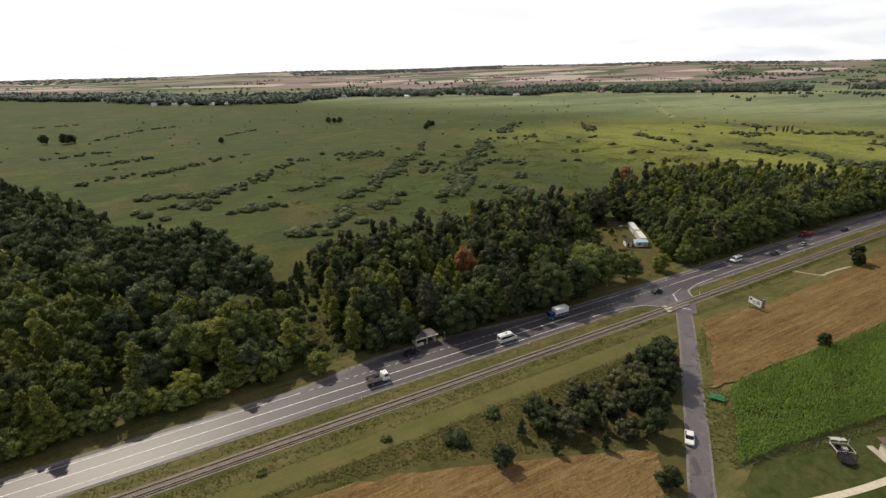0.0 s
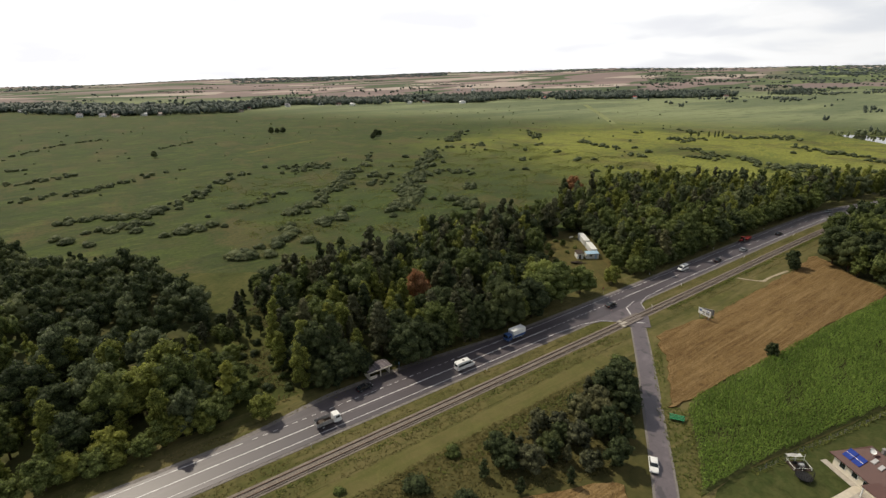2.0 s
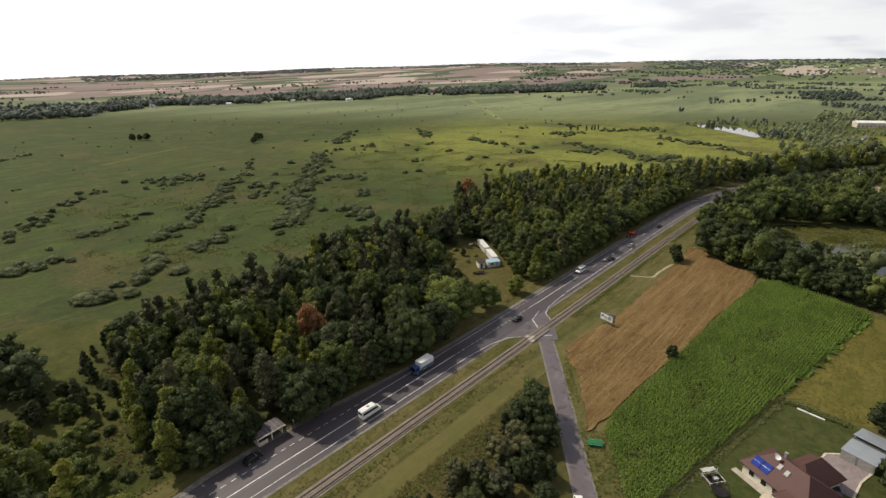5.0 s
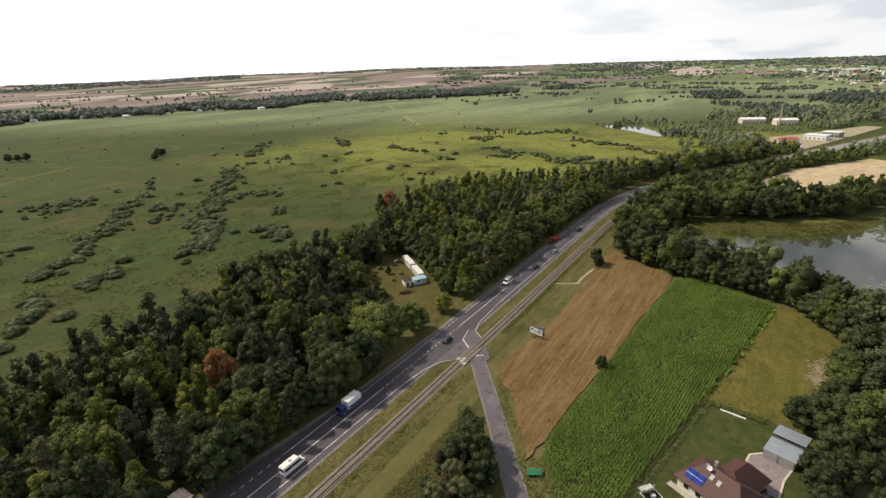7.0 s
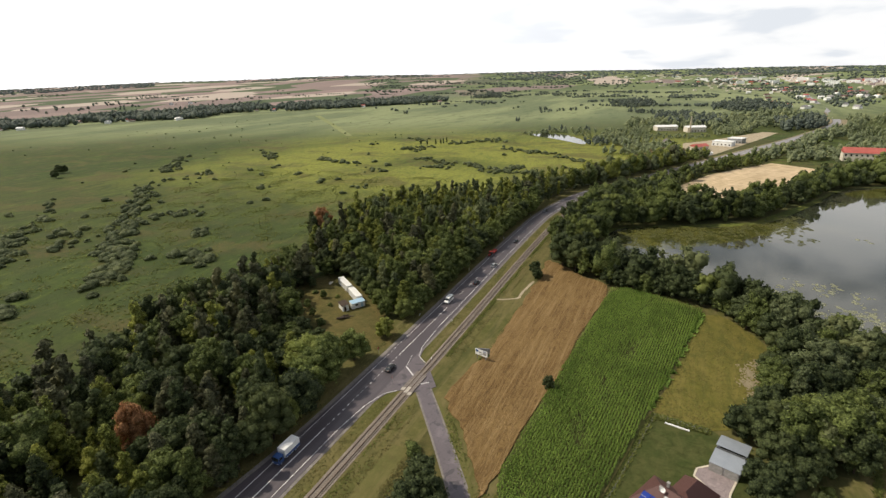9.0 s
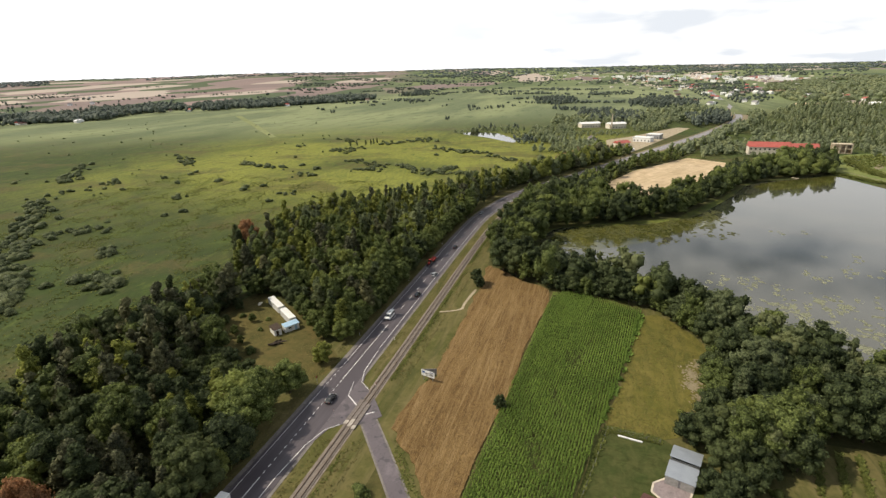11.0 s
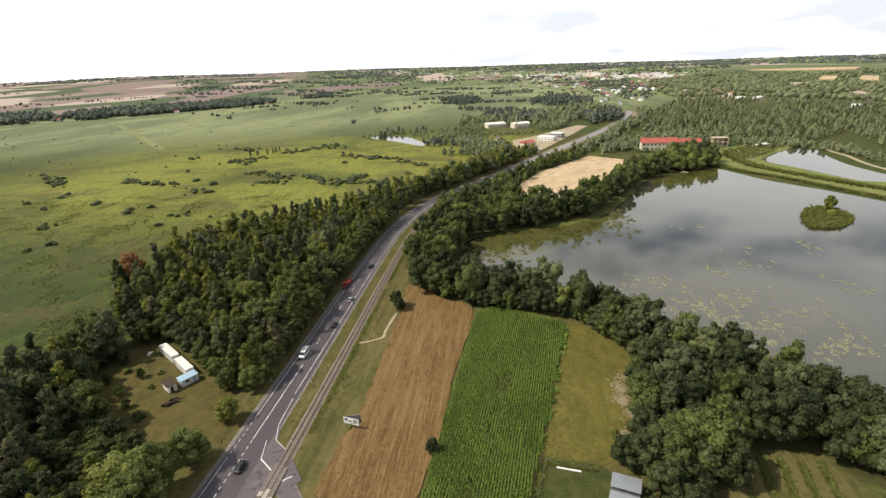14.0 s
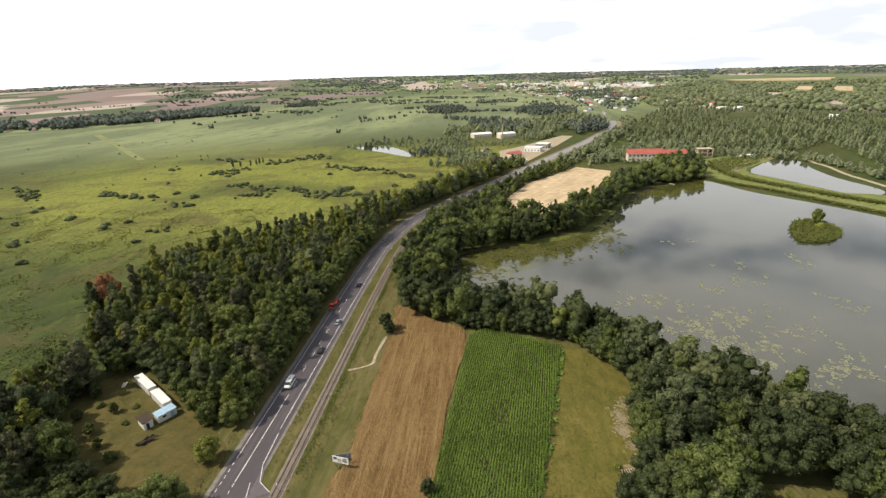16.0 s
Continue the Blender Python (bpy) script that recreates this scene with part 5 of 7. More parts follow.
for x in (2.2, 4.1):
    pn = part("solar_panel", box(1.75, 2.1, 0.09, bevel=0.01), PANEL, house, "deep blue solar collector", pose(x + 0.3, 1.7, 4.18, slope, 0, 0))
    part("panel_bar", box(1.7, 0.05, 0.03), STEEL, pn, "", pose(0, 0, 0.09))
for x, y in ((5.9, 3.6), (7.5, 3.4)):
    sk = part("skylight", box(0.85, 1.2, 0.12, bevel=0.02), GREY, house, "roof window", pose(x, y - 0.4, 5.22 - (3.6 - y) * 0.7, slope, 0, 0))
    part("pane", box(0.66, 1.0, 0.03), SKYGLASS, sk, "pale grey roof window pane", pose(0, 0, 0.12))
for x, y in ((4.2, 4.2), (4.6, 6.4)):
    ch = part("chimney", box(0.5, 0.5, 1.2, bevel=0.02), GREY, house, "rendered chimney", pose(x, y, 5.3))
    part("chimney_cap", box(0.65, 0.65, 0.1, bevel=0.02), GREY, ch, "", pose(0, 0, 1.2))
dish = bmesh.new()
bmesh.ops.create_uvsphere(dish, u_segments=16, v_segments=8, radius=0.5, matrix=Matrix.Diagonal((1, 1, 0.25, 1)))
bmesh.ops.delete(dish, geom=[v for v in dish.verts if v.co.z > 0.02], context="VERTS")
part("satellite_dish", dish, WHITE, house, "white satellite dish", pose(4.9, 3.6, 6.6, 50, 0, 30))
part("dish_mast", bar((4.9, 3.7, 5.6), (4.9, 3.7, 6.6), 0.04), STEEL, house)

sheet("driveway", [(130.4, 15.6), (133, 15), (135.2, 12.2), (133.4, 6.8), (128, 8.6), (122, 9.4), (122.6, 13.2), (127, 12.2)], 0.12, PAVING, "pinkish block-paved yard before the shed", "driveway")
for a, b in (((130.4, 15.6), (133, 15)), ((133, 15), (135.2, 12.2)), ((135.2, 12.2), (133.4, 6.8)), ((133.4, 6.8), (128, 8.6)), ((128, 8.6), (122, 9.4)), ((130.4, 15.6), (127, 12.2)), ((127, 12.2), (122.6, 13.2))):
    v = Vector((b[0] - a[0], b[1] - a[1], 0))
    tagged(part("kerb", box(v.length, 0.42, 0.18, v.length / 2, 0, 0, 0.02), KERB, None, "", pose(a[0], a[1], 0.02, 0, 0, math.degrees(math.atan2(v.y, v.x)))), "pale kerb stone edging the paved yard", "kerb", "kerbs", "structure")
sheet("garden_path", rounded([(70, 32.5), (84, 29.6), (99, 25.4), (108, 23.4), (112, 22.6), (112, 21.4), (108, 22), (99, 24), (84, 28.2), (70, 31)], 3), 0.1, KERB, "pale garden path to the house", "path")
sheet("house_apron", [(115 - 0.45 * a + 0.89 * b, 28 - 0.89 * a - 0.45 * b) for a, b in ((-0.9, -0.7), (6.4, -0.8), (8.0, -4.6), (12.6, -5.0), (13.2, 0.7), (-0.9, 0.7))], 0.09, CONCRETE, "paved strip along the house wall", "path")


def sheet_roof(L, W, h0, h1, over=0.3):
    """A lean-to roof of some thickness, falling from y = W to 0."""
    bm = bmesh.new()
    t = 0.12
    v = [bm.verts.new(q) for q in ((-over, -over, h0), (L + over, -over, h0), (L + over, W + over, h1), (-over, W + over, h1))]
    u = [bm.verts.new((q.co.x, q.co.y, q.co.z - t)) for q in v]
    bm.faces.new(v)
    bm.faces.new(u[::-1])
    for i in range(4):
        j = (i + 1) % 4
        bm.faces.new((v[i], u[i], u[j], v[j]))
    return bm


SHED_TURN = math.degrees(math.atan2(-5.4, -1.6))
shed = thing("garage_shed", "metal garage shed with two grey sheet roofs", "shed", pose(138.8, 11.2, 0.05, 0, 0, SHED_TURN))
part("wall", wall_shell(6.0, 4.6, 2.9, 0.12), STEEL, shed, "ribbed metal wall")
part("wall", wall_shell(6.0, 4.8, 2.3, 0.12), STEEL, shed, "ribbed metal wall", pose(0, -5.3, 0))
part("roof", sheet_roof(6.0, 4.6, 3.6, 3.0, 0.2), SHEET, shed, "pale grey sheet roof")
part("roof", sheet_roof(6.0, 4.8, 2.3, 2.75, 0.15), SHEET, shed, "pale grey sheet roof", pose(0, -5.3, 0))
for x in (1.5, 4.5):
    part("gate", box(2.6, 0.1, 2.2, bevel=0.02), GREY, shed, "metal up-and-over gate", pose(x, -5.36, 0.02))

# garden fence along the lawn
fence = thing("wire_fence", "low garden fence of posts and wire round the lawn", "fence")
FL = [(146.6, 12.5), (148.2, 24.8), (131, 28.6), (114.5, 32.2), (100, 35.2)]
for a, b in zip(FL, FL[1:]):
    va, vb = Vector((*a, 0)), Vector((*b, 0))
    n = max(2, int((vb - va).length / 2.5))
    for i in range(n):
        q = va.lerp(vb, i / n)
        part("post", box(0.06, 0.06, 1.25, bevel=0.01), GREY, fence, "", pose(q.x, q.y, 0.05))
    for z in (0.3, 0.8, 1.3):
        part("wire", bar((*a, z), (*b, z), 0.008, 4), STEEL, fence)
low_wall = sheet("plinth", [(148.3, 24.9), (148.5, 24.7), (146.9, 12.4), (146.7, 12.6)], 0.14, GREY, "concrete fence plinth", "plinth")

# pale beam on the lawn
beam = thing("concrete_beam", "long pale concrete beam lying on the lawn", "beam", pose(146.2, 19.4, 0.05, 0, 0, -99))
part("beam_body", box(5.8, 0.38, 0.35, bevel=0.05), WHITE, beam)
part("bearer", box(0.3, 0.9, 0.14, 2.2, 0, 0.0), LOG, beam)

# vegetable frame beside the meadow
bed = thing("vegetable_frame", "weathered wooden vegetable frame in tall weeds", "garden frame", pose(157, 3.4, 0.1, 0, 0, 15))
for i in range(6):
    part("slat", box(5.2, 0.16, 0.1, 0, -1.6 + i * 0.64, 0.35, 0.01), BEIGE, bed)
for x in (-2.3, 0, 2.3):
    part("bearer", box(0.16, 3.6, 0.34, x, 0, 0), LOG, bed)
for x, y in ((160, 6), (155, 6), (153, 1.5), (159, 0)):
    plant("bush", x, y, 1.4, LEAF_YELLOW, "low weedy bush at the meadow edge", "garden weeds", 1.2)

# canvas gazebo with garden seats
gz = thing("garden_gazebo", "white garden pavilion with open frame and half-rolled canvas", "gazebo", pose(109.2, 31.0, 0.05, 0, 0, -38) @ Matrix.Diagonal((0.86, 0.86, 0.86, 1)))
for x in (-2.0, 0.0, 2.0):
    for y in (-1.5, 1.5):
        part("post", box(0.1, 0.1, 2.05 if y > 0 else 1.0, x, y, 0, 0.01), WHITE, gz)
for y in (-1.5, 1.5):
    part("rail", box(4.1, 0.1, 0.1, 0, y, 0.75, 0.01), WHITE, gz)
for x in (-2.0, 2.0):
    part("rail", box(0.1, 3.1, 0.1, x, 0, 0.75, 0.01), WHITE, gz)
part("deck", box(4.2, 3.2, 0.12, bevel=0.02), DARKWOOD, gz, "dark plank deck")
cv = bmesh.new()
g4 = [[cv.verts.new((-2.4 + i * 0.62, 0.7 + j * 0.5, 2.15 - 0.10 * j + 0.10 * math.sin(i * 1.7 + j))) for i in range(7)] for j in range(4)]
for j in range(3):
    for i in range(6):
        cv.faces.new((g4[j][i], g4[j][i + 1], g4[j + 1][i + 1], g4[j + 1][i]))
bmesh.ops.solidify(cv, geom=cv.faces[:], thickness=0.04)
part("canopy", cv, CANVAS, gz, "white canvas thrown half back")
part("table", box(1.1, 0.8, 0.6, 0.6, 0, 0.12, 0.04), WHITE, gz, "white garden table")
for x, y, a in ((-0.4, 0.9, 0), (-0.4, -0.8, 0), (1.5, 0.7, 90), (0.4, -1.0, 20)):
    part("cushion_seat", box(0.9, 0.6, 0.5, x, y, 0.12, 0.06, None, 0.9, a), RUBBER, gz, "dark cushioned seat")
tramp = thing("trampoline", "round black trampoline with safety net", "trampoline", pose(106.2, 29.0, 0.05))
ring = bmesh.new()
bmesh.ops.create_cone(ring, cap_ends=True, segments=24, radius1=1.5, radius2=1.5, depth=0.08, matrix=Matrix.Translation((0, 0, 0.7)))
part("mat", ring, RUBBER, tramp, "black jumping mat")
for i in range(6):
    a = i * math.pi / 3
    part("net_pole", bar((1.5 * math.cos(a), 1.5 * math.sin(a), 0), (1.5 * math.cos(a), 1.5 * math.sin(a), 2.2), 0.035), RUBBER, tramp)
net = bmesh.new()
for i in range(24):
    a, b = i * math.pi / 12, (i + 1) * math.pi / 12
    for z in (0.9, 1.3, 1.7, 2.15):
        bar((1.5 * math.cos(a), 1.5 * math.sin(a), z), (1.5 * math.cos(b), 1.5 * math.sin(b), z), 0.02, 4, net)
    bar((1.5 * math.cos(a), 1.5 * math.sin(a), 0.7), (1.5 * math.cos(a), 1.5 * math.sin(a), 2.15), 0.02, 4, net)
part("safety_net", net, RUBBER, tramp, "black safety net")

# green roadside bench by the maize
bench = thing("green_bench", "green-painted bench-like stand at the field edge", "bench", pose(102.6, 53.6, 0.05, 0, 0, -58))
for i in range(4):
    part("slat", box(3.2, 0.34, 0.08, 0, -0.6 + i * 0.4, 0.6 + 0.1 * i, 0.01), GREEN, bench)
for x in (-1.3, 1.3):
    part("leg", box(0.12, 1.4, 0.6, x, 0, 0, 0.01), GREEN, bench)

# ---- roadside things ----
sh = thing("bus_shelter", "concrete bus shelter with dark flat roof and cream walls", "bus shelter", pose(55, 111.8, 0.06))
part("back_wall", box(6.2, 0.2, 2.4, 0, 1.5, 0, 0.02), CREAM, sh)
for x in (-3.0, 3.0):
    part("side_wall", box(0.2, 2.8, 2.4, x, 0, 0, 0.02), CREAM, sh)
part("front_wall", box(2.2, 0.2, 1.0, -1.9, -1.4, 0, 0.02), CREAM, sh)
part("front_post", box(0.25, 0.25, 2.4, 0.3, -1.4, 0, 0.02), CREAM, sh)
part("roof", box(7.0, 4.2, 0.28, 0, 0, 2.42, 0.04), ROOF_TAR, sh, "dark weathered flat roof")
part("fascia", box(7.1, 0.12, 0.34, 0, -2.12, 2.40, 0.01), CREAM, sh, "cream roof fascia")
for i in range(6):
    part("roof_seam", box(0.06, 4.1, 0.03, -2.6 + i * 1.05, 0, 2.70), GREY, sh)
part("bench", box(5.0, 0.45, 0.45, 0, 1.1, 0, 0.02), DARKWOOD, sh, "plank bench")

bb = thing("billboard", "white roadside billboard of two panels set in a wedge on posts", "billboard", pose(156.6, 76.4, 0.05))
for end, side, mat in ((-0.8, -1, WHITE), (1.5, 1, GREY)):
    a, b = Vector((0.2, 2.2, 0)), Vector((end, -2.3, 0))
    turn = math.degrees(math.atan2(b.y - a.y, b.x - a.x))
    pan = part("panel", box(4.6, 0.12, 2.0, 0, 0, 1.5, 0.02), mat, bb, "white poster panel" if side < 0 else "grey panel back", pose(*((a + b) / 2), 0, 0, turn))
    face = -0.075 if side < 0 else 0.075
    for x, w_, z, h, ink in ((-1.5, 0.9, 2.5, 0.7, NAVY), (-0.3, 1.1, 2.3, 0.5, GREY), (-0.2, 1.0, 1.8, 0.25, GREY), (1.2, 1.3, 2.0, 0.9, GREY), (1.3, 1.2, 3.05, 0.25, NAVY)):
        part("printed_bar", box(w_, 0.02, h, x, face, z), ink, pan)
    for t in (0.15, 0.85):
        q = a.lerp(b, t)
        part("post", box(0.18, 0.18, 3.5, q.x + 0.12 * side * -1, q.y, 0, 0.01), STEEL, bb)
part("stay", bar((-0.5, -1.6, 3.0), (1.2, -1.6, 3.0), 0.06), STEEL, bb)
part("stay", bar((-0.3, -0.5, 1.6), (0.8, -0.5, 1.6), 0.06), STEEL, bb)
for dx, dy in ((1.5, -1.0), (-1.6, 0.8), (2.6, 0.6)):
    plant("bush", 157.6 + dx, 76 + dy, 1.0, LEAF, "weeds at the billboard's foot", "", 1.0)


def container(name, label, m, L, mat, roofmat):
    ob = thing(name, label, "container", m, "site containers")
    part("body", box(L, 2.5, 2.6, bevel=0.04), mat, ob)
    part("roof", box(L + 0.1, 2.6, 0.14, 0, 0, 2.58, 0.02), roofmat, ob, "pale flat roof")
    for i in range(int(L / 0.6)):
        for y in (-1.27, 1.27):
            part("rib", box(0.12, 0.06, 2.3, -L / 2 + 0.4 + i * 0.6, y, 0.15), mat, ob)
    for x in (-L / 4, L / 4):
        part("window", box(1.1, 0.06, 0.9, x, -1.3, 1.2), GLASS, ob, "dark window")
    for x in (-L / 2 + 0.4, L / 2 - 0.4):
        part("skid", box(0.3, 2.4, 0.12, x, 0, -0.10), GREY, ob)
    return ob


container("white_container", "long white site container in the clearing", pose(187.4, 151.7, 0.2, 0, 0, 55), 11.6, WHITE, WHITE)
container("white_container", "white site container in the clearing", pose(179.9, 141.2, 0.2, 0, 0, 54), 10.2, WHITE, WHITE)
blue = thing("blue_shed", "low white shed with pale blue sheet roof", "shed", pose(173.5, 135.7, 0.08, 0, 0, -30))
part("wall", wall_shell(5.4, 2.6, 2.3, 0.15), WHITE, blue, "white wall", pose(-2.7, -1.3, 0))
part("roof", sheet_roof(5.4, 2.6, 2.35, 2.7, 0.2), SKYBLUE, blue, "pale blue sheet roof", pose(-2.7, -1.3, 0))
part("door", box(0.9, 0.08, 1.9, bevel=0.01), SKYBLUE, blue, "pale blue door", pose(1.4, -1.34, 0))
part("window", box(1.0, 0.08, 0.7, bevel=0.01), GLASS, blue, "dark window", pose(-0.9, -1.34, 1.1))
hut = thing("dark_hut", "small white hut with a dark roof", "hut", pose(169.6, 139.4, 0.08, 0, 0, 56))
part("wall", wall_shell(4.4, 2.6, 2.4, 0.15), WHITE, hut, "white wall", pose(-2.2, -1.3, 0))
part("roof", sheet_roof(4.4, 2.6, 2.75, 2.45, 0.3), DARKWOOD, hut, "dark felt roof", pose(-2.2, -1.3, 0))
part("door", box(0.08, 0.8, 1.9, bevel=0.01), DARKWOOD, hut, "dark door", pose(-2.24, 0.2, 0))
pallet = thing("board_stack", "stack of pale boards on the trodden clearing", "boards", pose(188.6, 160.6, 0.1, 0, 0, 20))
for i in range(5):
    part("board", box(2.8, 0.28, 0.1, 0.2 * math.sin(i * 2.1), -0.5 + 0.25 * i, 0.05 * (i % 2), 0.01, None, 1.0, i * 3 - 6), CREAM, pallet)
logs = thing("log_pile", "heap of dark weathered logs on dry grass", "log pile", pose(162.6, 134.8, 0.1, 0, 0, -30))
for i in range(16):
    x, y = rng.uniform(-2.6, 2.6), rng.uniform(-0.8, 0.8)
    part("log", tube(0.2, 0.16, rng.uniform(1.5, 3.0), pose(x, y, 0.15 + 0.3 * (i % 3), 0, 90, rng.uniform(-25, 25)), 7), LOG, logs)
for x, y, hh in ((181.8, 165, 5.0), (184, 168, 4.0), (174.7, 153.5, 3.6), (169.8, 146.3, 1.8), (177.6, 148.6, 1.7), (164.9, 153.5, 3.8), (170.8, 162.1, 4.0), (160, 147, 3.4), (156, 140, 3.0), (177, 160, 2.0)):
    plant("broad" if hh > 3 else "bush", x, y, hh, LEAF if hh < 4 else LEAF_DARK, "green bush in the dry clearing", "clearing bushes", 1.0)
for x, y, hh in ((184.5, 137.2, 9), (188.6, 142.6, 10), (193.4, 148.2, 11), (197.4, 154.6, 11), (200.4, 160.8, 11), (180.4, 131.4, 9), (175.6, 126.4, 8), (170.6, 120.6, 7.5), (196, 166.5, 9), (199, 171, 11), (204, 166, 12)):
    plant("broad", x, y, hh, LEAF_DARK if hh > 9 else LEAF, "dense leafy tree behind the containers", "woodland trees", 1.05)


# ---- vehicles ----
def prism(profile, width, bevel=0.06, inset=0.0):
    """A side profile (x, z) drawn out across y, narrowed by inset towards the top."""
    bm = bmesh.new()
    zs = [z for _, z in profile]
    lo, hi = min(zs), max(zs)
    rows = []
    for s in (-1, 1):
        rows.append([bm.verts.new((x, s * (width / 2 - inset * (z - lo) / max(hi - lo, 0.01)), z)) for x, z in profile])
    n = len(profile)
    bm.faces.new(rows[0][::-1])
    bm.faces.new(rows[1])
    for i in range(n):
        j = (i + 1) % n
        bm.faces.new((rows[0][i], rows[0][j], rows[1][j], rows[1][i]))
    bmesh.ops.recalc_face_normals(bm, faces=bm.faces)
    if bevel:
        bmesh.ops.bevel(bm, geom=bm.edges[:], offset=bevel, segments=2, affect="EDGES")
    return bm


def wheels(ob, xs, half, r=0.33):
    for x in xs:
        for s in (-1, 1):
            bm = tube(r, r, 0.22, pose(0, 0, 0, 90, 0, 0), 16)
            wh = part("wheel", bm, RUBBER, ob, "black tyre", pose(x, s * half + 0.11, r))
            part("rim", tube(r * 0.6, r * 0.55, 0.03, pose(0, 0, 0, 90 if s < 0 else -90, 0, 0), 12), STEEL, wh, "", pose(0, 0.0 if s > 0 else -0.22, 0))


def lamps(ob, x0, x1, half, z):
    for s in (-1, 1):
        part("headlight", box(0.08, 0.36, 0.16, x1, s * (half - 0.28), z, 0.02), WHITE, ob)
        part("tail_light", box(0.08, 0.28, 0.2, x0, s * (half - 0.22), z, 0.02), RED, ob)


def car(label, m, mat, group="cars"):
    ob = thing("car", label, "car", m, group)
    L, W = 4.3, 1.75
    part("body", prism([(-2.15, 0.28), (2.1, 0.28), (2.15, 0.62), (1.2, 0.86), (-1.95, 0.92), (-2.15, 0.8)], W, 0.07), mat, ob)
    part("cabin_glass", prism([(-1.75, 0.88), (1.0, 0.86), (0.35, 1.36), (-1.25, 1.38)], W - 0.12, 0.04, 0.16), GLASS, ob, "dark tinted windows")
    part("roof", prism([(-1.28, 1.36), (0.38, 1.34), (0.28, 1.44), (-1.15, 1.45)], W - 0.40, 0.03), mat, ob)
    for s in (-1, 1):
        part("mirror", box(0.12, 0.18, 0.13, 0.75, s * 0.93, 0.9, 0.03), mat, ob)
    wheels(ob, (-1.3, 1.3), 0.78)
    lamps(ob, -2.13, 2.1, 0.87, 0.6)
    return ob


def van(label, m, mat, L=5.9, H=2.5, name="minibus"):
    ob = thing(name, label, "van", m, "vans")
    h = L / 2
    part("body", prism([(-h, 0.35), (h - 0.1, 0.35), (h, 0.95), (h - 0.7, 1.25), (h - 1.5, H - 0.1), (h - 1.9, H), (-h + 0.1, H), (-h, H - 0.2)], 1.98, 0.08, 0.1), mat, ob)
    for s in (-1, 1):
        part("side_window", prism([(-h + 0.25, 1.42), (h - 1.05, 1.42), (h - 1.55, 2.05), (-h + 0.25, 2.05)], 0.05, 0.0), GLASS, ob, "dark side window", pose(0, s * 0.955, 0, -s * 2.6, 0, 0))
        part("mirror", box(0.14, 0.24, 0.3, h - 0.95, s * 1.1, 1.3, 0.03), BLACK, ob)
    part("windscreen", box(0.05, 1.6, 0.98, 0, 0, 0, 0.01), GLASS, ob, "", pose(h - 0.72, 0, 1.3, 0, -34, 0))
    part("rear_window", box(0.05, 1.4, 0.6, -h - 0.01, 0, 1.45, 0.01), GLASS, ob)
    part("roof_vent", box(0.7, 0.6, 0.1, -0.4, 0, H - 0.02, 0.02), GREY, ob)
    part("bumper", box(0.16, 1.9, 0.24, h - 0.02, 0, 0.35, 0.03), BLACK, ob)
    wheels(ob, (-h + 1.2, h - 1.0), 0.86, 0.35)
    lamps(ob, -h, h - 0.02, 0.95, 0.85)
    return ob


def lorry(label, m, cabmat, boxmat, flatbed):
    ob = thing("flatbed_truck" if flatbed else "box_truck", label, "truck", m, "trucks")
    h = 3.6 if not flatbed else 3.0
    part("cab", prism([(h - 1.9, 0.5), (h, 0.5), (h, 1.3), (h - 0.35, 2.35), (h - 1.9, 2.4)], 2.1, 0.08, 0.06), cabmat, ob)
    part("windscreen", box(0.05, 1.8, 0.8, 0, 0, 0, 0.01), GLASS, ob, "", pose(h - 0.02, 0, 1.42, 0, -18, 0))
    for s in (-1, 1):
        part("side_window", box(0.9, 0.04, 0.65, h - 0.95, s * 1.04, 1.5, 0.01), GLASS, ob)
        part("mirror", box(0.14, 0.22, 0.4, h - 0.3, s * 1.2, 1.5, 0.03), BLACK, ob)
    part("chassis", box(2 * h - 0.5, 0.9, 0.25, -0.1, 0, 0.55), BLACK, ob)
    if flatbed:
        part("bed", box(3.9, 2.15, 0.12, -1.05, 0, 0.95, 0.02), DARKWOOD, ob, "dark plank bed")
        for s in (-1, 1):
            part("side_board", box(3.9, 0.06, 0.95, -1.05, s * 1.06, 1.0, 0.01), GREY, ob, "slatted grey side board")
            for i in range(6):
                part("stake", box(0.08, 0.05, 1.15, -2.8 + i * 0.7, s * 1.11, 0.95), STEEL, ob)
        part("tail_board", box(0.06, 2.1, 0.95, -3.0, 0, 1.0, 0.01), GREY, ob)
        part("cargo", box(1.4, 1.5, 0.5, -1.6, 0, 1.06, 0.08), LOG, ob, "dark load")
    else:
        part("box_body", box(5.0, 2.4, 2.4, -1.15, 0, 0.85, 0.05), boxmat, ob, "white tarpaulin box body")
        for s in (-1, 1):
            part("lower_stripe", box(4.9, 0.03, 0.7, -1.15, s * 1.205, 1.0), NAVY, ob, "blue stripe")
    wheels(ob, (-h + 1.4, h - 0.9), 0.92, 0.45)
    lamps(ob, -h + 0.05, h, 1.0, 0.8)
    return ob


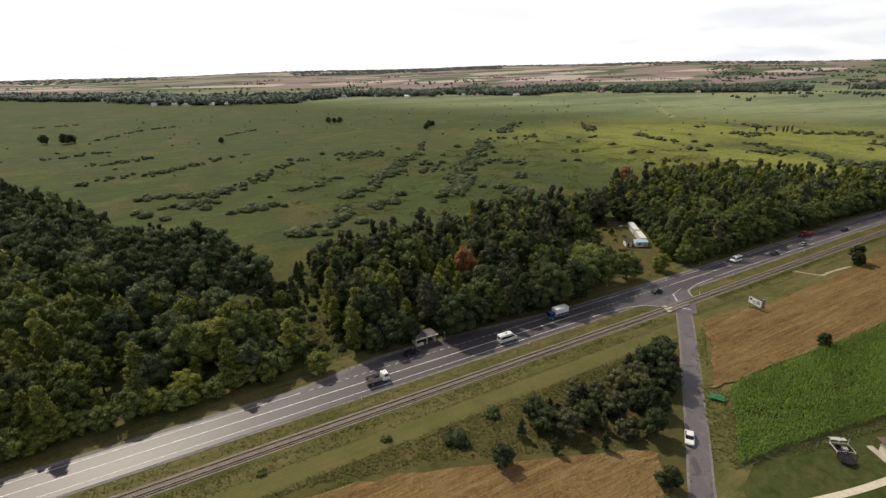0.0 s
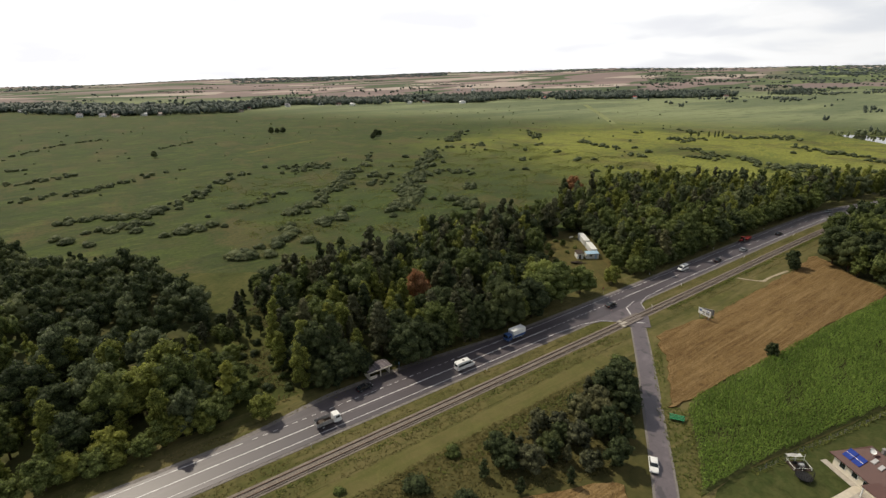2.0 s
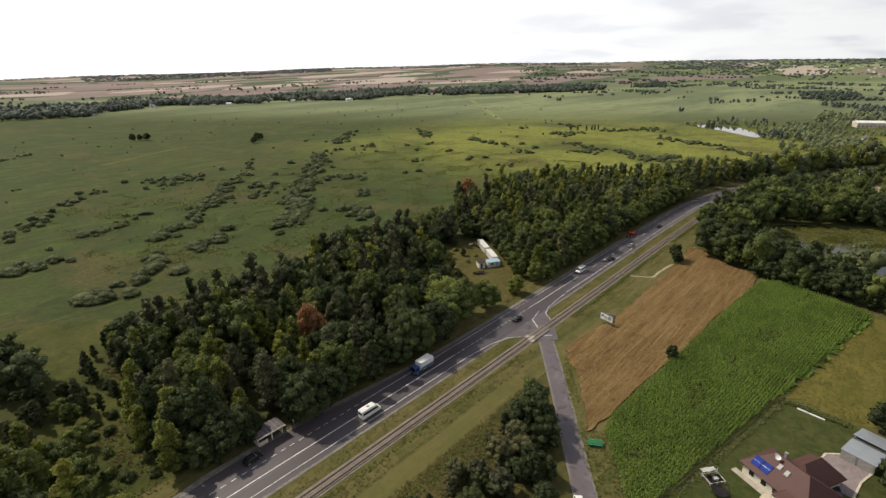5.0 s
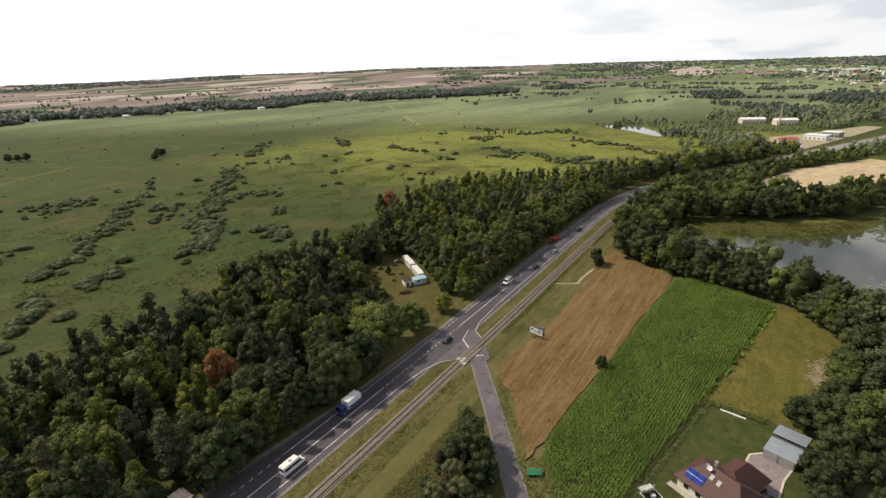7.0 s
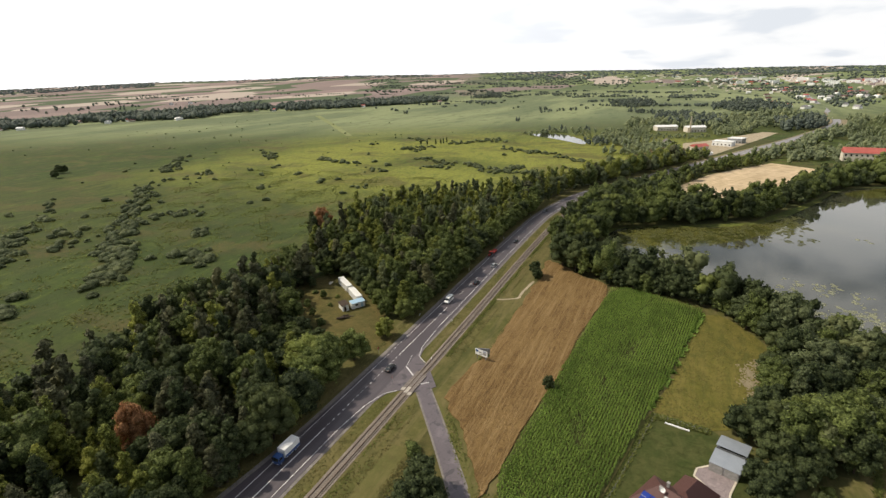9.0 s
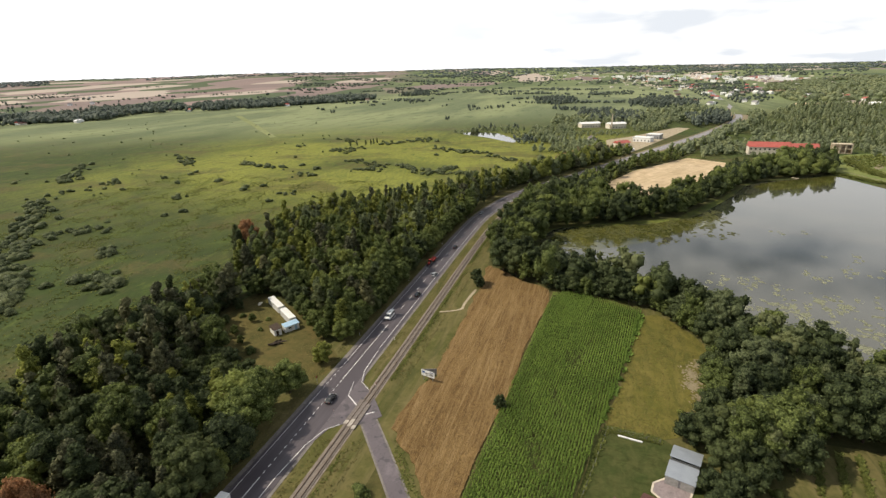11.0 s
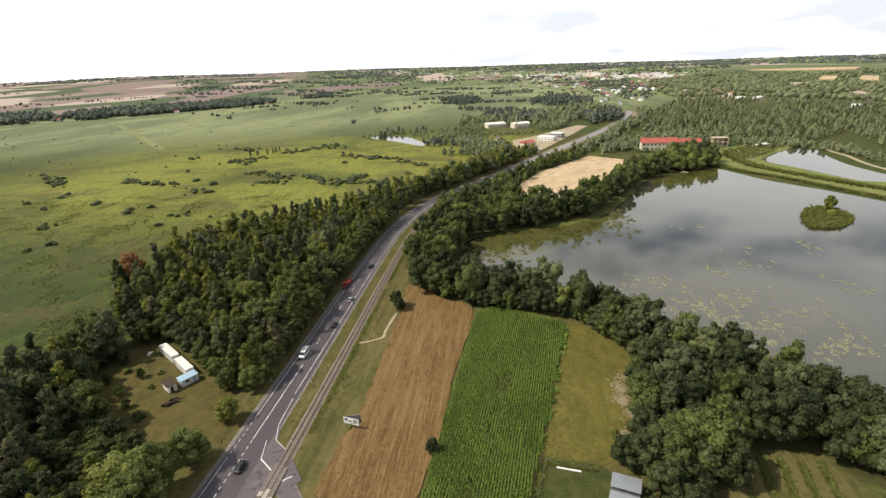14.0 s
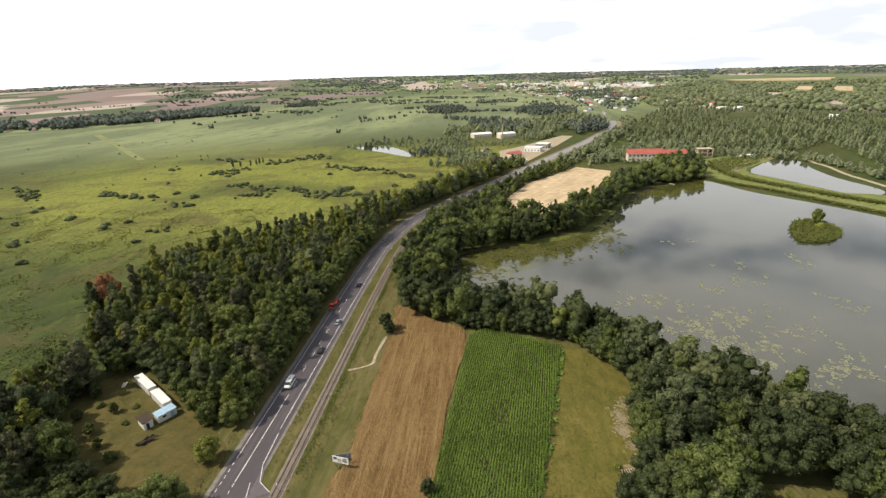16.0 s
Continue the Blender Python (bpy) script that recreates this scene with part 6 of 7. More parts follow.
Z = 0.165
van("white minibus with dark windows on the main road", pose(76, 100.2, Z), WHITE)
van("white delivery van on the main road", pose(191, 103.8, Z, 0, 0, 180), WHITE, 5.4, 2.3, "delivery_van")
lorry("box truck with blue cab and white box on the main road", pose(98, 103.9, Z, 0, 0, 180), NAVY, WHITE, False)
lorry("white flatbed truck with slatted sides on the main road", pose(36, 100.2, Z), WHITE, WHITE, True)
car("black car parked in the bus bay", pose(49, 107.6, Z, 0, 0, 4), BLACK)
car("white car standing on the side road", pose(85, 48.2, 0.155, 0, 0, 217), WHITE)
car("dark grey car on the main road", pose(140, 100.2, Z), BLACK)
car("dark car on the main road", pose(212, 100.3, Z), BLACK)
car("silver car on the main road", pose(234, 100.3, Z), SILVER)
car("dark car on the main road bend", pose(*on_road(272, -1.8)[0], Z), BLACK)
car("silver car on the main road bend", pose(*on_road(338, 1.8)[0], Z, 0, 0, 165), SILVER)
# added car, standing in for plants and dark clutter at the house corner
car("dark car added in place of dark clutter beside the house", pose(121.5, 12.4, 0.12, 0, 0, 20), BLACK)

tr = thing("red_tractor", "red farm tractor with a towed red implement", "tractor", pose(246, 106.6, 0.165, 0, 0, 180))
part("bonnet", box(1.7, 0.8, 0.8, 1.0, 0, 0.8, 0.08), RED, tr)
part("cab", box(1.4, 1.4, 1.6, -0.5, 0, 0.9, 0.06, None, 0.88), GLASS, tr, "glazed cab")
part("cab_roof", box(1.5, 1.4, 0.14, -0.5, 0, 2.5, 0.04), RED, tr)
wheels(tr, (1.4,), 0.7, 0.45)
wheels(tr, (-0.6,), 0.85, 0.8)
part("drawbar", bar((-1.2, 0, 0.6), (-3.2, 0, 0.6), 0.08), RED, tr)
part("implement", prism([(-7.4, 0.5), (-3.0, 0.5), (-2.8, 1.2), (-7.6, 1.5)], 2.0, 0.06), RED, tr, "red farm implement")
wheels(tr, (-5.4,), 0.95, 0.45)

# crossing signs
for x, y, a in ((133.6, 95.6, 40), (147.6, 89.6, 220), (146, 108.2, 180)):
    sg = thing("road_sign", "small road sign on a grey post", "road sign", pose(x, y, 0.08, 0, 0, a), "road signs")
    part("post", bar((0, 0, 0), (0, 0, 2.4), 0.045), STEEL, sg)
    part("plate", tube(0.36, 0.36, 0.03, pose(0, -0.06, 2.4, 90, 0, 0), 16), WHITE, sg, "white plate")
    part("border", tube(0.4, 0.4, 0.02, pose(0, -0.03, 2.4, 90, 0, 0), 16), RED, sg, "red rim")

# white marker posts along the verges and the bus stop sign
for s_ in (-20, 30, 80, 176, 226, 276, 326):
    for off in (-6.6, 6.8):
        if off > 0 and 0 < s_ < 120:
            continue
        q = on_road(s_, off)[0]
        mp = thing("marker_post", "white roadside marker post with a dark band", "marker post", pose(q[0], q[1], 0.06), "marker posts")
        part("post", box(0.14, 0.12, 1.0, 0, 0, 0, 0.02), WHITE, mp)
        part("band", box(0.15, 0.13, 0.18, 0, 0, 0.7), BLACK, mp, "black band")
bs = thing("bus_stop_sign", "bus stop sign on a thin grey post by the shelter", "road sign", pose(60.6, 109.6, 0.1), "road signs")
part("post", bar((0, 0, 0), (0, 0, 2.8), 0.04), STEEL, bs)
part("plate", box(0.06, 0.5, 0.6, 0, 0, 2.2, 0.01), SKYBLUE, bs, "pale blue plate")

# junction paint
def paint_line(a, b, wide, z):
    v = Vector((b[0] - a[0], b[1] - a[1], 0))
    part("lane_marking", box(v.length, wide, 0.012, v.length / 2, 0, 0), PAINT, road, "", pose(a[0], a[1], z, 0, 0, math.degrees(math.atan2(v.y, v.x))))


paint_line((143.4, 96.4), (139.4, 91.4), 0.32, 0.157)
paint_line((143.4, 96.4), (150.0, 98.0), 0.14, 0.157)
paint_line((136.4, 88.6), (138.6, 86.0), 0.3, 0.157)
for arc in ([(112, 98.2), (122, 97.4), (128.4, 95.6), (131.4, 92.8)], [(168, 98.2), (156, 97.4), (150.4, 95.6), (147.4, 91.8)]):
    for a, b in zip(arc, arc[1:]):
        paint_line(a, b, 0.16, 0.158)

# ---- pond plants ----
def floats(name, spots, mat, label, z, size=(0.3, 0.9)):
    """Floating leaf mats: many small flat pads."""
    r = np.random.default_rng(41)
    V, F, off = [], [], 0
    for cx, cy, rx, ry, n in spots:
        for i in range(n):
            a, q = r.uniform(0, 6.28), abs(r.normal(0, 0.6))
            x, y = cx + rx * q * math.cos(a), cy + ry * q * math.sin(a)
            s = r.uniform(*size)
            t = np.arange(6) * math.pi / 3 + r.uniform(0, 1)
            V.append(np.column_stack([x + s * np.cos(t) * r.uniform(0.7, 1.3), y + s * np.sin(t), np.full(6, z + r.uniform(0, 0.02))]))
            F.append(np.arange(6)[None] + off)
            off += 6
    me = np_mesh(name, np.concatenate(V), np.concatenate(F), mat)
    tagged(part(name, me, mat), label, "ground cover" if mat in (BARE, MOWN) else "water plants", kind="stuff")


PADS = leaf_mat("lily_pads", (0.160, 0.172, 0.108), (0.310, 0.312, 0.210), 0.1)
ALGAE = leaf_mat("algae_mats", (0.055, 0.062, 0.018), (0.115, 0.112, 0.036), 0.1)
LILIES = [(300, -116, 4, 5), (244, -57, 6, 14), (227, -61, 6, 16), (230, -43, 5, 12), (239, -35, 5, 10), (211, -55, 5, 14), (256, -108, 4, 5), (206, -83, 5, 10), (231, -77, 5, 8), (259, -19, 5, 6), (335, -72, 6, 5), (300, -86, 5, 5), (250, -77, 4, 5), (236, -20, 4, 8), (205, -60, 6, 14)]
MORE_LILIES = [(230, -32, 6, 20), (245, -46, 7, 20), (220, -44, 7, 20), (262, -31, 5, 10), (205, -84, 6, 12), (258, -109, 5, 8), (282, -80, 5, 8), (309, -119, 4, 6), (190, -100, 6, 12), (270, -60, 6, 8)]
r = np.random.default_rng(42)
pads = []
for cx, cy, rr, n in LILIES + MORE_LILIES:
    for i in range(n):
        pads.append((cx + r.normal(0, rr), cy + r.normal(0, rr), r.uniform(0.8, 3.4), r.uniform(0.6, 2.0), int(r.integers(8, 24))))
floats("lily_pads", pads, PADS, "floating mats of pale lily pads on the pond", 0.115, (0.18, 0.62))
mats = []
for i in range(300):
    t = r.random()
    a = np.array([(258, 56), (300, 58), (324, 42), (332, 18), (352, -18), (380, -38)])
    j = t * (len(a) - 1)
    b = a[int(j)] * (1 - j % 1) + a[min(int(j) + 1, len(a) - 1)] * (j % 1)
    inner = np.array([262, -60]) - b
    inner = inner / np.linalg.norm(inner)
    q = b + inner * abs(r.normal(0, 16)) + r.normal(0, 2, 2)
    mats.append((q[0], q[1], r.uniform(1.5, 5), r.uniform(1, 3), int(r.integers(5, 14))))
# olive sheet: algae, with the trees' reflection also put into its colour
m, k = material("algae_scum")
p = place(k)
am = k.noise(p, 0.09, 5.0, 0.7, 0.6)
c = k.mix(k.ramp(am, 0.35, 0.65), (0.040, 0.044, 0.012), (0.100, 0.098, 0.026))
SHORE_TINT = finish(m, k, c, 0.10, 0.0, k.noise(p, 1.2, 4.0), 0.006, 0.6)
for outline in ([(326, 36), (334, 12), (352, -19), (366, -36), (346, -36), (322, -12), (300, 10), (285, 32), (290, 50), (312, 52)], [(503, -148), (487, -119), (461, -84), (444, -82), (446, -98), (470, -132)]):
    sheet("algae_bloom", rounded(outline, 5), 0.107, SHORE_TINT, "olive algae and painted tree reflection along the wooded shore", "water plants", 0.1, 0.9)
floats("algae_mats", mats, ALGAE, "olive algae mats along the wooded shore", 0.112)

bare = [(186, -1.5, 3.5, 2, 90), (180, 0.6, 5, 2.4, 260), (174, 1.6, 4, 2.2, 240), (168, 0.4, 3, 2, 90), (160, 3.0, 3, 2.0, 60)]
floats("bare_spots", bare, BARE, "bare sandy spots at the meadow edge", 0.10, (0.12, 0.42))
sheet("dry_edge_strip", [(133.5, 80.6), (128, 75.4), (121, 69.4), (113, 63.2), (106.2, 58.2), (104.8, 59.4), (111.4, 64.8), (119.6, 71.4), (126.4, 76.8), (131, 80.8)], 0.07, MOWN, "thin dry grass between side road and grain", "verge", 0.3, 0.25)
floats("field_corner_soil", [(107, 58.6, 3, 1.6, 60), (113, 63.0, 3, 0.8, 30), (155, 75.4, 4, 1.0, 40)], MOWN, "bare pale soil at the grain field corners", 0.12, (0.15, 0.5))

# reeds on the island and along the dam
isl = random_in(rounded([(361, -142), (336, -134), (334, -146), (352, -166), (374, -168), (378, -156)], 5), 1600, 51)
tufts("island_reeds", isl, 1.0, 2.2, GRASS_GREEN, "tall reeds covering the island", 0.8, 0.4)
plant("broad", 371, -163, 9, LEAF_YELLOW, "bright green tree on the pond island", "", 0.9, 0.4)
plant("bush", 362, -160, 4, LEAF_YELLOW, "bright green bush on the pond island", "", 0.9, 0.4)
dam_edge = rounded([(516, -151), (489, -165), (461, -184), (432, -198), (393, -217), (330, -252)], 30, False)
rd = np.random.default_rng(52)
tufts("dam_reeds", dam_edge[rd.integers(0, len(dam_edge), 2200)] + rd.normal(0, 1.8, (2200, 2)), 0.8, 1.8, GRASS_GREEN, "reeds along the grassy dam", 0.9, 0.3)
reed_belt = rounded([(575, -186), (528, -180), (500, -186), (461, -206), (435, -221), (400, -246)], 30, False)
tufts("dam_reeds", reed_belt[rd.integers(0, len(reed_belt), 2600)] + rd.normal(0, 2.4, (2600, 2)), 1.2, 2.4, GRASS_GREEN, "darker reed belt along the dam", 1.2, 0.4)
tufts("dam_reeds", random_in([(545, -172), (600, -188), (624, -232), (612, -256), (566, -214), (548, -196)], 1500, 53), 0.8, 2.0, GRASS_GREEN, "tall reeds behind the dam", 1.3, 0.3)

# ---- far woods, hedges and settlements ----
def line_spots(points, gap, spread, lo, hi, seed, kind="clump", skip=0.0):
    r = np.random.default_rng(seed)
    P = np.array(points, float)
    out = []
    for a, b in zip(P, P[1:]):
        n = int(np.hypot(*(b - a)) / gap)
        for i in range(n):
            if r.random() < skip:
                continue
            q = a + (b - a) * r.random() + r.normal(0, spread, 2)
            out.append((kind, *q, r.uniform(lo, hi), r.uniform(0.8, 1.3)))
    return out


def area_spots(poly, gap, lo, hi, seed, kind="clump", wide=1.0):
    r = np.random.default_rng(seed)
    return [(kind, x, y, r.uniform(lo, hi), wide * r.uniform(0.8, 1.25)) for x, y in scatter(poly, gap, seed)]


def speckle(x, y, scale, seed=0.0):
    """Smooth uneven field between about -1 and 1."""
    return noise.noise((x * scale, y * scale, seed)) + 0.5 * noise.noise((x * scale * 2.7, y * scale * 2.7, seed + 5))


# village trees: ragged belt between the marsh and the slopes
BELT_FRONT = [(-480, 2000), (-302, 1809), (-169, 1696), (-3, 1430), (108, 1320), (285, 1270), (335, 1350), (515, 1424), (689, 1300), (831, 1280), (914, 1160), (1082, 1200), (1226, 1020), (1369, 935), (1520, 850), (1700, 800)]
BELT_DEEP = np.interp(np.arange(len(BELT_FRONT)), [0, 3, 5, 6, 8, 10, 12, 15], [180, 330, 420, 260, 190, 230, 260, 150])
belt, belt_line = [], rounded(BELT_FRONT, 8, False)
r = np.random.default_rng(61)
for i in range(8200):
    j = r.uniform(0, len(belt_line) - 1.01)
    q = belt_line[int(j)] * (1 - j % 1) + belt_line[int(j) + 1] * (j % 1)
    q = q + np.array([0.42, 0.9]) * np.interp(j / 8, np.arange(len(BELT_FRONT)), BELT_DEEP) * r.random() ** 1.3 + r.normal(0, 9, 2)
    if speckle(*q, 0.011, 3.0) > -0.16:
        belt.append(("clump" if r.random() < 0.15 else "blob", *q, r.uniform(9, 20), r.uniform(0.75, 1.15)))
for i in range(900):
    j = r.uniform(0, len(belt_line) - 1.01)
    q = belt_line[int(j)] + np.array([0.42, 0.9]) * r.uniform(150, 900) + r.normal(0, 20, 2)
    if speckle(*q, 0.006, 8.0) > 0.22:
        belt.append(("blob", *q, r.uniform(6, 12), r.uniform(0.8, 1.3)))
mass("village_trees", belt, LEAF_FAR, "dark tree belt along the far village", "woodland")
FAR_FOREST = [(790, -150), (835, -155), (960, -200), (1225, -335), (1240, -440), (1028, -560), (900, -700), (520, -520), (420, -330), (360, -300), (440, -287), (500, -285), (560, -289), (620, -278), (665, -240), (715, -205)]
UPPER_FOREST = [(1290, -345), (1689, -385), (2150, -520), (2560, -940), (2300, -1290), (1900, -1500), (1200, -1000), (1000, -650), (1270, -450)]
ORANGE_FIELDS = ([(1800, -925), (2100, -1100), (2118, -1165), (1765, -955)], [(2050, -1200), (1955, -1195), (1625, -985), (1710, -985)], [(2758, -1029), (2782, -1280), (2480, -1462), (2283, -1322), (2544, -1069)])
forest = area_spots(FAR_FOREST, 8.5, 4.5, 11, 64, "clump", 0.64) + area_spots(UPPER_FOREST, 15, 8, 13, 65, "blob", 1.15)
forest = [s for s in forest if not any(inside(f, [(s[1] + 0.87 * d, s[2] - 0.5 * d)])[0] for f in ORANGE_FIELDS for d in (0, 70, 140, 210))]
forest = [s for s in forest if math.sin(s[1] * 0.021 + math.sin(s[2] * 0.017) * 2) + math.sin(s[2] * 0.033 + s[1] * 0.009) < 1.35]
forest = [s for s in forest if all(math.hypot(s[1] - x, s[2] - y) > 30 for x, y in ((1289, -491), (1276, -522), (1028, -577)))]
half = np.random.default_rng(65).random(len(forest)) < 0.72
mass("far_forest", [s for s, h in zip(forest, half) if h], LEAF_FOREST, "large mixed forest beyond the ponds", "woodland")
mass("far_forest", [s for s, h in zip(forest, half) if not h], LEAF_WILLOW, "large mixed forest beyond the ponds", "woodland")
for nm, pts in (("tan_field", [(1222, -335), (1252, -335), (1264, -445), (1236, -445)]), ("tan_field", [(1675, -375), (1712, -375), (1778, -495), (1742, -500)]), ("orange_field", ORANGE_FIELDS[0]), ("orange_field", ORANGE_FIELDS[1]), ("tan_field", ORANGE_FIELDS[2]), ("brown_field", [(1018, -38), (1048, -38), (1062, -114), (1036, -116)])):
    c = np.mean(np.array(pts), 0)
    sheet(nm, pts, float(height(*c)) + 1.2, STUBBLE, "pale harvested field among the far woods", "field", 6.0)
mid = area_spots([(765, 62), (1010, 52), (1050, -28), (1215, -130), (1060, -175), (900, -100), (880, -60), (860, -20), (760, 10), (745, 40)], 13, 8, 15, 66)
mid = [s for s in mid if not (650 < s[1] < 870 and -45 < s[2] < 75)]
mid += area_spots([(868, 110), (980, 120), (980, -30), (868, -20)], 11, 8, 13, 73) + area_spots([(790, 96), (870, 100), (868, 72), (800, 70)], 8, 5, 9, 74)
mid += area_spots([(740, 84), (790, 80), (780, -6), (744, 10)], 7.5, 3.0, 5.0, 75) + area_spots([(786, -6), (880, -8), (880, -60), (800, -60)], 8, 6, 11, 76)
mid += area_spots([(655, 128), (700, 134), (735, 150), (770, 180), (784, 172), (740, 130), (690, 110), (650, 112)], 7, 3, 6, 77)
mid += area_spots([(640, 30), (690, 40), (680, 110), (740, 100), (800, 130), (690, 125), (600, 45)], 9, 6, 11, 67)
mid += area_spots([(570, 60), (640, 30), (650, 50), (600, 110)], 8, 6, 10, 68)
mid += line_spots([(600, -45), (700, -95), (780, -128), (930, -195), (1060, -222)], 4.0, 7, 7, 13, 69)
mid += line_spots([(590, -60), (640, -100), (650, -100)], 4, 9, 6, 10, 70)
mid += area_spots([(595, -75), (640, -95), (645, -200), (600, -178), (585, -150)], 9, 6, 10, 71)
mid += area_spots([(640, -205), (720, -190), (700, -150), (790, -160), (660, -120), (640, -150)], 11, 7, 12, 72)
mid += line_spots([(470, -287), (500, -288), (540, -292), (580, -293), (612, -300)], 3.4, 3.0, 4.0, 8.0, 78) + line_spots([(606, -270), (632, -262), (640, -236)], 3.4, 3.0, 4.0, 7.0, 87)
mid += line_spots([(600, -240), (575, -220), (548, -205)], 9.0, 2.0, 1.6, 3.4, 79)
mid += area_spots([(600, -60), (680, -98), (690, -170), (634, -178), (634, -106), (606, -100), (588, -70)], 7.0, 4.5, 9.0, 88)
mid += line_spots([(740, 222), (764, 242), (780, 225), (772, 196)], 3.5, 4.0, 2.0, 5.0, 81)
# groves on the plain towards the town
mid += area_spots([(655, 66), (700, 62), (745, 66), (800, 78), (840, 92), (800, 126), (742, 112), (690, 104)], 8.5, 4.5, 8.5, 82)
mid += area_spots([(600, -215), (650, -215), (700, -200), (750, -165), (790, -165), (720, -225), (660, -262), (620, -292), (540, -302), (440, -302), (440, -288), (560, -288), (606, -264)], 7.6, 3.5, 8.0, 85)
YARD = [(596, 14), (640, 26), (703, 27), (735, 0), (800, -40), (850, -72), (842, -88), (771, -62), (702, -36), (640, -12), (600, 4)]
SCHOOL = [(588, -106), (626, -106), (626, -176), (588, -176)]
mid = [q for q in mid if not any(inside(YARD, [(q[1] + d, q[2] - 0.1 * d)])[0] for d in (0, 18, 36)) and not inside(SCHOOL, [q[1:3]])[0]]
mid += line_spots([(597, -104), (592, -130), (596, -150)], 3.6, 2.0, 4.0, 6.5, 89)
mid += line_spots([(760, 232), (786, 205), (800, 172), (790, 150)], 2.6, 5, 4, 8, 83)
mass("drying_thicket", line_spots([(508, 84), (540, 68), (575, 50), (610, 34)], 2.6, 5, 5, 9, 86), LEAF_TAN, "thicket of browned leaves along the road wood", "woodland")
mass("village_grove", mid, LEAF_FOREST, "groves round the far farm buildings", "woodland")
GROVES = (([(1514, 229), (1640, 174), (1484, 98), (1305, 146)], 12), ([(1018, 79), (1122, 36), (1010, -36), (900, -21), (880, 46)], 9), ([(1434, -25), (1513, -107), (1371, -177), (1204, -150), (1232, -22)], 11), ([(975, -94), (1062, -171), (913, -159), (847, -93)], 9), ([(1837, 782), (1855, 653), (2174, 771)], 14))
far = []
for i, (poly, gap) in enumerate(GROVES):
    far += [q for q in area_spots(poly, gap, 8, 15, 84 + i) if speckle(q[1], q[2], 0.012, i) > -0.35]
HEDGES = [([(1380, 204), (1437, 102), (1627, 182)], 5, 8, 6, 11), ([(1201, 142), (1137, 64), (1040, 76)], 4.5, 7, 6, 11), ([(808, 224), (825, 159)], 5, 8, 5, 9), ([(680, 136), (665, 100), (648, 77)], 3.5, 8, 6, 10), ([(1574, 648), (1497, 564)], 5, 14, 8, 13), ([(1303, 240), (1160, 330)], 9, 9, 5, 9), ([(1240, 342), (1246, 340)], 1.5, 4, 9, 12), ([(951, 315), (955, 314)], 2, 2, 8, 10), ([(1095, 640), (1110, 645)], 4, 5, 8, 11), ([(1858, 100), (1914, -82)], 8, 9, 7, 11), ([(2157, 833), (2134, 733)], 5, 12, 8, 13)]
for pts, gp, sp_, lo, hi in HEDGES:
    far += line_spots(pts, gp, sp_, lo, hi, 80 + len(far) % 97, "clump" if pts[0][0] < 1500 else "blob")
r = np.random.default_rng(90)
# rows and single trees between the fields, running across the plain
for i in range(95):
    a, d = r.uniform(1.0, 1.75), r.uniform(1350, 2500)
    x, y = 30 + d * math.sin(a), 40 + d * math.cos(a)
    if any(inside(f, [(x, y)])[0] for f in (FAR_FOREST, UPPER_FOREST)) or float(np.min(np.hypot(CENTRE[:, 0] - x, CENTRE[:, 1] - y))) < 60:
        continue
    l = r.uniform(20, 190) if r.random() < 0.6 else 4
    b = a + math.pi / 2 + r.normal(0, 0.2)
    far += line_spots([(x, y), (x + l * math.sin(b), y + l * math.cos(b))], 5.5 if l > 10 else 1.5, 5, 5, 10, 900 + i, "blob")
# wooded suburbs before the town
for i in range(3400):
    a, d = r.uniform(0.98, 1.95), 2250 + 1500 * r.random()
    x, y = 30 + d * math.sin(a), 40 + d * math.cos(a)
    if speckle(x, y * 0.8, 0.0042, 2.0) > 0.02 + 0.4 * max(0.0, (2700 - d) / 450) and not inside(ORANGE_FIELDS[2], [(x, y)])[0]:
        far.append(("blob", x, y, r.uniform(6, 12), r.uniform(1.0, 1.8)))
# trees among the houses along the far road
for x, y in random_in([(1260, -205), (2300, -250), (2350, -480), (1320, -335)], 620, 93):
    if float(np.min(np.hypot(CENTRE[:, 0] - x, CENTRE[:, 1] - y))) > 14:
        far.append(("blob", x, y, r.uniform(5, 10), r.uniform(0.9, 1.3)))
# spinneys on the arable slopes
for i in range(42):
    a, d = r.uniform(-0.25, 1.0), r.uniform(2000, 3900)
    x, y = 30 + d * math.sin(a), 40 + d * math.cos(a)
    b, l = a + math.pi / 2 + r.normal(0, 0.3), r.uniform(20, 200)
    far += line_spots([(x, y), (x + l * math.sin(b), y + l * math.cos(b))], 8, 7, 5, 9, 1500 + i, "blob")
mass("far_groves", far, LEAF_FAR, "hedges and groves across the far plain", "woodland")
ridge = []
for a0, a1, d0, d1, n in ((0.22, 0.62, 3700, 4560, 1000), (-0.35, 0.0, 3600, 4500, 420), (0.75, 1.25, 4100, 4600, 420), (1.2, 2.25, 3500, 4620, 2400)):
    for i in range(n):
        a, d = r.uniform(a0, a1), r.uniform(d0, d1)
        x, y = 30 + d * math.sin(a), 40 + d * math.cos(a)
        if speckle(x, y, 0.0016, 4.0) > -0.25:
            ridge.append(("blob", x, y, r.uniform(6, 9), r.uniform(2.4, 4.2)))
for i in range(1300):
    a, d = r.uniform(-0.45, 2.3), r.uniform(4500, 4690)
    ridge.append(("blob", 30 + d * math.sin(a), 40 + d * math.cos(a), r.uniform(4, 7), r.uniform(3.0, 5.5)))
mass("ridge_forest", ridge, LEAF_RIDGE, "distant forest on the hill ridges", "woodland")

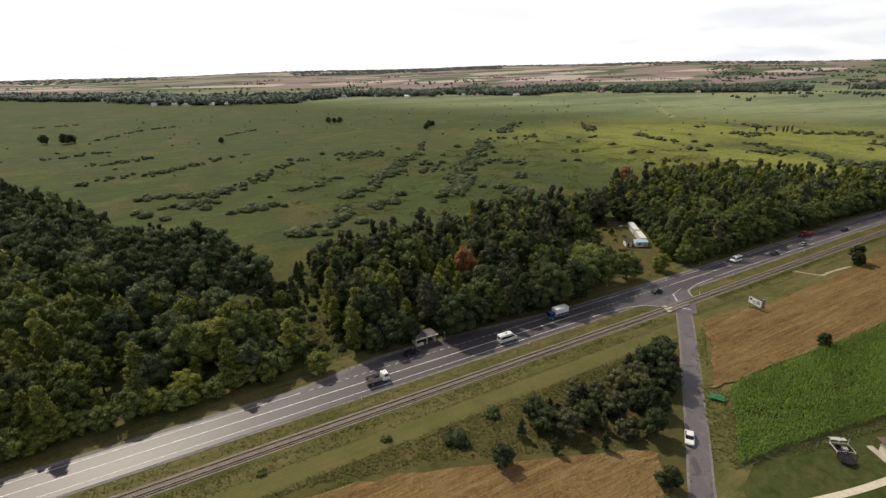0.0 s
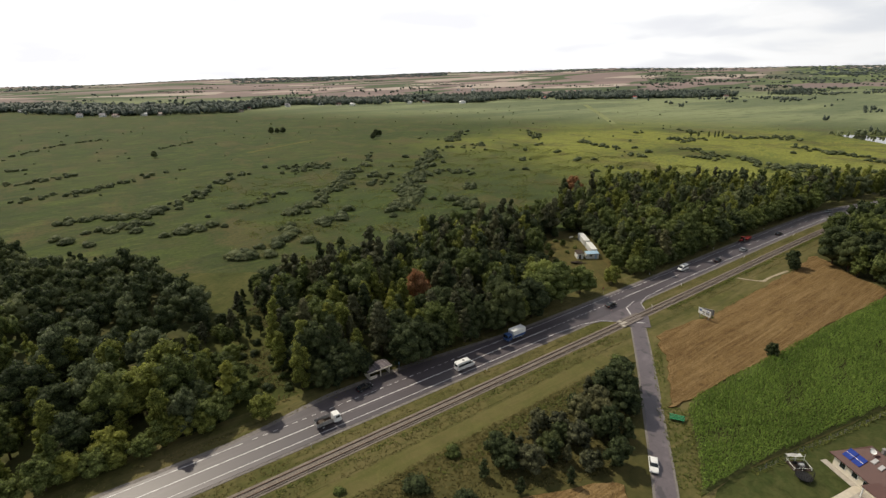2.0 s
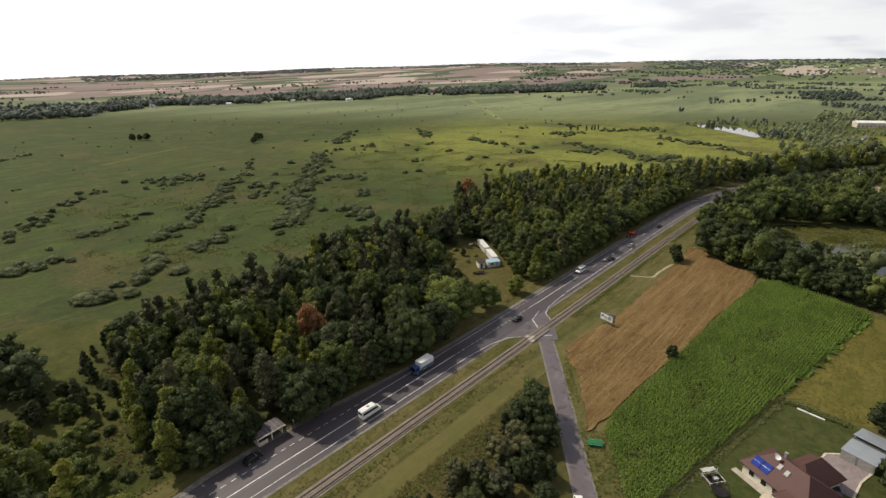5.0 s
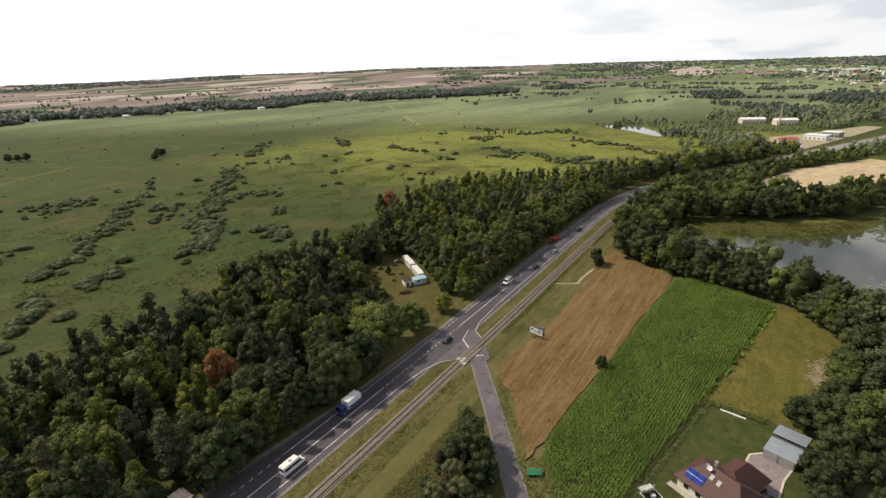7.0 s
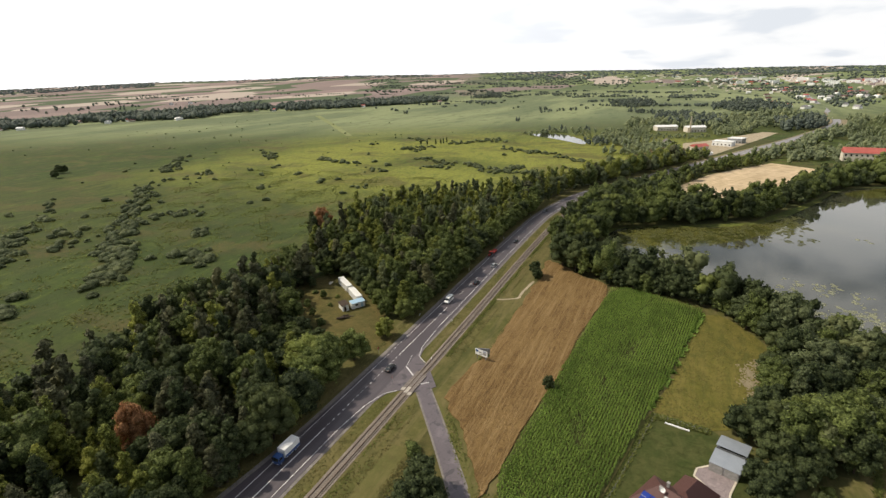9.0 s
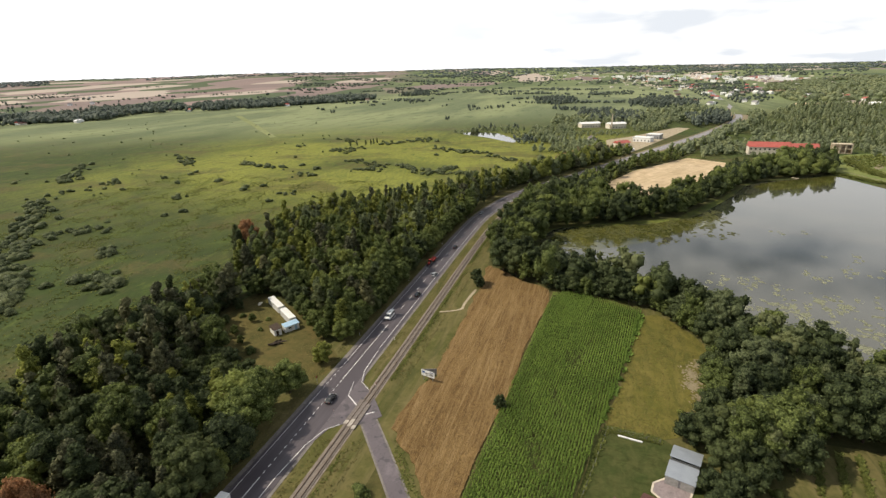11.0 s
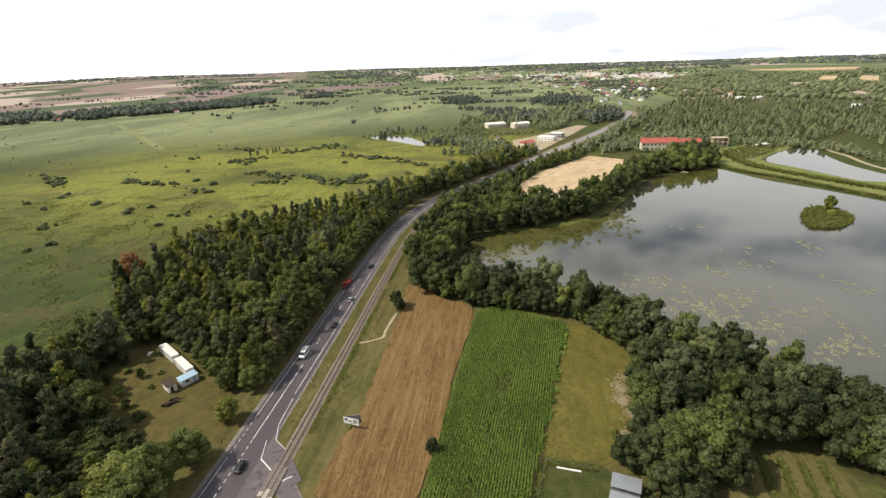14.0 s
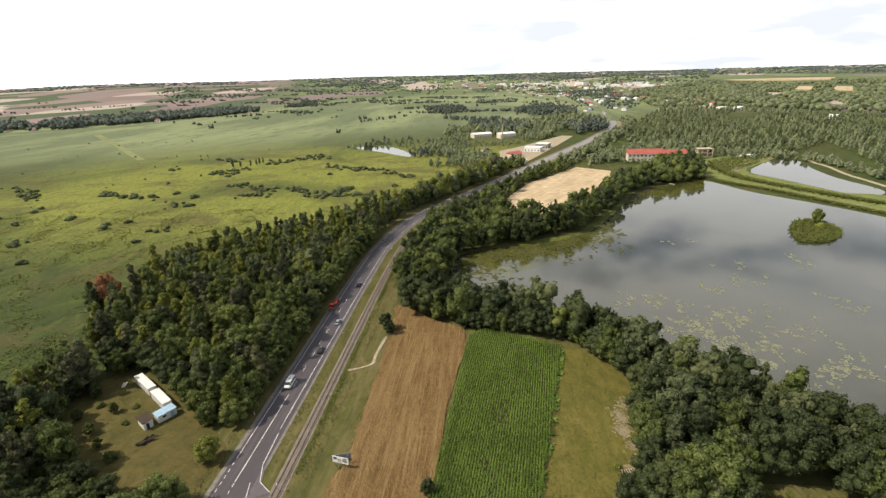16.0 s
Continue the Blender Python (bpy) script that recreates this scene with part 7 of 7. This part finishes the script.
# tall bare-topped trees standing in the marsh
for x, y in ((613, 340), (614, 331), (619, 321), (626, 317), (632, 316), (638, 314)):
    plant("tall", x, y, 8.0, LEAF_WILLOW, "thin pale tree in the marsh", "marsh trees", 0.9)


def gable(L, W, rise, over=0.4):
    bm = bmesh.new()
    o = over
    a = [bm.verts.new(q) for q in ((-L / 2 - o, -W / 2 - o, -0.2), (L / 2 + o, -W / 2 - o, -0.2), (L / 2 + o, 0, rise), (-L / 2 - o, 0, rise), (-L / 2 - o, W / 2 + o, -0.2), (L / 2 + o, W / 2 + o, -0.2))]
    bm.faces.new((a[0], a[1], a[2], a[3]))
    bm.faces.new((a[3], a[2], a[5], a[4]))
    bm.faces.new((a[0], a[3], a[4]))
    bm.faces.new((a[1], a[5], a[2]))
    bm.faces.new((a[0], a[4], a[5], a[1]))
    return bm


def cottage(label, wallmat, roofmat, L, W, H, rise, m):
    ob = thing("cottage", label, "house", m, "village houses")
    part("wall", wall_shell(L, W, H), wallmat, ob, "", pose(-L / 2, -W / 2, -0.3))
    part("roof", gable(L, W, rise), roofmat, ob, "", pose(0, 0, H - 0.1))
    for s in (-1, 1):
        for i in range(3):
            part("window", box(1.1, 0.1, 1.3, -L / 3 + i * L / 3, s * W / 2, 1.0), GLASS, ob)
    part("chimney", box(0.6, 0.6, 1.4, L / 5, 0.4, H + rise * 0.6), GREY, ob)
    return ob


def settle(x, y, a=0.0):
    return pose(x, y, float(height(x, y)), 0, 0, a)


r = np.random.default_rng(95)
protos = [cottage("white village house with a grey roof", WHITE, ROOF_GREY, 12, 9, 4.5, 3.6, settle(420, 1465, 20)), cottage("cream village house with a brown roof", CREAM, TILE, 14, 9, 4.0, 3.2, settle(600, 1400, 60)), cottage("white village house with a red roof", WHITE, ROOF_RED, 11, 10, 5.5, 3.0, settle(820, 1260, 10)), cottage("white flat village house with a pale roof", WHITE, CANVAS, 13, 10, 5.0, 2.0, settle(972, 1190, 40))]
for i in range(84):
    j = r.uniform(0, len(belt_line) - 1.01)
    q = belt_line[int(j)] + np.array([0.42, 0.9]) * r.uniform(-25, 190) + r.normal(0, 14, 2)
    copy_thing(protos[(0, 0, 1, 3, 1, 2)[int(r.integers(6))]], settle(q[0], q[1], r.uniform(0, 180)))
for x, y in ((881, 1165), (893, 1172), (961, 1180), (945, 1186), (778, 1275), (672, 1520), (560, 1400), (1240, 1660), (1300, 1640), (1500, 1900)):
    copy_thing(protos[3 if x < 1000 else 0], settle(x, y, r.uniform(0, 90)))
for i in range(46):
    q = (r.uniform(1250, 2300), r.uniform(-480, -150))
    if not inside(FAR_FOREST, [q])[0]:
        copy_thing(protos[(0, 1, 3, 2)[int(r.integers(4))]], settle(*q, r.uniform(0, 180)))
for q in ((1183, -444), (1190, -452), (1169, -472), (1175, -480), (968, -536)):
    copy_thing(protos[3], settle(*q, 30))


TOWN = [(3977, 900), (3700, 330), (3316, -73), (2970, -217), (2799, -346), (2561, -573), (2480, -700)]


def town(n, seed, lo, hi, spread):
    """The far town: blocks beyond counting, strung along the valley."""
    r = np.random.default_rng(seed)
    bm, line = bmesh.new(), rounded(TOWN, 10, False)
    for i in range(n):
        q = line[int(len(line) * r.beta(1.6, 1.3))] + r.normal(0, spread, 2) + np.array([-0.96, 0.05]) * abs(r.normal(0, spread * 1.6))
        z = float(height(*q)) - 1
        if r.random() < 0.22:
            box(r.uniform(20, 42), 12, r.uniform(lo, hi), q[0], q[1], z, 0, bm, 1.0, r.uniform(60, 110))
        else:
            box(r.uniform(9, 18), r.uniform(8, 12), r.uniform(3.5, 6.5), q[0], q[1], z, 0, bm, 0.9, r.uniform(0, 90))
    return bm


tagged(part("town_blocks", town(130, 96, 7, 13, 80), WHITE), "pale buildings of the far town", "town", kind="stuff")
tagged(part("town_houses", town(130, 98, 4, 7, 190), CREAM), "cream houses round the far town", "town", kind="stuff")
tagged(part("town_roofs", town(30, 97, 4, 7, 120), ROOF_RED), "red-roofed buildings of the far town", "town", kind="stuff")
sheet("dirt_verge", rounded([(930, -172), (990, -196), (1100, -222), (1230, -236), (1230, -218), (1110, -190), (1040, -176)], 3), 0.08, BARE, "bare sandy ground beside the far road junction", "verge")


def block(name, label, x, y, a, L, W, H, wallmat, roofmat, rise, floors=2):
    """A large building with rows of windows."""
    ob = thing(name, label, "building", settle(x, y, a))
    part("wall", wall_shell(L, W, H), wallmat, ob, "", pose(-L / 2, -W / 2, 0))
    part("roof", gable(L, W, rise, 0.5) if rise else box(L + 0.6, W + 0.6, 0.4, bevel=0.05), roofmat, ob, "", pose(0, 0, H))
    n = max(2, int(L / 4))
    for f in range(floors):
        for i in range(n):
            for s in (-1, 1):
                wn = part("window", box(1.5, 0.12, 1.5, -L / 2 + (i + 0.5) * L / n, s * (W / 2 + 0.01), 1.0 + f * H / floors), GLASS, ob)
    return ob


block("school_building", "long two-storey building with a bright red roof", 613, -128, -93, 36, 13, 8.0, CREAM, ROOF_RED, 4.4)
block("school_wing", "lower wing with a bright red roof beside the main block", 612, -158, -86, 24, 12, 7.6, CREAM, ROOF_RED, 3.6)
bays = thing("beige_building", "beige concrete block with open bays", "building", settle(629, -196, -95))
for z, t in ((0.0, 0.4), (4.2, 0.5), (8.6, 0.8)):
    part("slab", box(16, 9, t, 0, 0, z, bevel=0.03), BEIGE, bays)
for x in (-7.5, -2.5, 2.5, 7.5):
    for y in (-4.0, 4.0):
        part("column", box(0.9, 0.9, 8.4, x, y, 0.2, bevel=0.03), BEIGE, bays)
part("back_wall", box(15.4, 0.3, 8.4, 0, 3.2, 0.2), BEIGE, bays)
part("end_wall", box(0.3, 6.6, 8.4, 7.6, 0, 0.2), BEIGE, bays)
block("low_shed", "long low white shed at the edge of the reeds", 622, -236, -62, 17, 5, 2.2, WHITE, CANVAS, 0.8, 1)
block("warehouse", "low white warehouse with a pale roof", 850, 53, -65, 30, 16, 6, CREAM, CANVAS, 2.0, 1)
block("warehouse", "low white warehouse with a pale roof", 838, 14, -65, 26, 14, 7, CREAM, CANVAS, 2.0, 1)
block("workshop", "white flat-roofed workshop by the road", 696, -16, -112, 21, 13, 5, WHITE, WHITE, 0, 1)
block("workshop", "grey flat-roofed workshop by the road", 724, -31, -112, 16, 14, 5.5, STEEL, WHITE, 0, 1)
block("red_roof_barn", "low barn with an orange-red roof", 655, 10, -50, 17, 10, 4, CREAM, ROOF_RED, 2.5, 1)
block("white_kiosk", "small white hut at the edge of the yard", 616, 1, -28, 8, 4, 2.6, WHITE, CANVAS, 0.6, 1)
block("white_cottage", "small white house with a grey roof", 690, 44, 20, 10, 8, 4, WHITE, ROOF_TAR, 3.0, 1)
mast = thing("brick_chimney", "slender beige chimney stack above the warehouses", "chimney", settle(826, 20))
part("stack", tube(1.1, 0.7, 22, sides=12), BEIGE, mast)
part("crown_ring", tube(0.85, 0.85, 0.5, pose(0, 0, 21.6), 12), GREY, mast)
sheet("dam_track", rounded([(520, -162), (489, -174), (461, -193), (432, -207), (393, -227), (340, -258), (340, -256.6), (393, -225.6), (432, -205.6), (461, -191.6), (489, -172.6), (521, -160.6)], 3), 0.53, BARE, "worn grassy track along the dam", "track", 0.3)
sheet("yard", YARD, 0.07, SAND, "pale dusty yard by the workshops", "yard")
jetty = thing("jetty", "small wooden jetty at the pond shore", "jetty", pose(489, -116, 0.15, 0, 0, 40))
for i in range(6):
    part("plank", box(0.8, 2.2, 0.1, -2.4 + i * 0.9, 0, 0.4), BEIGE, jetty)
for x in (-2.2, 1.8):
    part("pile", box(0.2, 2.0, 0.6, x, 0, -0.2), LOG, jetty)

# garden rows behind the shed
r = np.random.default_rng(77)
rowpts = []
for i in range(5):
    a, b = np.array([155.0 - i * 0.4, -23 - i * 4.2]), np.array([139.0 - i * 0.4, -19 - i * 4.6])
    rowpts.append(a + (b - a) * r.random((260, 1)) + r.normal(0, 0.35, (260, 2)))
tufts("garden_rows", np.concatenate(rowpts), 0.3, 0.7, GRASS_GREEN, "rows of vegetables in rough garden soil", 1.2, 0.05)
for x, y, hh in ((140, -1, 9.0), (136, -5, 7.0), (131, 0, 8.0), (136, -10, 2.2), (127, 3, 7.0), (123, 2, 6.0), (119, -2, 7.0), (112, -5, 7.0), (148, 2, 10.5), (144, -4, 10.0), (149, 6, 8.0), (133, 4, 6.0), (150, -2, 11.0), (154, -8, 11.5), (148, -10, 10.5), (141, -9, 6.0), (129, -7, 5.0), (122, -9, 6.5)):
    plant("broad" if hh > 2.9 else "bush", x, y, hh, LEAF if hh < 3 else LEAF_DARK, "garden shrub behind the paved yard", "garden shrubs", 1.2)

# ---- sleepers ----
sl = bm_mesh("sleeper", box(2.5, 0.26, 0.16, bevel=0.02), SLEEPER)
for i in range(300):
    s = 0.0 + i * 0.62
    q = on_road(s, -12.0)[0]
    ob = new("sleeper", sl)
    ob.parent = railway
    ob.matrix_basis = pose(q[0], q[1], 0.16, 0, 0, 90 + rng.normal(0, 0.8))
rest = bmesh.new()
for s in list(np.arange(-190, -0.3, 0.62)) + list(np.arange(186, 420, 0.62)):
    q, q2 = on_road(s, -12.0)[0], on_road(s, -11.0)[0]
    box(2.5, 0.26, 0.16, q[0], q[1], 0.16, 0, rest, 1.0, math.degrees(math.atan2(q2[1] - q[1], q2[0] - q[0])))
tagged(part("sleepers", rest, SLEEPER, railway), "", "", "", "stuff")
